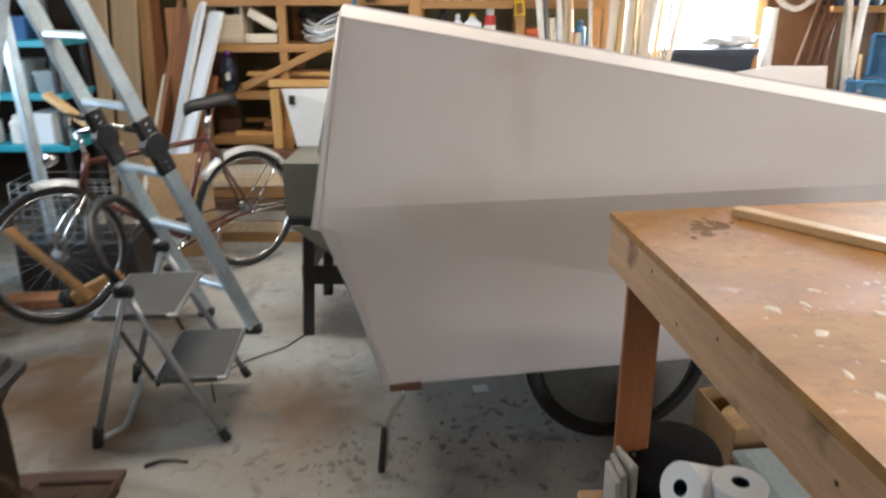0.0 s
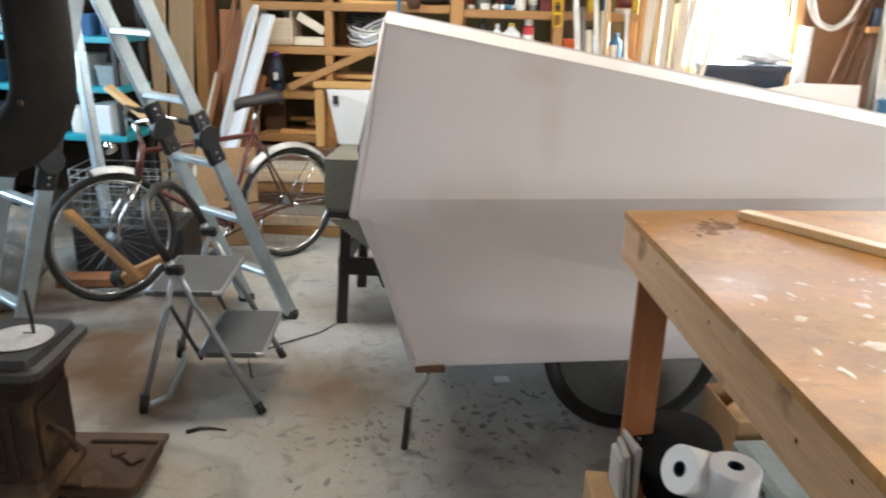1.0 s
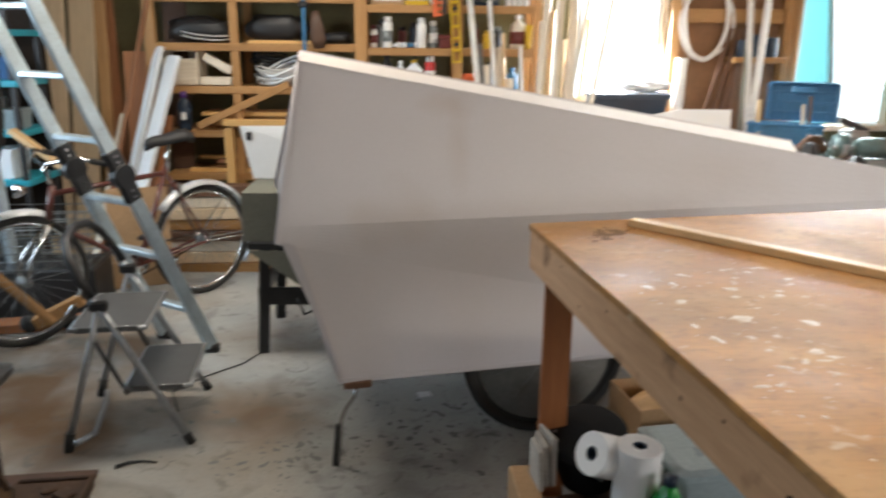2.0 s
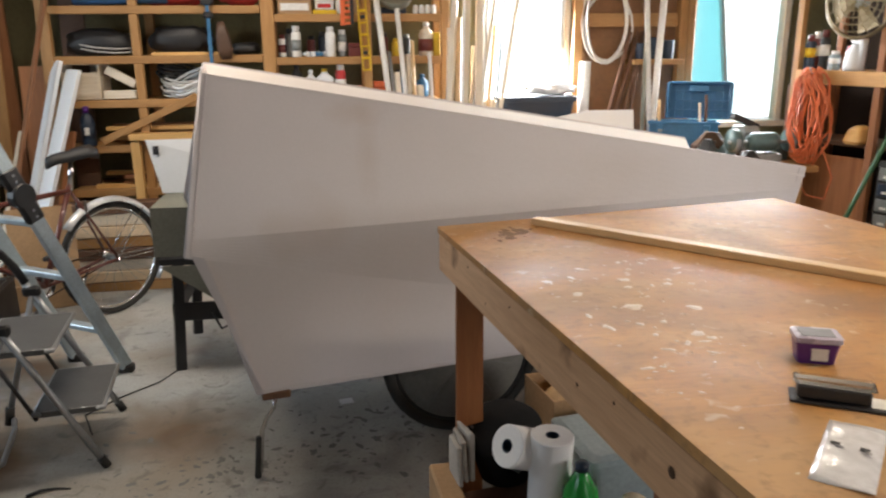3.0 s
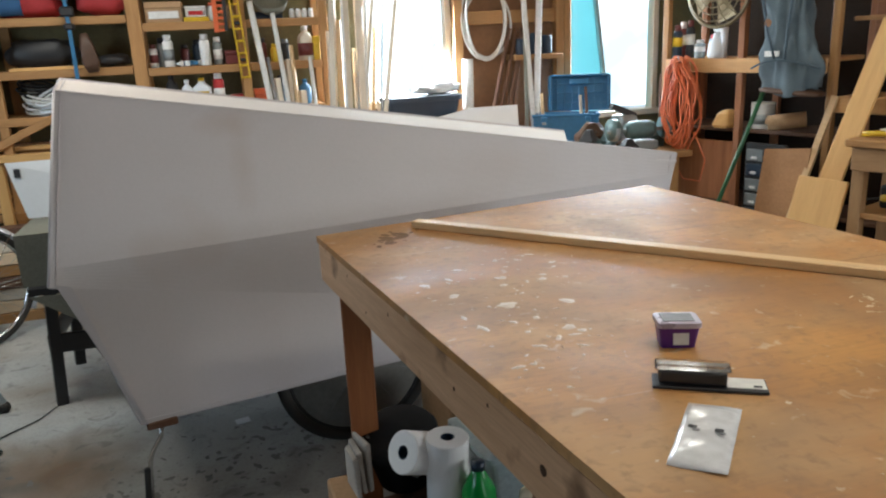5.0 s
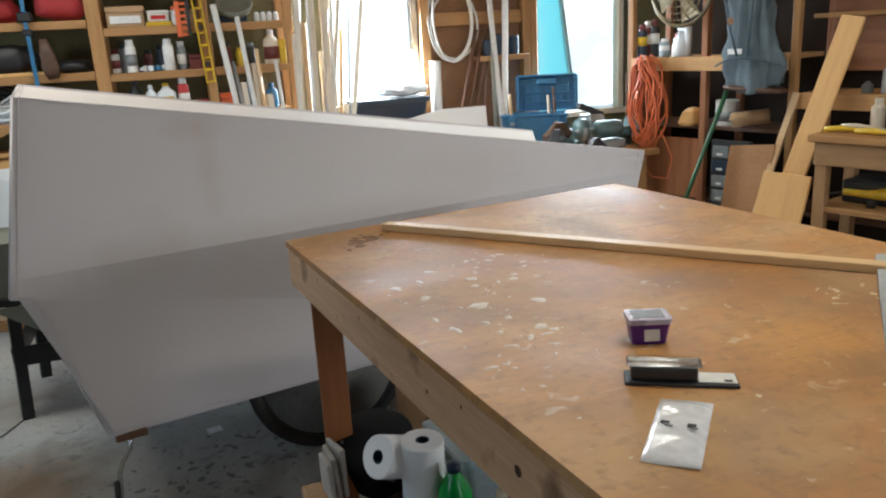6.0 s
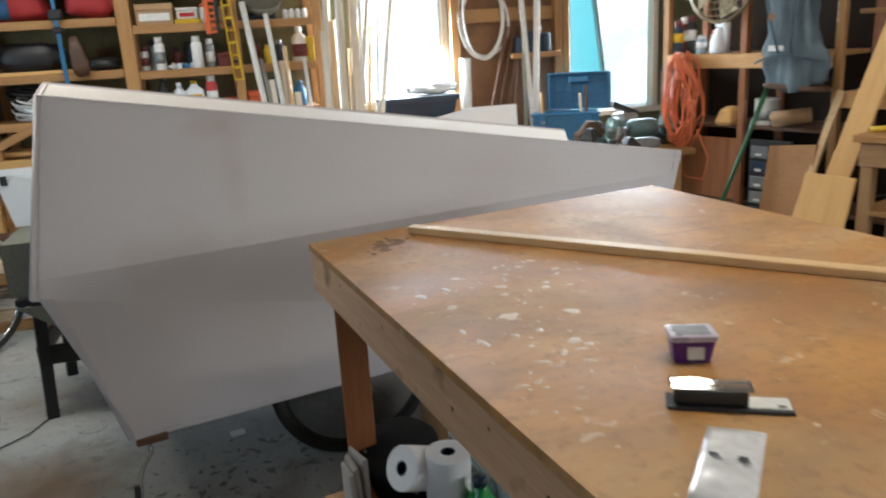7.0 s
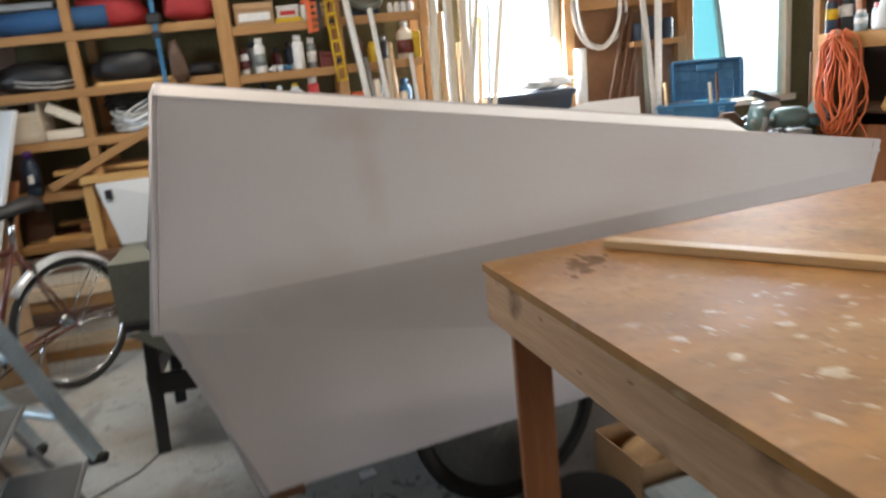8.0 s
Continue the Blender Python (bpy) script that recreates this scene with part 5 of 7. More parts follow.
for z, x0, x1 in ((1.485, -1.66, -0.33), (1.20, -1.66, -0.33), (0.60, -1.66, -0.33), (0.90, -1.66, -0.33), (1.80, -1.66, -0.33), (1.465, -0.24, 0.345), (1.745, -0.24, 0.345), (1.19, -0.24, 0.345), (1.465, 0.405, 0.885), (1.745, 0.405, 0.885), (1.17, 0.405, 0.885), (2.05, -0.24, 0.885), (2.05, -1.66, -0.33)):
    solid("shelf_board", x0, x1, YF + 0.01, YB - 0.055, z - 0.03, z, "pine", shelves, "pine shelf board")
    solid("edge_strip", x0, x1, YF - 0.004, YF + 0.008, z - 0.05, z + 0.002, "stud", shelves)
bar("brace", (-1.42, 4.99, 0.93), (-0.78, 4.99, 1.22), 0.02, 0.05, "stud", shelves, "diagonal brace")
solid("upright", -1.23, -1.17, 4.93, 4.985, 0.0, 0.93, "pale_ply", shelves)
solid("ledge", -1.23, -0.70, 4.90, 4.985, 0.94, 0.985, "pale_ply", shelves)

# lumber lying on the lower shelves
rnd = random.Random(3)
for k in range(16):
    x0 = rnd.uniform(-1.62, -1.2)
    n = rnd.uniform(0.5, 0.85)
    z = (0.60, 0.90)[k % 2] + 0.012 + 0.032 * (k // 4)
    m, n = along((x0, 5.08 + 0.06 * (k % 5), z), (min(-0.36, x0 + n), 5.08 + 0.06 * (k % 5), z))
    thing("stored_lumber", box_bm(n, 0.05, 0.028, 0.003), rnd.choice(("pine", "stud", "pale_ply", "cedar")), "short length of sawn lumber stored on a shelf", "lumber", "lumber on the low shelves", m=m)
for k in range(7):
    z = 0.10 + 0.075 * k
    m, n = along((-1.62 + 0.03 * (k % 3), 4.62 + 0.02 * (k % 2), z), (-0.55, 4.70, z))
    thing("stacked_timber", box_bm(n, 0.12, 0.07, 0.004), ("grey_ply", "pale_stick", "brown_ply", "stud")[k % 4], "pale timber in a low stack on the floor", "timber", "timber stack", m=m)
thing("timber_bearer", box_bm(1.0, 0.16, 0.06, 0.004), "stud", "rough bearer under the timber stack", "timber", m=pose(-1.08, 4.66, 0.031))

wb = base("wooden_box", (-1.52, 5.15, 1.20), "small open-fronted pale plywood box on the shelf", "box")
for z in (1.205, 1.43):
    solid("panel", -1.645, -1.40, 5.03, 5.28, z, z + 0.012, "pale_stick", wb)
solid("panel", -1.645, -1.633, 5.03, 5.28, 1.218, 1.429, "pale_stick", wb)
solid("panel", -1.412, -1.40, 5.03, 5.28, 1.218, 1.429, "pale_stick", wb)
solid("front_panel", -1.632, -1.413, 5.03, 5.042, 1.218, 1.38, "pale_stick", wb)
solid("back_panel", -1.632, -1.413, 5.26, 5.275, 1.218, 1.429, "pale_stick", wb)
for p0, p1 in (((-1.36, 5.06, 1.40), (-1.18, 5.06, 1.30)), ((-1.39, 5.05, 1.235), (-1.18, 5.05, 1.235))):
    m, n = along(p0, p1)
    thing("wood_offcut", box_bm(n, 0.04, 0.055, 0.003), "pale_stick", "pale wood offcut on the shelf", "offcut", "offcuts on the shelf", m=m)


def coil(name, c, r, turns, rr, mtl, label, tilt, squash=0.5, seed=1):
    """A loose coil of cable or hose."""
    rnd = random.Random(seed)
    pts = []
    for i in range(turns * 18):
        a = 2 * math.pi * i / 18
        q = r * (1 + 0.12 * math.sin(a * 0.37 + seed) + rnd.uniform(-0.02, 0.02))
        pts.append(Vector((q * math.cos(a), q * squash * math.sin(a), 0.006 * i / 18 * 3 + rnd.uniform(-0.006, 0.006))))
    bm = tube_bm(pts, rr, 6)
    return thing(name, bm, mtl, label, "cable coil", m=Matrix.Translation(c) @ pose(0, 0, 0, *tilt), smooth=True)


coil("cable_coil", (-0.90, 5.16, 1.215), 0.13, 7, 0.008, "cable", "coil of pale grey cable on the shelf", (14, 6, 10), 0.8, 2)
coil("cable_coil", (-0.80, 5.12, 1.27), 0.13, 5, 0.010, "white_plastic", "coil of white cable on the shelf", (20, -25, 30), 0.55, 4)
coil("cable_coil", (-0.95, 5.22, 1.33), 0.12, 5, 0.008, "black_plastic", "coil of black cable on the shelf", (20, 5, 30), 0.7, 5)


def bundle(name, x0, x1, y, z, h, mtl, label, seed):
    """A lumpy folded bag or cloth lying on a shelf."""
    bm = bmesh.new()
    bmesh.ops.create_icosphere(bm, subdivisions=4, radius=0.5)
    sc = Vector((x1 - x0, 0.26, h))
    for v in bm.verts:
        d = v.co.copy()
        k = 1 + 0.22 * noise.noise(d * 3 + Vector((seed, 0, 0))) + 0.08 * noise.noise(d * 9 + Vector((0, seed, 0)))
        v.co = Vector((math.copysign(abs(d.x * 2) ** 0.7, d.x) * sc.x / 2 * k, math.copysign(abs(d.y * 2) ** 0.7, d.y) * sc.y / 2, math.copysign(abs(d.z * 2) ** 0.75, d.z) * sc.z / 2 * k))
    lo = min(v.co.z for v in bm.verts)
    bmesh.ops.translate(bm, vec=(0, 0, -lo), verts=bm.verts)
    return thing(name, bm, mtl, label, "bag", m=pose((x0 + x1) / 2, y, z), smooth=True)


bundle("folded_bag", -1.63, -1.20, 5.20, 1.486, 0.17, "black_plastic", "black folded bag stuffed on the shelf", 1)
bundle("folded_bag", -1.08, -0.68, 5.20, 1.486, 0.19, "black_plastic", "black folded bag stuffed on the shelf", 2)
bundle("folded_bag", -0.56, -0.36, 5.22, 1.486, 0.08, "black_plastic", "small dark tangle of gear on the shelf", 3)
for y0, z0, a in ((5.04, 1.53, 0), (5.05, 1.505, 6)):
    tube_ob = thing("pale_strap", tube_bm([(-1.5, y0, z0 + 0.03), (-1.4, y0 - 0.01, z0 + 0.01), (-1.28, y0 - 0.015, z0), (-1.18, y0, z0 + 0.005)], 0.006, 6), "cable", "pale strap hanging out of a bag", "strap", smooth=True)
m, n = along((-1.05, 5.03, 1.497), (-0.62, 5.03, 1.497))
thing("flat_batten", box_bm(n, 0.05, 0.02, 0.002), "pale_ply", "flat pale batten on the shelf", "batten", m=m)
roll_bm = tube_bm([(-1.52, 5.10, 1.87), (-1.1, 5.09, 1.88), (-0.93, 5.09, 1.88)], 0.062, 16)
thing("rolled_mat", roll_bm, "blue_cloth", "blue rolled foam mat on the shelf", "mat", smooth=True)
thing("grey_tray", box_bm(0.5, 0.3, 0.04, 0.008), "grey_sheet", "grey tray lying on the rolled mat", "tray", m=pose(-1.45, 5.20, 1.962))
bundle("red_bag", -1.12, -0.74, 5.20, 1.801, 0.22, "red_cloth", "red fabric bag on the shelf", 6)
bundle("red_bag", -0.62, -0.34, 5.18, 1.801, 0.20, "red_cloth", "red fabric bag on the shelf", 7)
cl = base("bar_clamp", (-0.66, 4.98, 1.4), "blue bar clamp with black jaws hanging on the shelf", "clamp")
solid("bar", -0.672, -0.648, 4.955, 4.965, 1.38, 1.98, "blue_case", cl, "", 0.002)
solid("jaw", -0.70, -0.62, 4.945, 4.995, 1.80, 1.86, "black_plastic", cl, "", 0.01)
solid("jaw", -0.69, -0.63, 4.945, 4.995, 1.72, 1.76, "black_plastic", cl, "", 0.01)
bm = loft_bm([(0.03, 0.02, 0.01, 0), (0.05, 0.028, 0.012, 0.06), (0.04, 0.025, 0.012, 0.16), (0.02, 0.015, 0.008, 0.24)])
thing("leather_glove", bm, "leather", "brown leather glove hanging from the shelf", "glove", m=pose(-0.56, 4.965, 1.46, 0, -6, 0), smooth=True)
rc = base("red_bottle", (-0.67, 5.06, 1.20), "red bottle with a silver cap on the shelf", "bottle")
turned("bottle_body", [(0.03, 0), (0.032, 0.01), (0.032, 0.09), (0.015, 0.12), (0.015, 0.13)], "red", (-0.67, 5.06, 1.201), rc)
turned("cap", [(0.017, 0.13), (0.017, 0.16), (0.0, 0.162)], "chrome", (-0.67, 5.06, 1.201), rc)
sb = base("spray_bottle", (-1.50, 5.05, 0.90), "dark blue bottle with a printed label on the shelf", "bottle")
turned("bottle_body", [(0.042, 0), (0.044, 0.01), (0.044, 0.17), (0.03, 0.20), (0.018, 0.22)], "navy", (-1.50, 4.98, 0.905), sb)
turned("label", [(0.0447, 0.05), (0.0447, 0.15)], "navy", (-1.50, 4.98, 0.905), sb, "dark blue label")
part("label_patch", box_bm(0.03, 0.004, 0.05, 0.001), "white_paint", sb, "small white printed patch", pose(-1.495, 4.935, 1.005, 0, 0, 5))
turned("cap", [(0.02, 0.22), (0.02, 0.26), (0.0, 0.262)], "purple", (-1.50, 4.98, 0.905), sb)

# cans, bottles and boxes


def can(x, z, r, h, body, cap, y=5.10, label="spray can on the shelf", band=None):
    c = base("spray_can", (x, y, z), label if "shelf" in label else label + " on the shelf", "can", "cans on the shelves")
    turned("can_body", [(r * 0.96, 0), (r, 0.006), (r, h * 0.74), (r * 0.94, h * 0.78), (r * 0.6, h * 0.84)], body, (x, y, z + 0.001), c, "", 18)
    turned("cap", [(r * 0.72, h * 0.80), (r * 0.72, h * 0.98), (r * 0.66, h), (0, h)], cap, (x, y, z + 0.001), c, "", 18)
    if band:
        turned("label_band", [(r + 0.0006, h * 0.2), (r + 0.0006, h * 0.55)], band, (x, y, z + 0.001), c, "", 18)


def bottle(x, z, r, h, body, cap, y=5.10, label="plastic bottle on the shelf", band=None):
    c = base("bottle", (x, y, z), label if "shelf" in label else label + " on the shelf", "bottle", "bottles on the shelves")
    turned("bottle_body", [(r * 0.92, 0), (r, 0.008), (r, h * 0.62), (r * 0.85, h * 0.72), (r * 0.38, h * 0.82), (r * 0.36, h * 0.88)], body, (x, y, z + 0.001), c, "", 18)
    turned("cap", [(r * 0.45, h * 0.86), (r * 0.42, h * 0.98), (r * 0.2, h), (0, h)], cap, (x, y, z + 0.001), c, "", 14)
    if band:
        turned("label_band", [(r + 0.0006, h * 0.14), (r + 0.0006, h * 0.5)], band, (x, y, z + 0.001), c, "", 18)


def carton(x0, x1, y0, y1, z, h, mtl, label, stripe=None):
    c = base("carton", ((x0 + x1) / 2, (y0 + y1) / 2, z), label + ("" if "book" in label else " on the shelf"), "box", "boxes on the shelves")
    solid("box_body", x0, x1, y0, y1, z + 0.001, z + h * 0.7, mtl, c)
    solid("box_lid", x0 - 0.003, x1 + 0.003, y0 - 0.003, y1 + 0.003, z + h * 0.7 + 0.001, z + h, mtl, c)
    if stripe:
        solid("label", x0 + 0.02, x1 - 0.02, y0 - 0.005, y0 - 0.003, z + h * 0.2, z + h * 0.55, stripe, c, "", 0)


can(-0.205, 1.465, 0.027, 0.15, "white_paint", "dark_red", 5.13, "white spray can with a dark cap", "dark_red")
can(-0.105, 1.465, 0.033, 0.205, "white_paint", "white_paint", 5.06, "tall white spray can", "grey_metal")
can(-0.155, 1.465, 0.030, 0.19, "grey_metal", "black_plastic", 5.20, "grey spray can with a black cap")
can(-0.01, 1.465, 0.03, 0.14, "dark_red", "black_plastic", 5.22, "dark red spray can")
can(0.125, 1.465, 0.034, 0.20, "white_paint", "white_paint", 5.06, "tall white spray can")
can(0.205, 1.465, 0.030, 0.18, "grey_metal", "white_paint", 5.10, "grey spray can with a white cap", "white_paint")
can(0.07, 1.465, 0.03, 0.17, "navy", "black_plastic", 5.24, "dark blue spray can")
carton(0.25, 0.335, 5.05, 5.18, 1.465, 0.09, "dark_red", "small dark red carton")
rnd = random.Random(8)
for k in range(9):
    bm = box_bm(rnd.uniform(0.02, 0.05), rnd.uniform(0.02, 0.04), rnd.uniform(0.015, 0.04), 0.006, 2)
    thing("small_fitting", bm, rnd.choice(("white_plastic", "white_paint", "clear_bin", "blue_case")), "small plastic fitting lying on the shelf", "fitting", "fittings on the shelf", m=pose(-0.05 + 0.018 * k, 5.04 + 0.02 * (k % 3), 1.485, 0, 0, 40 * k))
bottle(-0.115, 1.19, 0.04, 0.23, "black_plastic", "black_plastic", 5.08, "black squat bottle", "grey_metal")
bottle(-0.02, 1.19, 0.036, 0.19, "white_plastic", "white_plastic", 5.07, "white plastic bottle")
jug = base("jug", (0.075, 5.08, 1.19), "white jug with a yellow label", "jug")
part("jug_body", loft_bm([(0.055, 0.04, 0.02, 0), (0.06, 0.045, 0.02, 0.01), (0.06, 0.045, 0.02, 0.13), (0.025, 0.02, 0.01, 0.16), (0.02, 0.018, 0.01, 0.175)]), "white_plastic", jug, "", pose(0.075, 5.08, 1.191))
part("label", box_bm(0.09, 0.002, 0.07, 0), "yellow", jug, "yellow label", pose(0.075, 5.033, 1.265))
turned("cap", [(0.02, 0.175), (0.02, 0.195), (0, 0.196)], "yellow", (0.075, 5.08, 1.191), jug)
can(0.185, 1.19, 0.036, 0.225, "red", "white_paint", 5.07, "red and white spray can", "white_paint")
ball = bmesh.new()
bmesh.ops.create_uvsphere(ball, u_segments=16, v_segments=10, radius=0.03)
thing("yellow_ball", ball, "yellow", "small yellow ball on the shelf", "ball", m=pose(0.245, 5.06, 1.221), smooth=True)
carton(0.26, 0.335, 5.10, 5.25, 1.19, 0.07, "red", "small red carton")
carton(0.415, 0.50, 5.03, 5.14, 1.17, 0.125, "orange", "small orange carton")
bottle(0.60, 1.17, 0.035, 0.2, "navy", "black_plastic", 5.2, "dark blue bottle")
bottle(0.765, 1.17, 0.042, 0.17, "blue_case", "blue_case", 5.12, "round blue bottle")
bottle(0.79, 1.465, 0.052, 0.23, "pale_stick", "white_paint", 5.08, "tall beige glue bottle with a brown label", "dark_red")
can(0.585, 1.465, 0.036, 0.12, "yellow", "yellow", 5.08, "short yellow can")
carton(0.84, 0.884, 5.05, 5.2, 1.465, 0.16, "yellow", "narrow yellow carton")
can(0.50, 1.465, 0.033, 0.16, "dark_red", "black_plastic", 5.18, "dark red spray can")
can(0.66, 1.465, 0.033, 0.15, "black_plastic", "grey_metal", 5.2, "black spray can")
carton(-0.215, 0.01, 5.03, 5.25, 1.745, 0.13, "cardboard", "brown cardboard carton with a pale lid", "white_paint")
thing("yellow_book", box_bm(0.16, 0.2, 0.028, 0.003), "yellow", "yellow book lying on the shelf", "book", m=pose(0.09, 5.13, 1.760, 0, 0, 4))
carton(0.03, 0.16, 5.06, 5.2, 1.775, 0.07, "white_paint", "small pink and white carton on the yellow book", "red")
can(0.20, 1.745, 0.032, 0.12, "white_paint", "orange", 5.1, "small white can with an orange cap")
carton(0.26, 0.335, 5.06, 5.2, 1.745, 0.1, "cardboard", "small brown carton")
for k in range(4):
    can(0.715 + 0.042 * k, 1.745, 0.018, 0.06, "white_paint", "white_plastic", 5.05, "small white jar on the shelf")
bm = lathe_bm([(0.0, 0.0), (0.06, 0.004), (0.105, 0.04), (0.12, 0.09), (0.112, 0.09), (0.098, 0.045), (0.055, 0.014), (0.0, 0.012)], 24)
thing("olive_bowl", bm, "felt_green", "olive-green bowl on the shelf", "bowl", m=pose(0.58, 5.12, 1.80, 35, 0, 0), smooth=True)
carton(0.45, 0.66, 5.14, 5.3, 1.745, 0.05, "navy", "flat dark blue carton")

# yellow box-section level hanging on the post
lev = base("spirit_level", (0.385, 4.975, 1.375), "yellow spirit level hanging from a post", "spirit level")
LT = Matrix.Translation((0.352, 4.975, 1.65)) @ pose(0, 0, 0, 0, -3.2, 0)
for s in (-0.026, 0.026):
    part("flange", box_bm(0.010, 0.03, 0.56, 0.002), "yellow", lev, "", LT @ pose(s, 0, 0))
for k in range(8):
    part("web", box_bm(0.042, 0.012, 0.018 if k % 2 else 0.012, 0.002), "yellow", lev, "", LT @ pose(0, 0, -0.272 + 0.0777 * k))
for k in (1, 4):
    part("vial", box_bm(0.034, 0.014, 0.022, 0.004), "black_plastic", lev, "", LT @ pose(0, 0, -0.235 + 0.0777 * k))
oc = base("orange_rack", (0.235, 4.98, 1.66), "orange toothed plastic rack hanging on the shelf", "rack")
OT = Matrix.Translation((0.228, 4.975, 1.78))
part("spine", box_bm(0.03, 0.014, 0.22, 0.003), "orange", oc, "", OT @ pose(-0.012, 0, 0))
for k in range(6):
    part("tooth", box_bm(0.036, 0.012, 0.018, 0.003), "orange", oc, "", OT @ pose(0.02, 0, -0.095 + 0.038 * k))
part("black_spine", box_bm(0.022, 0.014, 0.22, 0.003), "black_plastic", oc, "", OT @ pose(0.05, 0.002, 0.01))
# ---- sticks and pipes standing between the shelves and the window ----
STICKS = ((0.44, 1.86, 0.58, 0.020, "white_paint"), (0.45, 1.67, 0.57, 0.011, "grey_tube"), (0.58, 1.78, 0.68, 0.016, "white_paint"), (0.57, 1.36, 0.60, 0.018, "pale_stick"),
          (0.65, 1.48, 0.66, 0.015, "pale_stick"), (0.68, 1.57, 0.705, 0.014, "yellow_strip"), (0.80, 1.49, 0.83, 0.013, "white_paint"), (0.73, 1.27, 0.74, 0.022, "pale_stick"),
          (0.945, 1.65, 0.92, 0.02, "pale_stick"), (1.01, 1.72, 0.976, 0.018, "yellow_strip"), (1.08, 2.2, 1.02, 0.018, "pale_stick"), (1.11, 1.53, 1.085, 0.016, "pale_stick"),
          (1.29, 2.1, 1.054, 0.014, "pale_stick"), (1.26, 1.67, 1.16, 0.012, "yellow_strip"), (1.46, 2.1, 1.19, 0.014, "pale_stick"), (1.22, 2.1, 1.11, 0.012, "white_paint"),
          (1.00, 2.2, 0.894, 0.02, "pale_stick"), (1.25, 1.17, 1.28, 0.016, "pale_stick"), (1.05, 2.0, 1.0, 0.010, "white_plastic"), (1.15, 2.2, 1.12, 0.022, "pale_stick"), (0.52, 1.5, 0.60, 0.012, "grey_tube"),
          (1.33, 1.9, 1.22, 0.008, "grey_tube"), (1.18, 1.8, 1.04, 0.008, "grey_tube"))
for k, (xt, zt, xb, r, mtl) in enumerate(STICKS):
    z0 = 0.002
    slope = (xt - xb) / max(0.2, zt - 1.15)
    yb, yt = 4.88 - 0.02 * (k % 4), 4.975
    a, b = Vector((xb - slope * 0.3, yb, z0 + 0.01)), Vector((xt, yt, zt))
    if mtl in ("pale_stick", "yellow_strip"):
        m, n = along(a, b, 20 * (k % 3))
        thing("wood_stick", box_bm(n, 2 * r, 1.4 * r, 0.002), mtl, "long pale wooden stick standing against the shelves", "stick", "sticks by the window", m=m)
    else:
        thing("plastic_pipe", tube_bm([a, b], r, 12), mtl, "long pale pipe standing against the shelves", "pipe", "pipes by the window", smooth=True)

# ---- bench under the windows ----
nb = base("window_bench", (2.1, 4.9, 0), "long rough workbench under the windows", "workbench")
solid("benchtop", 1.42, 3.16, 4.0, 5.36, 0.74, 0.78, "stud", nb)
for x in (1.48, 3.04):
    for y in (4.08, 5.28):
        solid("leg", x - 0.045, x + 0.045, y - 0.045, y + 0.045, 0.0, 0.739, "stud", nb)
thing("bench_riser", box_bm(0.62, 0.34, 0.22, 0.005), "pine", "low wooden riser box on the window bench", "box", m=pose(1.62, 5.16, 0.892))
tote = base("storage_tote", (1.62, 5.15, 1.0), "dark navy plastic storage tote by the window", "tote")
part("tote_body", loft_bm([(0.25, 0.12, 0.03, 0), (0.27, 0.135, 0.03, 0.13), (0.285, 0.15, 0.03, 0.132), (0.285, 0.15, 0.03, 0.15)]), "navy", tote, "", pose(1.60, 5.15, 1.004))
part("tote_lid", loft_bm([(0.29, 0.155, 0.03, 0.151), (0.29, 0.155, 0.03, 0.165), (0.26, 0.13, 0.03, 0.175)]), "navy", tote, "", pose(1.60, 5.15, 1.004))
bm = bmesh.new()
bmesh.ops.create_icosphere(bm, subdivisions=4, radius=0.5)
for v in bm.verts:
    d = v.co.copy()
    v.co = Vector((d.x * 0.36, d.y * 0.2, max(-0.03, d.z * 0.11))) * (1 + 0.35 * noise.noise(d * 4) + 0.1 * noise.noise(d * 13))
lo = min(v.co.z for v in bm.verts)
bmesh.ops.translate(bm, vec=(0, 0, -lo), verts=bm.verts)
thing("white_bag", bm, "white_plastic", "crumpled white plastic bag on the tote", "bag", m=pose(1.72, 5.14, 1.181), smooth=True)
thing("plastic_film", sheet_bm([(1.75, 5.41, 1.18), (1.93, 5.41, 1.14), (1.91, 5.42, 1.50), (1.80, 5.42, 1.53)], 0.002), "hanging_film", "milky clear plastic film hung in front of the window", "plastic film")
ws = base("foam_sheet", (1.95, 5.0, 0.78), "white foam sheet standing on the window bench", "sheet")
part("sheet", sheet_bm([(1.52, 4.93, 0.785), (2.30, 4.96, 0.785), (2.295, 4.99, 1.068), (1.95, 4.98, 1.07), (1.60, 4.97, 1.005)], 0.03), "white_plastic", ws)
thing("white_roll", tube_bm([(1.995, 5.22, 0.782), (2.01, 5.24, 1.41)], [0.042, 0.042], 18), "white_paint", "tall white cardboard roll standing on the bench", "roll", smooth=True)
for x0, x1, r in ((2.50, 2.51, 0.02), (2.51, 2.67, 0.024), (2.44, 2.53, 0.014)):
    thing("white_batten", box_bm(1.3, r * 2, r, 0.003), "white_paint" if r > 0.015 else "felt_green", "tall pale batten leaning on the wall rail", "batten", "battens at the wall", m=along((x0, 5.12, 0.79), (x1, 5.385, 2.06))[0])
for x0, x1 in ((2.20, 2.46), (2.26, 2.52), (2.14, 2.40), (2.34, 2.50)):
    thing("copper_pipe", tube_bm([(x0, 5.2, 0.79), (x1, 5.36, 1.62)], 0.016, 8), "copper", "thin brown pipe leaning on the panel", "pipe", "pipes at the panel", smooth=True)
hl = base("hose_loop", (2.19, 5.36, 1.40), "white hose hung in loops on the wall", "hose")
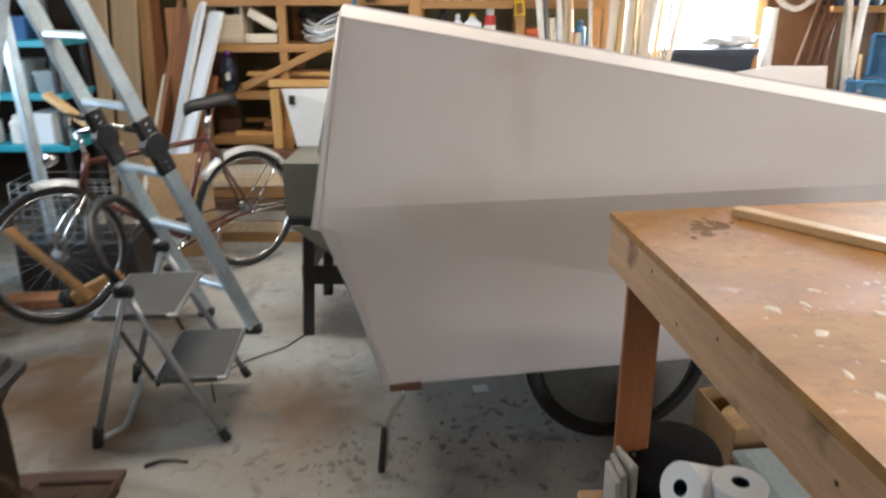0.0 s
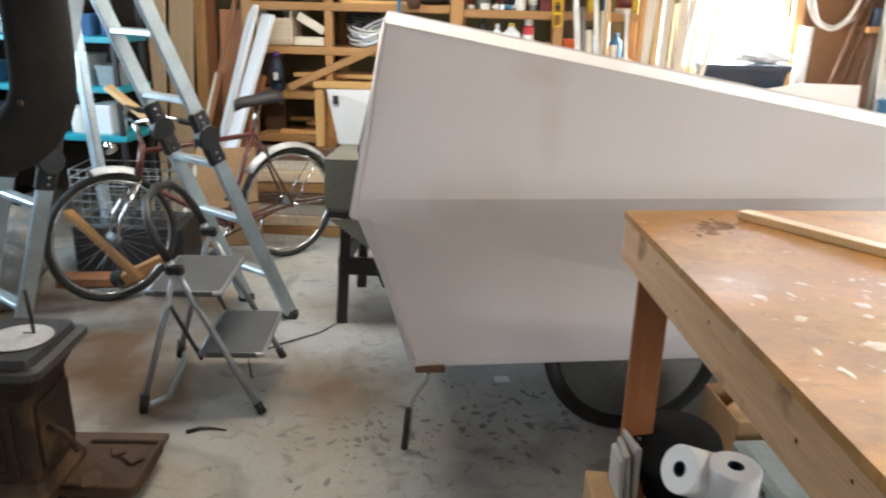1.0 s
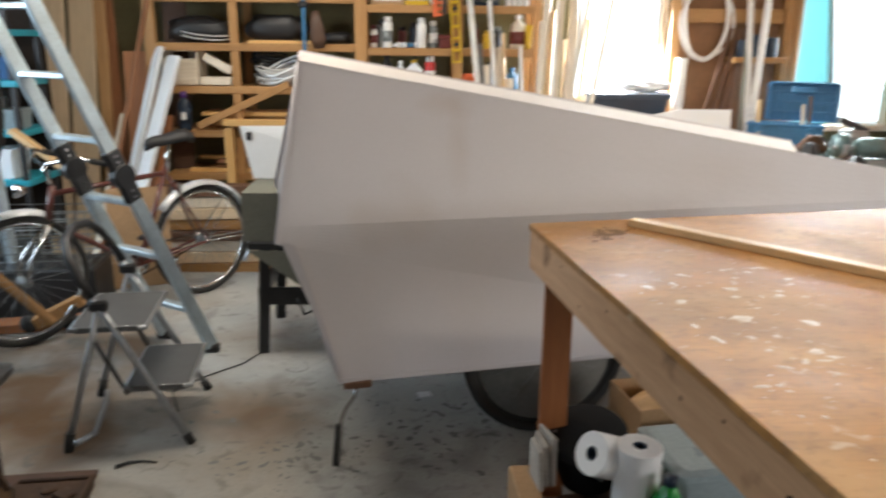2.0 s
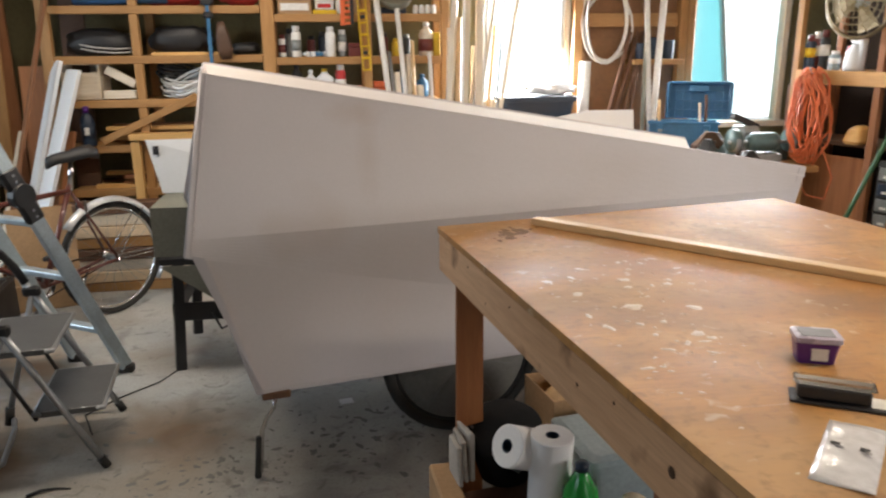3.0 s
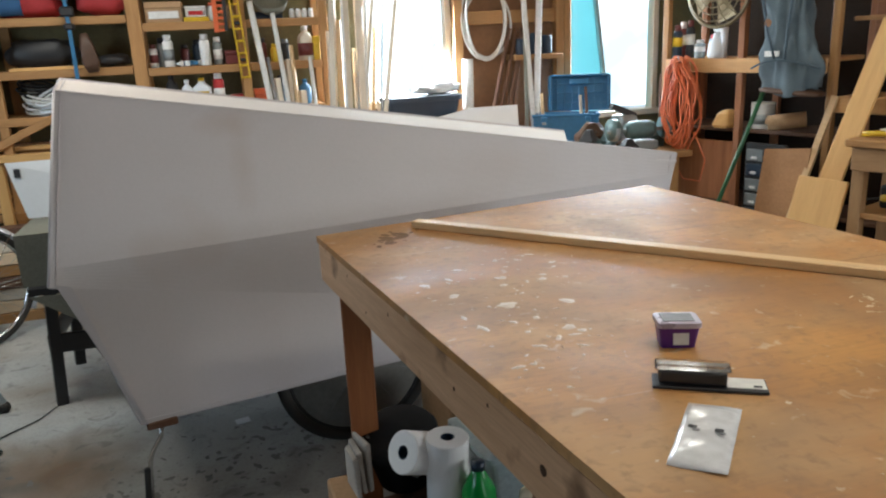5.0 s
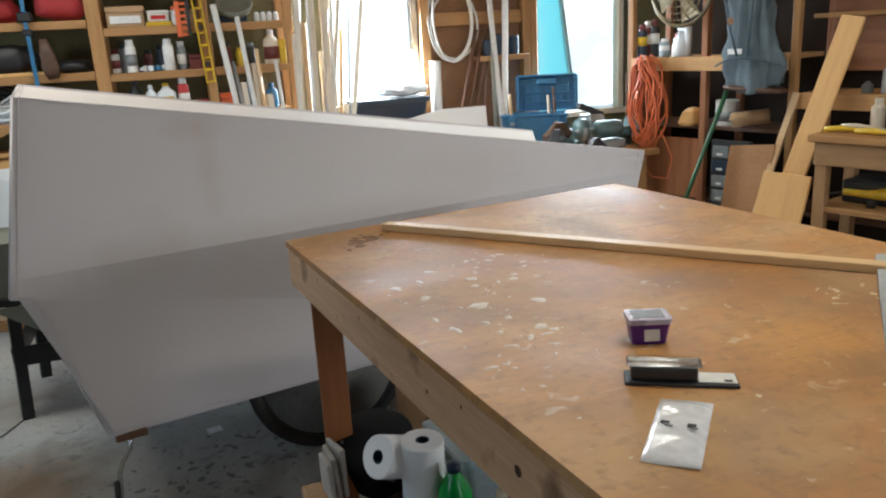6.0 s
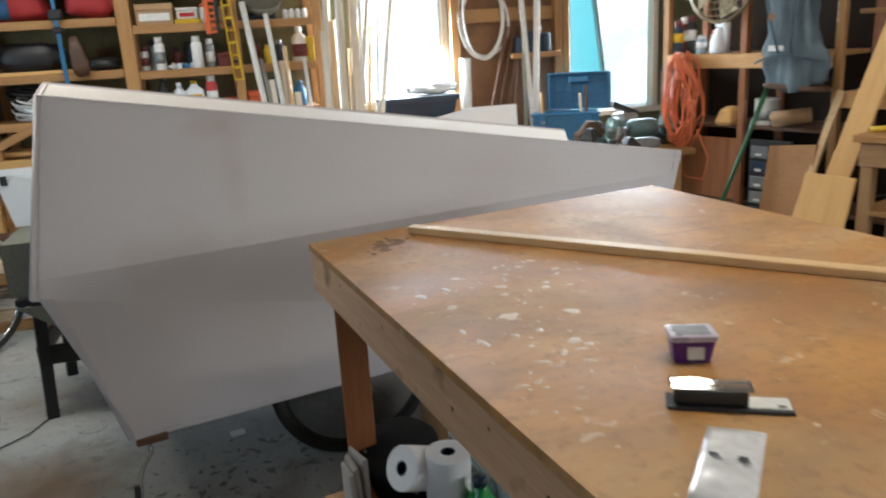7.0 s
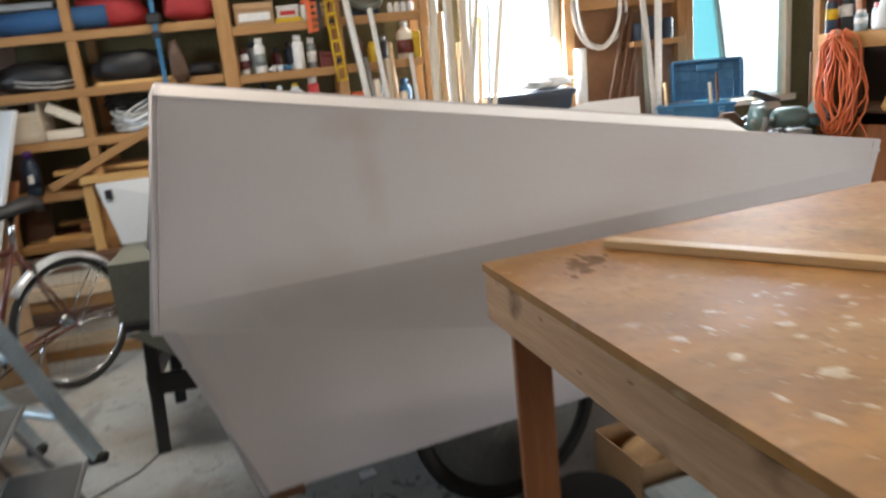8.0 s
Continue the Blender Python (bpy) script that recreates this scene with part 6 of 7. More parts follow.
for c, rx, rz, yy in (((2.19, 1.70), 0.175, 0.30, 5.375), ((2.21, 1.72), 0.16, 0.33, 5.36), ((2.23, 1.66), 0.19, 0.25, 5.385)):
    tube("loop", [(c[0] + rx * math.cos(a), yy + 0.008 * math.sin(3 * a), c[1] + rz * math.sin(a)) for a in (2 * math.pi * k / 40 for k in range(40))], 0.0095, "white_paint", hl, "", 8, True)
tube("hook", [(2.21, 5.45, 2.05), (2.21, 5.36, 2.04), (2.21, 5.34, 2.07)], 0.006, "grey_metal", hl, "", 6)
for x, z, h in ((2.48, 1.42, 0.12), (2.58, 1.42, 0.16), (2.70, 1.42, 0.14)):
    thing("dark_can", lathe_bm([(0.04, 0), (0.042, 0.01), (0.042, h - 0.01), (0.036, h), (0, h)], 16), "navy", "dark can on the small ledge", "can", "cans on the ledge", m=pose(x, 5.33, z + 0.001))

# blue tool case, lid open
tc_ = base("tool_case", (2.68, 4.98, 0.78), "open blue plastic tool case on the bench", "tool case")
CX = pose(2.69, 4.95, 0.781, 0, 0, -27)
for a, b, c, d in ((-0.24, 0.24, -0.15, -0.13), (-0.24, 0.24, 0.13, 0.15), (-0.24, -0.22, -0.13, 0.13), (0.22, 0.24, -0.13, 0.13)):
    part("case_wall", box_bm(b - a, d - c, 0.20, 0.006), "blue_case", tc_, "", CX @ pose((a + b) / 2, (c + d) / 2, 0.10))
part("case_floor", box_bm(0.44, 0.26, 0.012, 0), "blue_case", tc_, "", CX @ pose(0, 0, 0.008))
part("case_rim", box_bm(0.50, 0.022, 0.022, 0.005), "blue_case", tc_, "", CX @ pose(0, -0.155, 0.2))
for x in (-0.16, 0.16):
    latch = part("latch", box_bm(0.05, 0.018, 0.07, 0.006), "blue_case", tc_, "", CX @ pose(x, -0.166, 0.155))
    part("latch_plate", box_bm(0.03, 0.006, 0.02, 0.002), "grey_metal", latch, "", CX @ pose(x, -0.177, 0.145))
LX = CX @ pose(0.06, 0.16, 0.20, -8, 0, 0)
lidp = part("case_lid", box_bm(0.48, 0.02, 0.27, 0.008), "blue_case", tc_, "", LX @ pose(0.03, 0.03, 0.14))
for x in (-0.19, 0.25):
    part("lid_rim", box_bm(0.016, 0.06, 0.27, 0.004), "blue_case", lidp, "", LX @ pose(x, 0, 0.14))
part("lid_rim", box_bm(0.44, 0.06, 0.016, 0.004), "blue_case", lidp, "", LX @ pose(0.03, 0, 0.27))
for k in range(7):
    part("lid_rib", box_bm(0.008, 0.02, 0.24, 0.002), "blue_case", lidp, "", LX @ pose(-0.14 + 0.057 * k, 0.012, 0.135))
for z in (0.07, 0.14, 0.21):
    part("lid_rib", box_bm(0.42, 0.016, 0.008, 0.002), "blue_case", lidp, "", LX @ pose(0.03, 0.014, z))
part("lid_handle", box_bm(0.15, 0.03, 0.05, 0.008), "blue_case", lidp, "", LX @ pose(0.03, -0.005, 0.225))
for x, h, mtl in ((-0.17, 0.22, "yellow_strip"), (0.12, 0.20, "pale_stick"), (0.16, 0.26, "leather")):
    thing("chisel", tube_bm([CX @ Vector((x, 0.02, 0.016)), CX @ Vector((x - 0.02, 0.05, 0.13 + h))], [0.014, 0.011], 10), mtl, "wooden tool handle sticking out of the case", "tool", "tools in the case", smooth=True)

# bench grinder and metal clutter
gr = base("bench_grinder", (2.88, 4.25, 0.78), "grey-green bench grinder on the bench", "grinder")
tube("motor", [(2.8, 4.25, 0.91), (2.83, 4.245, 0.91), (2.97, 4.23, 0.91), (3, 4.225, 0.91)], [0.045, 0.062, 0.062, 0.045], "green_grey", gr, "", 20)
tube("shaft", [(2.67, 4.265, 0.91), (3.13, 4.21, 0.91)], 0.012, "grey_metal", gr)
for x in (2.715, 3.085):
    y = 4.26 - 0.13 * (x - 2.715)
    w = tube("stone", [(x - 0.016, y, 0.91), (x + 0.016, y, 0.91)], 0.066, "grey_sheet", gr, "grey grinding wheel", 24)
    tube("guard", [(x - 0.026, y + 0.01, 0.92), (x + 0.026, y + 0.01, 0.92)], 0.072, "green_grey", gr, "", 24)
solid("base_plate", 2.79, 3.01, 4.17, 4.30, 0.781, 0.84, "grey_metal", gr, "", 0.01)
rnd = random.Random(21)
for k in range(44):
    x, y = rnd.uniform(2.62, 3.06), rnd.uniform(4.08, 4.72)
    s = rnd.uniform(0.04, 0.11)
    mtl = rnd.choice(("grey_metal", "green_grey", "green_grey", "iron_top", "black_plastic", "green_grey", "black_plastic", "rust"))
    if abs(x - 2.90) < 0.27 and abs(y - 4.24) < 0.12:
        continue
    if k % 3 == 0:
        bm = tube_bm([(-s, 0, s * 0.4), (-s * 0.3, 0, s * 0.45), (s * 0.3, 0, s * 0.45), (s, 0, s * 0.5)], [s * 0.25, s * 0.4, s * 0.4, s * 0.2], 12)
        thing("machine_part", bm, mtl, "small metal machine part lying on the bench", "machine part", "clutter on the bench", m=pose(x, y, 0.782, 0, 0, rnd.uniform(0, 180)), smooth=True)
    else:
        bm = loft_bm([(s, s * 0.6, s * 0.15, 0), (s, s * 0.6, s * 0.15, s * 0.7), (s * 0.7, s * 0.4, s * 0.1, s * 1.0), (s * 0.3, s * 0.25, s * 0.1, s * 1.5)])
        thing("hand_tool", bm, mtl, "greasy metal workshop tool lying on the bench", "tool", "clutter on the bench", m=pose(x, y, 0.781, 0, 0, rnd.uniform(0, 180)))
vice = base("bench_vice", (2.96, 4.55, 0.78), "dark metal bench vice with a raised arm", "vice")
part("vice_body", loft_bm([(0.1, 0.07, 0.02, 0), (0.07, 0.06, 0.02, 0.1), (0.08, 0.07, 0.02, 0.16), (0.08, 0.05, 0.02, 0.2)]), "grey_metal", vice, "", pose(2.97, 4.58, 0.781, 0, 0, 20))
bar("arm", (2.86, 4.57, 1.05), (3.05, 4.58, 0.97), 0.06, 0.04, "black_plastic", vice)

# ---- right-hand shelf unit, set at an angle ----
RU = Vector((0.335, -0.942, 0))
RN = Vector((0.942, 0.335, 0))
RO = Vector((3.13, 4.30, 0))
RROT = math.degrees(math.atan2(RU.y, RU.x))


def rp(u, d, z):
    """u along the shelf front, d behind it, z up."""
    return RO + RU * u + RN * d + Vector((0, 0, z))


def rbox(name, u0, u1, d0, d1, z0, z1, mtl, parent=None, label="", bevel=0.004):
    m = Matrix.Translation(rp((u0 + u1) / 2, (d0 + d1) / 2, (z0 + z1) / 2)) @ pose(0, 0, 0, 0, 0, RROT)
    return part(name, box_bm(u1 - u0, d1 - d0, z1 - z0, bevel), mtl, parent, label, m)


unit = base("timber_shelving", tuple(rp(0.9, 0.25, 0)), "dark timber shelving with a deep front edge", "shelving")
for u in (-0.02, 0.555, 1.135, 1.80):
    # front post near the vest: stud timber, its shade put in by the cedar colour
    rbox("post", u - 0.022, u + 0.022, 0.0, 0.045, 0.0, 2.4, "cedar" if 0.5 < u < 0.6 else "stud", unit)
    rbox("post", u - 0.022, u + 0.022, 0.42, 0.46, 0.0, 2.4, "cedar", unit)
for z, u0, u1 in ((1.365, 0.003, 1.112), (1.15, 1.158, 1.777), (0.93, 0.003, 1.112), (0.45, 0.003, 1.777), (1.95, 0.003, 1.777)):
    rbox("shelf_board", u0, u1, 0.05, 0.41, z - 0.025, z, "brown_ply" if z < 1.0 else "pine", unit)
    if z > 1.0:
        rbox("edge_board", u0, u1, -0.02, 0.0, z - 0.085, z + 0.003, "pine", unit, "deep pine edge board")
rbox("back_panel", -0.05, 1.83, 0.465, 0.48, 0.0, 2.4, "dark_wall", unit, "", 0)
rbox("side_panel", -0.06, -0.044, 0.0, 0.46, 0.0, 1.27, "brown_ply", unit, "brown plywood side")
rbox("brown_panel", 0.003, 0.53, 0.05, 0.065, 0.0, 0.84, "cedar", unit, "reddish-brown plywood panel")
rbox("upper_back", 1.158, 1.777, 0.40, 0.415, 1.25, 1.75, "cedar", unit, "reddish board back")
rbox("shelf_board", 1.158, 1.777, 0.15, 0.395, 1.56, 1.585, "stud", unit)


def rcan(u, d, z, r, h, body, cap, label):
    p = rp(u, d, z)
    c = base("spray_can", tuple(p), label, "can", "cans on the right shelving")
    turned("can_body", [(r * 0.96, 0), (r, 0.006), (r, h * 0.74), (r * 0.6, h * 0.84)], body, p + Vector((0, 0, 0.001)), c, "", 16)
    turned("label_band", [(r + 0.0006, h * 0.35), (r + 0.0006, h * 0.62)], "yellow" if body == "navy" else "white_paint", p + Vector((0, 0, 0.001)), c, "", 16)
    turned("cap", [(r * 0.72, h * 0.80), (r * 0.70, h * 0.98), (0, h)], cap, p + Vector((0, 0, 0.001)), c, "", 16)


rcan(-0.005 + 0.04, 0.06, 1.365, 0.032, 0.22, "navy", "dark_red", "blue and yellow spray can with a red cap")
rcan(0.02, 0.14, 1.365, 0.03, 0.24, "dark_red", "white_paint", "dark spray can with a white cap")
rcan(0.085, 0.13, 1.365, 0.03, 0.25, "black_plastic", "dark_red", "black spray can with a red cap")
rcan(0.20, 0.08, 1.365, 0.035, 0.12, "clear_bin", "white_paint", "grey-blue can with a white lid")
rcan(0.26, 0.15, 1.365, 0.035, 0.15, "grey_metal", "red", "grey can with a red cap")
ws2 = base("white_spray_gun", tuple(rp(0.40, 0.12, 1.365)), "white plastic spray gun on the shelf", "spray gun")
p = rp(0.335, 0.07, 1.366)
turned("cup", [(0.05, 0), (0.06, 0.02), (0.055, 0.08), (0.03, 0.12), (0.02, 0.16)], "white_plastic", p, ws2, "", 18)
tube("gun_body", [p + RU * 0.05 + Vector((0, 0, 0.002)), p + RU * 0.055 + Vector((0, 0, 0.12)), p + RU * 0.05 + Vector((0, 0, 0.19))], [0.022, 0.02, 0.026], "white_plastic", ws2, "", 12)
tube("nozzle", [p + RU * 0.05 + Vector((0, 0, 0.17)), p + RU * -0.02 + Vector((0, 0, 0.18))], 0.014, "white_plastic", ws2, "", 10)
fan = base("metal_fan", tuple(rp(0.56, 0.2, 1.50)), "round metal wire-guarded fan", "fan")
fc = rp(0.42, -0.06, 1.775)
for r in (0.06, 0.10, 0.14, 0.18, 0.215):
    tube("guard_ring", arc(fc - RN * (0.05 if r < 0.2 else 0.0), r, 0, 360, 32, RU, (0, 0, 1))[:-1], 0.004 if r < 0.2 else 0.012, "brass", fan, "", 6, True)
for k in range(16):
    a = radians(22.5 * k)
    d = RU * math.cos(a) + Vector((0, 0, math.sin(a)))
    tube("guard_wire", [fc - RN * 0.055 + d * 0.03, fc - RN * 0.05 + d * 0.15, fc + d * 0.213], 0.0025, "brass", fan, "", 5)
for k in range(4):
    a = radians(90 * k + 20)
    d, e = RU * math.cos(a) + Vector((0, 0, math.sin(a))), RU * -math.sin(a) + Vector((0, 0, math.cos(a)))
    part("blade", sheet_bm([fc + d * 0.03 - e * 0.02, fc + d * 0.18 - e * 0.08 + RN * 0.03, fc + d * 0.18 + e * 0.08, fc + d * 0.03 + e * 0.02 + RN * 0.01], 0.003), "brass", fan)
tube("fan_motor", [fc + RN * 0.005, fc + RN * 0.05], [0.05, 0.04], "grey_metal", fan, "", 16)
tube("bracket", [fc + RN * 0.03, rp(0.50, 0.0, 1.80), rp(0.555, -0.004, 1.80)], 0.014, "grey_metal", fan, "", 8)

# orange extension lead
cord = base("extension_cord", tuple(rp(0.22, -0.08, 0.75)), "looped orange extension cord hanging from the shelf", "cord")
rnd = random.Random(31)
for k in range(17):
    c = rp(0.19 + rnd.uniform(-0.035, 0.035), -0.09 + rnd.uniform(-0.05, 0.045), 0)
    w, zb = rnd.uniform(0.06, 0.135), rnd.uniform(0.75, 0.86)
    zt = rnd.uniform(1.35, 1.39)
    tw = rnd.uniform(-0.5, 0.5)
    pts = []
    for j in range(26):
        a = 2 * math.pi * j / 26
        z = (zt + zb) / 2 + (zt - zb) / 2 * math.sin(a)
        spread = w * (0.75 + 0.35 * (zt - z) / (zt - zb))
        pts.append(c + RU * (spread * math.cos(a + 0.15 * math.sin(2 * a)) + 0.022 * tw * math.sin(3 * a + k) + 0.016 * math.sin(5 * a + 2 * k)) + RN * (0.03 * tw * math.sin(a)) + Vector((0, 0, z)))
    tube("loop", pts, 0.0058, "orange_cord", cord, "", 6, True)
tube("loose_end", [rp(0.30, -0.08, 0.9), rp(0.38, -0.06, 0.72), rp(0.36, -0.08, 0.58), rp(0.22, -0.07, 0.58), rp(0.14, -0.08, 0.7), rp(0.13, -0.08, 0.85)], 0.0055, "orange_cord", cord, "", 6)
tube("hanger", [rp(0.19, -0.021, 1.36), rp(0.19, -0.12, 1.355), rp(0.19, -0.13, 1.39)], 0.006, "grey_metal", cord, "", 6)

# denim-blue vest hung in a bundle
vest = base("hanging_vest", tuple(rp(1.0, -0.13, 1.2)), "faded blue-grey denim vest hanging from a hook", "vest")
bm = bmesh.new()
bmesh.ops.create_grid(bm, x_segments=56, y_segments=60, size=0.5)
for v in bm.verts:
    s, h = v.co.x * 2, v.co.y + 0.5
    half = 0.104 + 0.050 * (1 - h) + 0.014 * math.sin(9 * h)
    a = s * math.pi * 0.93
    fold = 1 + 0.15 * math.sin(5 * a + 5 * h) + 0.11 * math.sin(11 * a - 7 * h) + 0.07 * math.sin(21 * h + 3 * a) + 0.10 * noise.noise(Vector((a * 1.6, h * 7, 3)))
    p = rp(0.885 + 0.08 * (1 - h) + half * math.sin(a) * fold, -0.10 - 0.085 * math.cos(a) * fold, 1.185 + 0.68 * h - 0.03 * math.cos(2 * a) * (1 - h))
    v.co = p
r = bmesh.ops.extrude_face_region(bm, geom=bm.faces[:])
bmesh.ops.recalc_face_normals(bm, faces=bm.faces)
bmesh.ops.translate(bm, vec=RN * 0.004, verts=[g for g in r["geom"] if isinstance(g, bmesh.types.BMVert)])
part("cloth", bm, "denim", vest, "", None, True)
part("badge", lathe_bm([(0.0, 0.0), (0.022, 0.0), (0.022, 0.003), (0.0, 0.004)], 14), "warm_ply", vest, "small tan badge", Matrix.Translation(rp(0.86, -0.215, 1.57)) @ pose(0, 0, 0, 0, 0, RROT) @ pose(0, 0, 0, 90, 0, 0))
part("patch", box_bm(0.09, 0.004, 0.03, 0.001), "white_paint", vest, "small pale patch", Matrix.Translation(rp(0.89, -0.205, 1.40)) @ pose(0, 0, 0, 0, 0, RROT))
bm = loft_bm([(0.12, 0.06, 0.05, 0.012), (0.185, 0.095, 0.085, 0.018), (0.188, 0.098, 0.085, 0.032), (0.16, 0.08, 0.07, 0.045)])
part("lining", bm, "leather", vest, "brown lower edge", Matrix.Translation(rp(0.965, -0.10, 1.155)) @ pose(0, 0, 0, 0, 4, RROT), True)
for u0, u1 in ((0.80, 0.86), (0.98, 0.92)):
    tube("strap", [rp(u0, -0.165, 1.86), rp(u0 + 0.01, -0.205, 1.70), rp((u0 + u1) / 2 + 0.03, -0.215, 1.52), rp(u1 + 0.06, -0.222, 1.36)], 0.007, "dark_denim", vest, "darker sewn strap", 8)
tube("hem", [rp(0.735 + 0.01 * k, -0.155 - 0.085 * math.sin(math.pi * k / 42), 1.315 + 0.05 * math.sin(math.pi * k / 42)) for k in range(0, 43, 3)], 0.006, "dark_denim", vest, "thick seam", 8)
tube("hook", [rp(0.95, 0.0, 1.90), rp(0.95, -0.1, 1.89), rp(0.95, -0.1, 1.85)], 0.006, "grey_metal", vest, "", 6)

# lower things at the right shelving
pc2 = base("paint_can", tuple(rp(0.66, 0.1, 0.93)), "white paint can on the lower shelf", "paint can")
turned("can_body", [(0.07, 0), (0.072, 0.008), (0.072, 0.15), (0.074, 0.158), (0.066, 0.16), (0, 0.158)], "white_paint", rp(0.66, 0.12, 0.931), pc2)
turned("label_band", [(0.0727, 0.03), (0.0727, 0.09)], "grey_metal", rp(0.66, 0.12, 0.931), pc2, "printed label")
thing("cardboard_tube", tube_bm([rp(0.80, -0.05, 0.985), rp(0.80, -0.05, 0.986), rp(0.98, 0.06, 1.01)], [0.020, 0.046, 0.046], 18), "cardboard", "short cardboard tube lying on the shelf", "tube", smooth=True)
thing("tan_rag", loft_bm([(0.09, 0.05, 0.03, 0), (0.1, 0.06, 0.03, 0.02), (0.07, 0.04, 0.02, 0.09), (0.03, 0.02, 0.01, 0.11)]), "pale_ply", "crumpled tan rag on the shelf", "rag", m=Matrix.Translation(rp(0.45, 0.06, 0.931)) @ pose(0, 0, 0, 0, 0, 20))
org = base("drawer_organizer", tuple(rp(0.80, -0.06, 0.46)), "black small-parts drawer organizer", "drawer organizer")
rbox("cabinet", 0.67, 0.93, -0.06, -0.022, 0.0, 0.86, "black_plastic", org)
for k in range(8):
    for j in range(2):
        d = rbox("drawer", 0.685 + 0.12 * j, 0.795 + 0.12 * j, -0.072, -0.0605, 0.10 + 0.093 * k, 0.175 + 0.093 * k, "grey_metal" if (k + j) % 3 else "navy", org, "small grey drawer")
        rbox("drawer_pull", 0.72 + 0.12 * j, 0.76 + 0.12 * j, -0.08, -0.0722, 0.115 + 0.093 * k, 0.13 + 0.093 * k, "white_paint", d, "", 0.002)
thing("brown_carton_sheet", sheet_bm([rp(0.80, -0.22, 0.005), rp(1.10, -0.24, 0.005), rp(1.12, -0.12, 0.87), rp(0.83, -0.11, 0.84)], -0.012), "tan_board", "brown cardboard sheet leaning on the organizer", "cardboard")
thing("green_pole", tube_bm([rp(0.50, -0.36, 0.004), rp(0.80, -0.11, 1.19)], 0.0135, 12), "dark_green", "dark green painted pole leaning on the shelving", "pole", smooth=True)
thing("green_pole_tip", tube_bm([rp(0.803, -0.108, 1.20), rp(0.815, -0.10, 1.25)], 0.017, 12), "white_paint", "white threaded tip on the green pole", "pole tip", smooth=True)
for a, b, w, mtl, lab in ((rp(0.99, -0.30, 0.01), rp(1.185, -0.03, 1.16), 0.040, "yellow_strip", "thin yellowish board leaning on the shelving"),
                          (rp(1.20, -0.48, 0.01), rp(1.47, -0.045, 1.56), 0.125, "pale_ply", "long pale plank leaning on the shelving"),):
    d = (b - a).normalized()
    xax = RU - d * RU.dot(d)
    xax.normalize()
    mm = Matrix((xax, d.cross(xax) * -1, d)).transposed().to_4x4()
    mm.translation = (a + b) / 2
    thing("leaning_plank", box_bm(w, 0.02, (b - a).length, 0.003), mtl, lab, "plank", m=mm)
for u, w in ((1.315, 0.27),):
    a, b = rp(u, -0.62, 0.01), rp(u + 0.02, -0.36, 0.755)
    d = (b - a).normalized()
    xax = (RU - d * RU.dot(d)).normalized()
    mm = Matrix((xax, d.cross(xax) * -1, d)).transposed().to_4x4()
    mm.translation = (a + b) / 2
    thing("plywood_piece", box_bm(w, 0.02, (b - a).length, 0.003), "pale_ply", "pale plywood piece leaning by the bench", "plywood", m=mm)

# small bench at the right with tools
sbn = base("side_bench", tuple(rp(1.75, -0.1, 0)), "worn brown wooden side bench with a shelf", "bench")
rbox("benchtop", 1.47, 2.3, -0.45, -0.03, 0.95, 0.985, "stud", sbn)
rbox("apron", 1.50, 2.27, -0.43, -0.41, 0.83, 0.949, "side_wood", sbn)
for u in (1.53, 2.25):
    for d in (-0.40, -0.07):
        rbox("leg", u - 0.03, u + 0.03, d - 0.03 + 0.021, d + 0.03 + 0.021, 0.0, 0.949, "side_wood", sbn)
rbox("lower_shelf", 1.50, 2.27, -0.40, -0.04, 0.58, 0.61, "stud", sbn)
for u, d, n, mtl, rz, lab in ((1.60, -0.30, 0.22, "yellow", 12, "yellow-handled tool lying on the side bench"), (1.78, -0.34, 0.26, "yellow", -8, "yellow-handled tool lying on the side bench"),
                        (1.62, -0.18, 0.2, "pale_stick", 5, "wooden-handled tool lying on the side bench"), (1.9, -0.25, 0.3, "grey_metal", 30, "long metal tool lying on the side bench")):
    q = rp(u, d, 1.002)
    thing("bench_tool", tube_bm([(-n / 2, 0, 0), (-n / 6, 0, 0.004), (n / 5, 0, 0), (n / 2, 0, -0.008)], [0.014, 0.016, 0.009, 0.006], 10), mtl, lab, "tool", "tools on the side bench", m=Matrix.Translation(q) @ pose(0, 0, 0, 0, 0, RROT + rz), smooth=True)
thing("yellow_pliers", tube_bm([(0.06, 0.03, 0), (0, 0.012, 0), (-0.05, -0.012, 0)], 0.012, 8), "yellow", "yellow pliers lying on the side bench", "pliers", m=Matrix.Translation(rp(1.88, -0.38, 0.998)) @ pose(0, 0, 0, 0, 0, RROT), smooth=True)
for u, d, r, h, mtl in ((1.66, -0.1, 0.035, 0.16, "pale_stick"), (1.84, -0.1, 0.045, 0.16, "clear_bin"), (1.95, -0.12, 0.05, 0.18, "white_plastic")):
    thing("plastic_jar", lathe_bm([(r, 0), (r, h * 0.7), (r * 0.6, h * 0.8), (r * 0.6, h), (0, h)], 16), mtl, "white plastic jar on the side bench", "jar", "jars on the side bench", m=Matrix.Translation(rp(u, d, 0.986)))
for u, r, h, mtl in ((1.50, 0.03, 0.06, "grey_metal"), (1.62, 0.045, 0.17, "white_plastic"), (1.72, 0.04, 0.14, "brass"), (1.30, 0.04, 0.1, "black_plastic")):
    thing("shelf_jar", lathe_bm([(r, 0), (r, h * 0.7), (r * 0.5, h * 0.82), (r * 0.5, h), (0, h)], 16), mtl, "small jar on the timber shelf", "jar", "jars on the right shelving", m=Matrix.Translation(rp(u, 0.12, 1.151)))
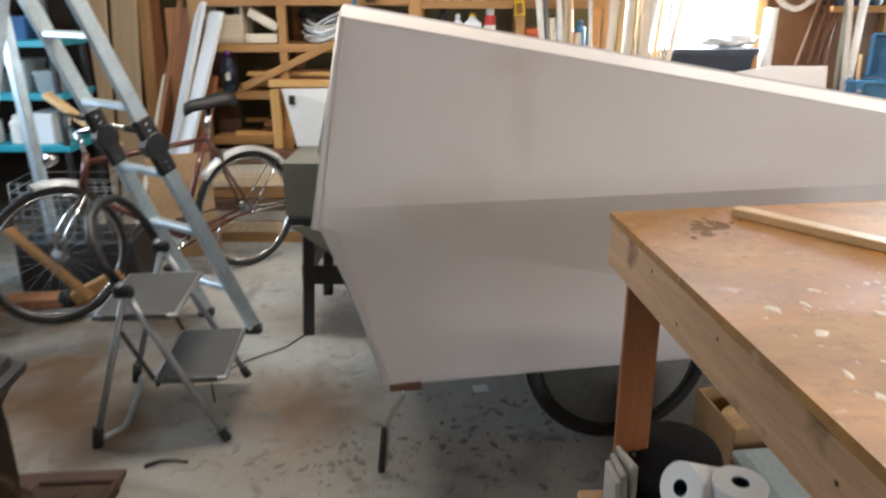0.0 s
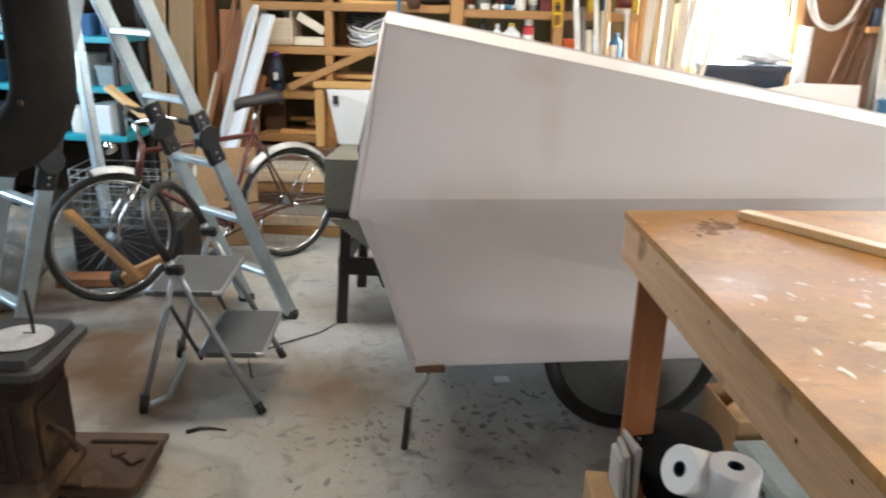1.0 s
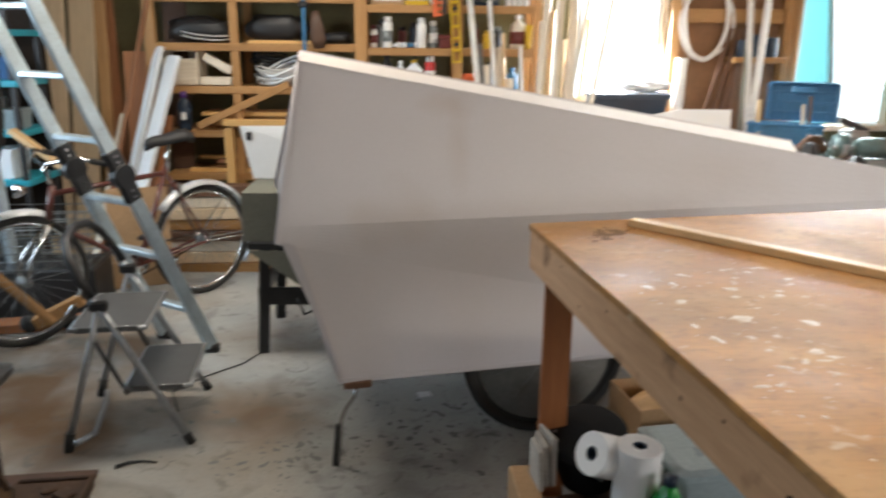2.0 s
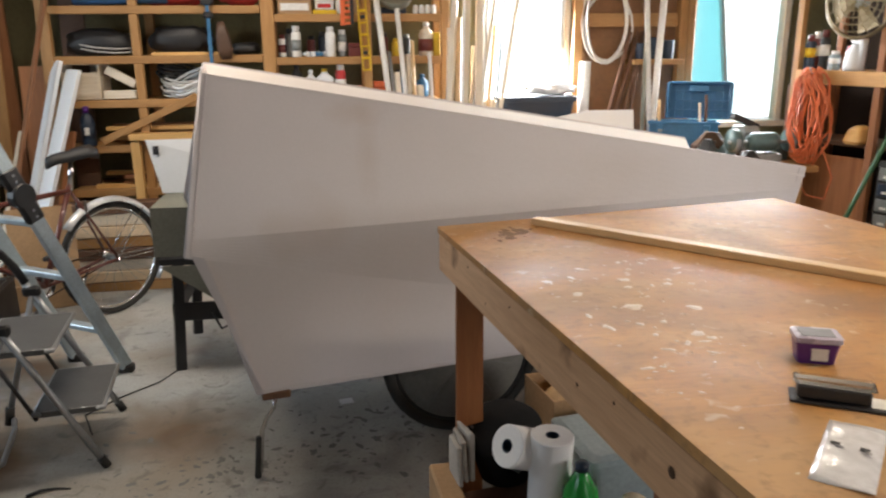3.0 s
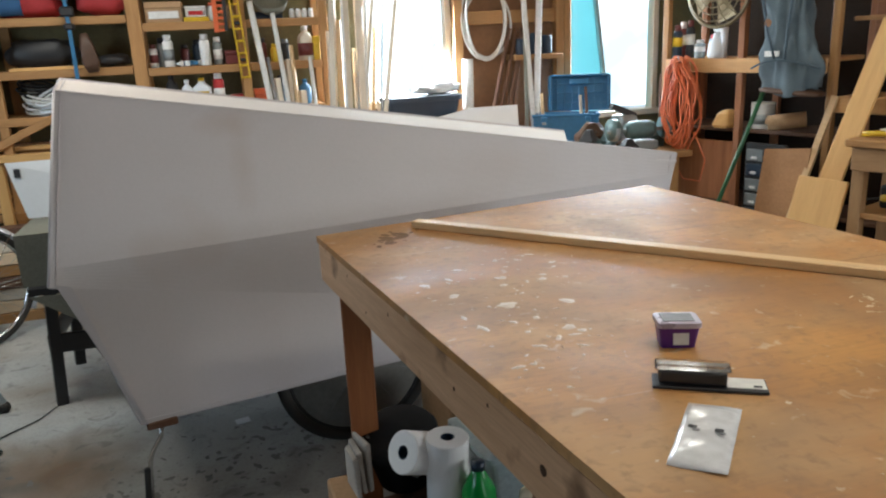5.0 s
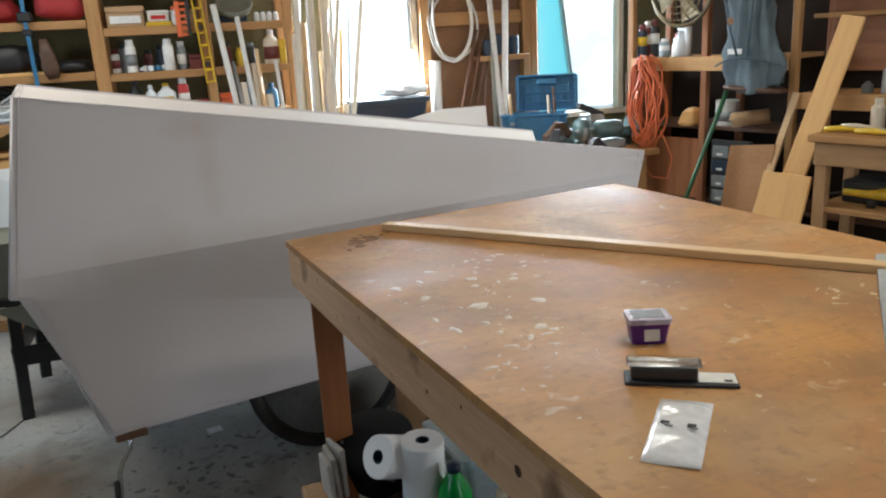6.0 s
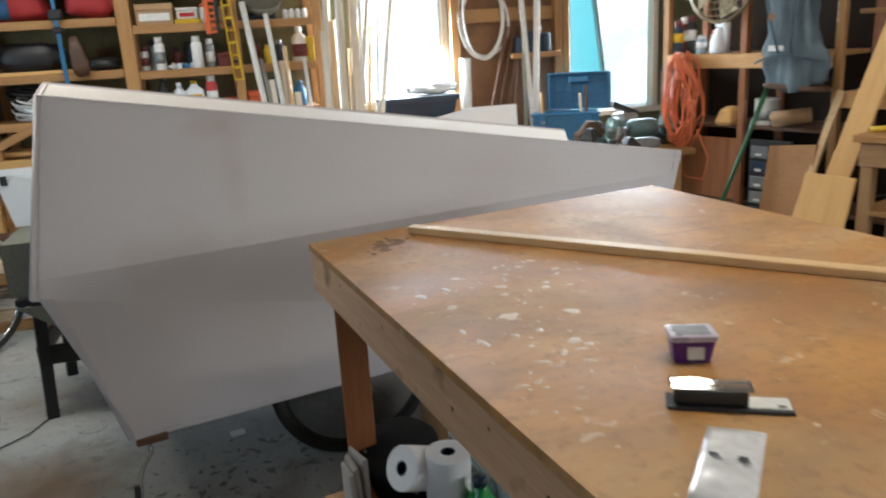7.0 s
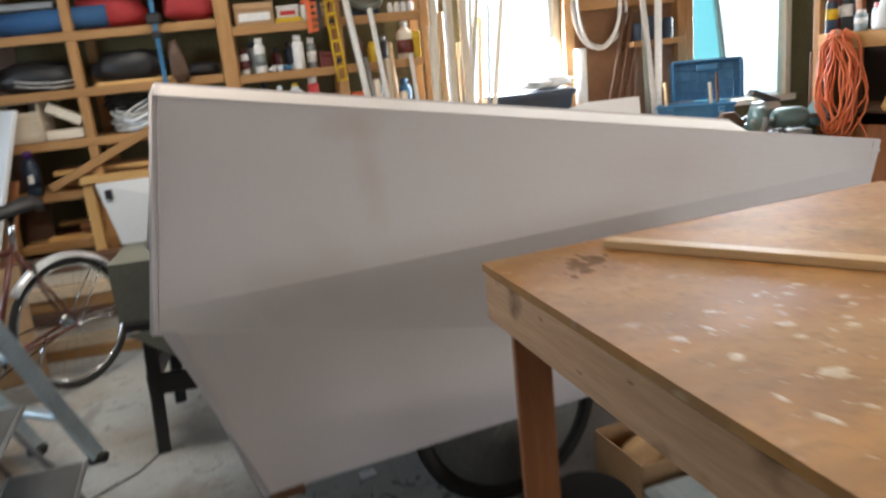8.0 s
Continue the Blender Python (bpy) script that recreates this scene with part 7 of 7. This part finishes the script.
drill = base("yellow_grinder", tuple(rp(1.75, -0.3, 0.61)), "yellow hand-held power tool on the low shelf", "power tool")
q = rp(1.75, -0.30, 0.68)
tube("tool_body", [q - RU * 0.14, q - RU * 0.02, q + RU * 0.08 + Z * 0.01, q + RU * 0.15 + Z * 0.01], [0.017, 0.020, 0.034, 0.032], "yellow", drill, "", 14)
tube("gear_head", [q + RU * 0.151 + Z * 0.01, q + RU * 0.20 + Z * 0.0], [0.036, 0.02], "black_plastic", drill, "", 12)
tube("tool_stand", [q - Z * 0.02, q - Z * 0.068], 0.022, "black_plastic", drill, "", 10)
tube("lead", [q - RU * 0.14, q - RU * 0.22 + Z * -0.02, q - RU * 0.26 - Z * 0.06], 0.006, "black_plastic", drill, "", 6)
thing("tool_box", box_bm(0.3, 0.2, 0.12, 0.01), "black_plastic", "black tool box on the low shelf", "tool box", m=Matrix.Translation(rp(1.72, -0.14, 0.673)) @ pose(0, 0, 0, 0, 0, RROT))

# ---- table saw / machine stand behind the camper's tail ----
saw = base("table_saw_stand", (-0.55, 3.45, 0), "black steel machine stand with a grey-green tabletop", "machine stand")
for x, y in ((-0.68, 3.25), (-0.68, 3.74), (0.02, 3.25), (0.02, 3.74)):
    bar("leg", (x + (0.0 if x < -0.3 else 0.06), y, 0.0), (x + 0.03, y + 0.01, 0.55), 0.05, 0.05, "black_plastic", saw)
for y in (3.25, 3.74):
    bar("cross_rail", (-0.69, y, 0.30), (0.05, y, 0.30), 0.02, 0.09, "black_plastic", saw, "black punched steel rail")
bar("cross_rail", (-0.68, 3.27, 0.30), (-0.68, 3.72, 0.30), 0.02, 0.09, "black_plastic", saw)
part("stand_top", sheet_bm([(-0.72, 3.20, 0.55), (0.06, 3.20, 0.55), (0.06, 3.80, 0.55), (-0.72, 3.80, 0.55)], 0.03), "black_plastic", saw)
part("cabinet", sheet_bm([(-0.745, 3.24, 0.582), (0.02, 3.24, 0.582), (0.02, 3.24, 0.82), (-0.745, 3.24, 0.82)], -0.5), "felt_green", saw, "grey-green steel cabinet")
part("skirt", sheet_bm([(-0.72, 3.19, 0.55), (-0.44, 3.19, 0.55), (-0.44, 3.17, 0.36)], -0.006), "felt_green", saw)
tube("cable", [(-0.50, 3.22, 0.30), (-0.46, 3.2, 0.22), (-0.40, 3.2, 0.25), (-0.38, 3.22, 0.33)], 0.007, "black_plastic", saw, "", 6)
wp = base("plastic_board", (-0.6, 3.60, 0.82), "white plastic panel with a small dark sticker", "panel")
part("panel", sheet_bm([(-0.755, 3.60, 0.824), (0.0, 3.60, 0.824), (0.0, 3.64, 1.10), (-0.812, 3.60, 1.095)], 0.012), "white_plastic", wp)
part("sticker", box_bm(0.028, 0.002, 0.042, 0), "ink", wp, "", pose(-0.765, 3.584, 1.045, 0, 0, 0))

# cable lying on the floor
thing("floor_cable", tube_bm([(-0.66, 3.3, 0.006), (-0.75, 3.1, 0.006), (-0.90, 2.95, 0.006), (-1.0, 2.80, 0.006), (-0.92, 2.62, 0.006)], 0.0032, 6), "rubber", "thin dark cable lying on the floor", "cable", smooth=True)
thing("floor_strap", tube_bm([(-1.02, 2.19, 0.006), (-0.98, 2.22, 0.008), (-0.93, 2.23, 0.006), (-0.88, 2.22, 0.006)], [0.008, 0.006, 0.004, 0.003], 6), "black_plastic", "short dark strap lying on the floor", "strap", smooth=True)
bm = box_bm(0.06, 0.05, 0.004, 0.001)
thing("paper_scrap", bm, "paper", "small pale paper scrap on the floor", "paper scrap", m=pose(0.125, 2.76, 0.004, 0, 0, 12))

# ---- under the workbench ----
for k in range(3):
    bm = box_bm(0.10, 0.016, 0.165 - 0.014 * k, 0.004)
    for v in bm.verts:
        v.co += Vector((0, 0.012 * noise.noise(v.co * 20 + Vector((k, 0, 0))), 0.01 * noise.noise(v.co * 14 + Vector((0, k, 0)))))
    thing("folded_paper", bm, "newsprint", "folded newspaper bundle standing by the bench leg", "newspaper", "newspapers", m=Matrix.Translation((0.494 - 0.0185 * k, 1.745 - 0.012 * k, 0.309 - 0.007 * k)) @ pose(0, 0, 0, 3, 0, -80))
thing("pale_crate", box_bm(0.075, 0.22, 0.226, 0.006), "cardboard", "narrow pale crate under the newspapers", "crate", m=pose(0.428, 1.715, 0.114, 0, 0, 4))
blk = base("black_canister", (0.645, 1.835, 0.15), "round black plastic canister under the bench", "canister")
pB = Vector((0.645, 1.835, 0.185))
turned("drum", [(0.085, 0), (0.098, 0.012), (0.110, 0.15), (0.126, 0.165), (0.128, 0.185), (0.115, 0.198), (0.06, 0.208), (0.0, 0.209)], "black_matte", pB, blk, "", 32, (16, -8, 0))
tube("drum_handle", [pB + Vector((-0.125, -0.04, 0.18)), pB + Vector((-0.085, -0.135, 0.13)), pB + Vector((0.0, -0.165, 0.08)), pB + Vector((0.11, -0.08, 0.15))], 0.006, "grey_metal", blk, "", 6)


def ring_bm(profile, sides):
    """A hollow turned body: the profile closes on itself."""
    bm = bmesh.new()
    rings = [[bm.verts.new((q * math.cos(2 * math.pi * j / sides), q * math.sin(2 * math.pi * j / sides), z)) for j in range(sides)] for q, z in profile]
    for a, b in zip(rings, rings[1:] + rings[:1]):
        for j in range(sides):
            bm.faces.new((a[j], a[(j + 1) % sides], b[(j + 1) % sides], b[j]))
    bmesh.ops.recalc_face_normals(bm, faces=bm.faces)
    return bm


def paper_roll(name, p, tilt):
    r = base(name, tuple(p), "white paper towel roll under the workbench", "paper towel roll", "paper towel rolls")
    m = Matrix.Translation(p) @ pose(0, 0, 0, *tilt)
    part("roll", ring_bm([(0.0212, 0.0), (0.062, 0.0), (0.0645, 0.003), (0.0645, 0.272), (0.062, 0.275), (0.0212, 0.275)], 48), "paper", r, "", m)
    part("core", ring_bm([(0.021, 0.001), (0.021, 0.274), (0.019, 0.274), (0.019, 0.001)], 30), "navy", r, "dark core", m)


paper_roll("paper_towel_roll", Vector((0.722, 1.60, 0.156)), (2, 1, 0))
ax = Vector((-0.80, -0.42, 0.42)).normalized()
rr = base("paper_towel_roll", (0.78, 1.74, 0.23), "white paper towel roll leaning on its side", "paper towel roll", "paper towel rolls")
mm = ax.to_track_quat("Z", "Y").to_matrix().to_4x4()
mm.translation = Vector((0.595, 1.615, 0.392)) - ax * 0.275
part("roll", ring_bm([(0.0212, 0.0), (0.062, 0.0), (0.0645, 0.003), (0.0645, 0.272), (0.062, 0.275), (0.0212, 0.275)], 48), "paper", rr, "", mm)
part("core", ring_bm([(0.021, 0.001), (0.021, 0.274), (0.019, 0.274), (0.019, 0.001)], 30), "navy", rr, "dark core", mm)
gb = base("green_bottle", (0.79, 1.50, 0.15), "green soft-drink bottle with a blue cap", "bottle")
turned("bottle_body", [(0.042, 0), (0.052, 0.01), (0.053, 0.12), (0.050, 0.15), (0.020, 0.205), (0.015, 0.215)], "green", (0.79, 1.50, 0.151), gb)
turned("cap", [(0.020, 0.212), (0.020, 0.236), (0, 0.238)], "navy", (0.79, 1.50, 0.151), gb, "blue cap")
turned("label", [(0.0537, 0.035), (0.0537, 0.10)], "yellow", (0.79, 1.50, 0.151), gb, "yellow printed label")
for x, y, r, h, mtl in ((0.93, 1.44, 0.05, 0.14, "pale_stick"), (1.0, 1.32, 0.045, 0.16, "clear_bin"), (0.90, 1.30, 0.04, 0.12, "white_plastic")):
    thing("jar", lathe_bm([(r, 0), (r, h * 0.7), (r * 0.7, h * 0.82), (r * 0.7, h), (0, h)], 18), mtl, "plastic jar under the workbench", "jar", "jars under the bench", m=pose(x, y, 0.151), smooth=True)
bin_ = base("clear_bin", (1.05, 1.72, 0.15), "translucent blue-grey storage bin under the workbench", "storage bin")
BT = pose(1.05, 1.74, 0.152, 0, 0, 9)
part("bin_body", loft_bm([(0.20, 0.12, 0.02, 0), (0.22, 0.135, 0.02, 0.17)]), "clear_bin", bin_, "", BT)
part("bin_lid", loft_bm([(0.235, 0.15, 0.02, 0.171), (0.235, 0.15, 0.02, 0.19), (0.21, 0.13, 0.02, 0.2)]), "clear_bin", bin_, "pale lid", BT)
ct = base("open_carton", (0.965, 2.06, 0.151), "open cardboard carton with yellow packing under the bench", "carton")
CT = pose(0.965, 2.06, 0.151, 0, 0, 10)
for a, b, c, d in ((-0.16, 0.16, -0.12, -0.114), (-0.16, 0.16, 0.114, 0.12), (-0.16, -0.154, -0.114, 0.114), (0.154, 0.16, -0.114, 0.114)):
    part("side", box_bm(b - a, d - c, 0.215, 0.001), "cardboard", ct, "", CT @ pose((a + b) / 2, (c + d) / 2, 0.108))
part("carton_floor", box_bm(0.306, 0.226, 0.006, 0), "cardboard", ct, "", CT @ pose(0, 0, 0.006))
bm = bmesh.new()
bmesh.ops.create_icosphere(bm, subdivisions=4, radius=0.5)
for v in bm.verts:
    d = v.co.copy()
    v.co = Vector((d.x * 0.29, d.y * 0.21, d.z * 0.20)) * (1 + 0.12 * noise.noise(d * 5) + 0.06 * noise.noise(d * 15))
lo = min(v.co.z for v in bm.verts)
bmesh.ops.translate(bm, vec=(0, 0, -lo), verts=bm.verts)
thing("yellow_packing", bm, "yellow_strip", "crumpled yellowish packing inside the carton", "packing", m=CT @ pose(0, 0, 0.011), smooth=True)

# dark drips and pits on the concrete
rnd = random.Random(77)
sp_bm = bmesh.new()
for k in range(330):
    if k < 150:
        x, y, r = rnd.gauss(-0.35, 0.24), rnd.gauss(2.24, 0.15), rnd.uniform(0.003, 0.011) * rnd.choice((0.5, 0.9, 1.5))
    elif k < 270:
        x, y, r = rnd.gauss(0.22, 0.22), rnd.gauss(2.42, 0.14), rnd.uniform(0.003, 0.012) * rnd.choice((0.5, 0.9, 1.6))
    else:
        x, y, r = rnd.uniform(-1.1, 1.3), rnd.uniform(1.5, 3.2), rnd.uniform(0.0015, 0.005)
    one = splat_bm(rnd, r)
    me = bpy.data.meshes.new("pit")
    one.transform(Matrix.Translation((x, y, 0.0004)) @ pose(0, 0, 0, 0, 0, rnd.uniform(0, 180)) @ Matrix.Diagonal((1.4, 0.7, 0.4, 1)))
    one.to_mesh(me)
    one.free()
    sp_bm.from_mesh(me)
    bpy.data.meshes.remove(me)
thing("floor_specks", sp_bm, "dark_speck", "dark drips and specks on the concrete floor", "specks", kind="stuff")

# unseen fittings added at the ceiling fill lamps
for lx, ly, watts, tint in CEILING_FILLS:
    cf = base("ceiling_fill_fitting", (lx, ly, 2.62), "long unseen ceiling fitting added for a fill lamp", "ceiling light", "ceiling lights")
    solid("housing", lx - 0.62, lx + 0.62, ly - 0.09, ly + 0.09, 2.62, 2.699, "white_paint", cf)
    for s in (-0.04, 0.04):
        tube("lamp_tube", [(lx - 0.6, ly + s, 2.60), (lx + 0.6, ly + s, 2.60)], 0.013, "white_plastic", cf)
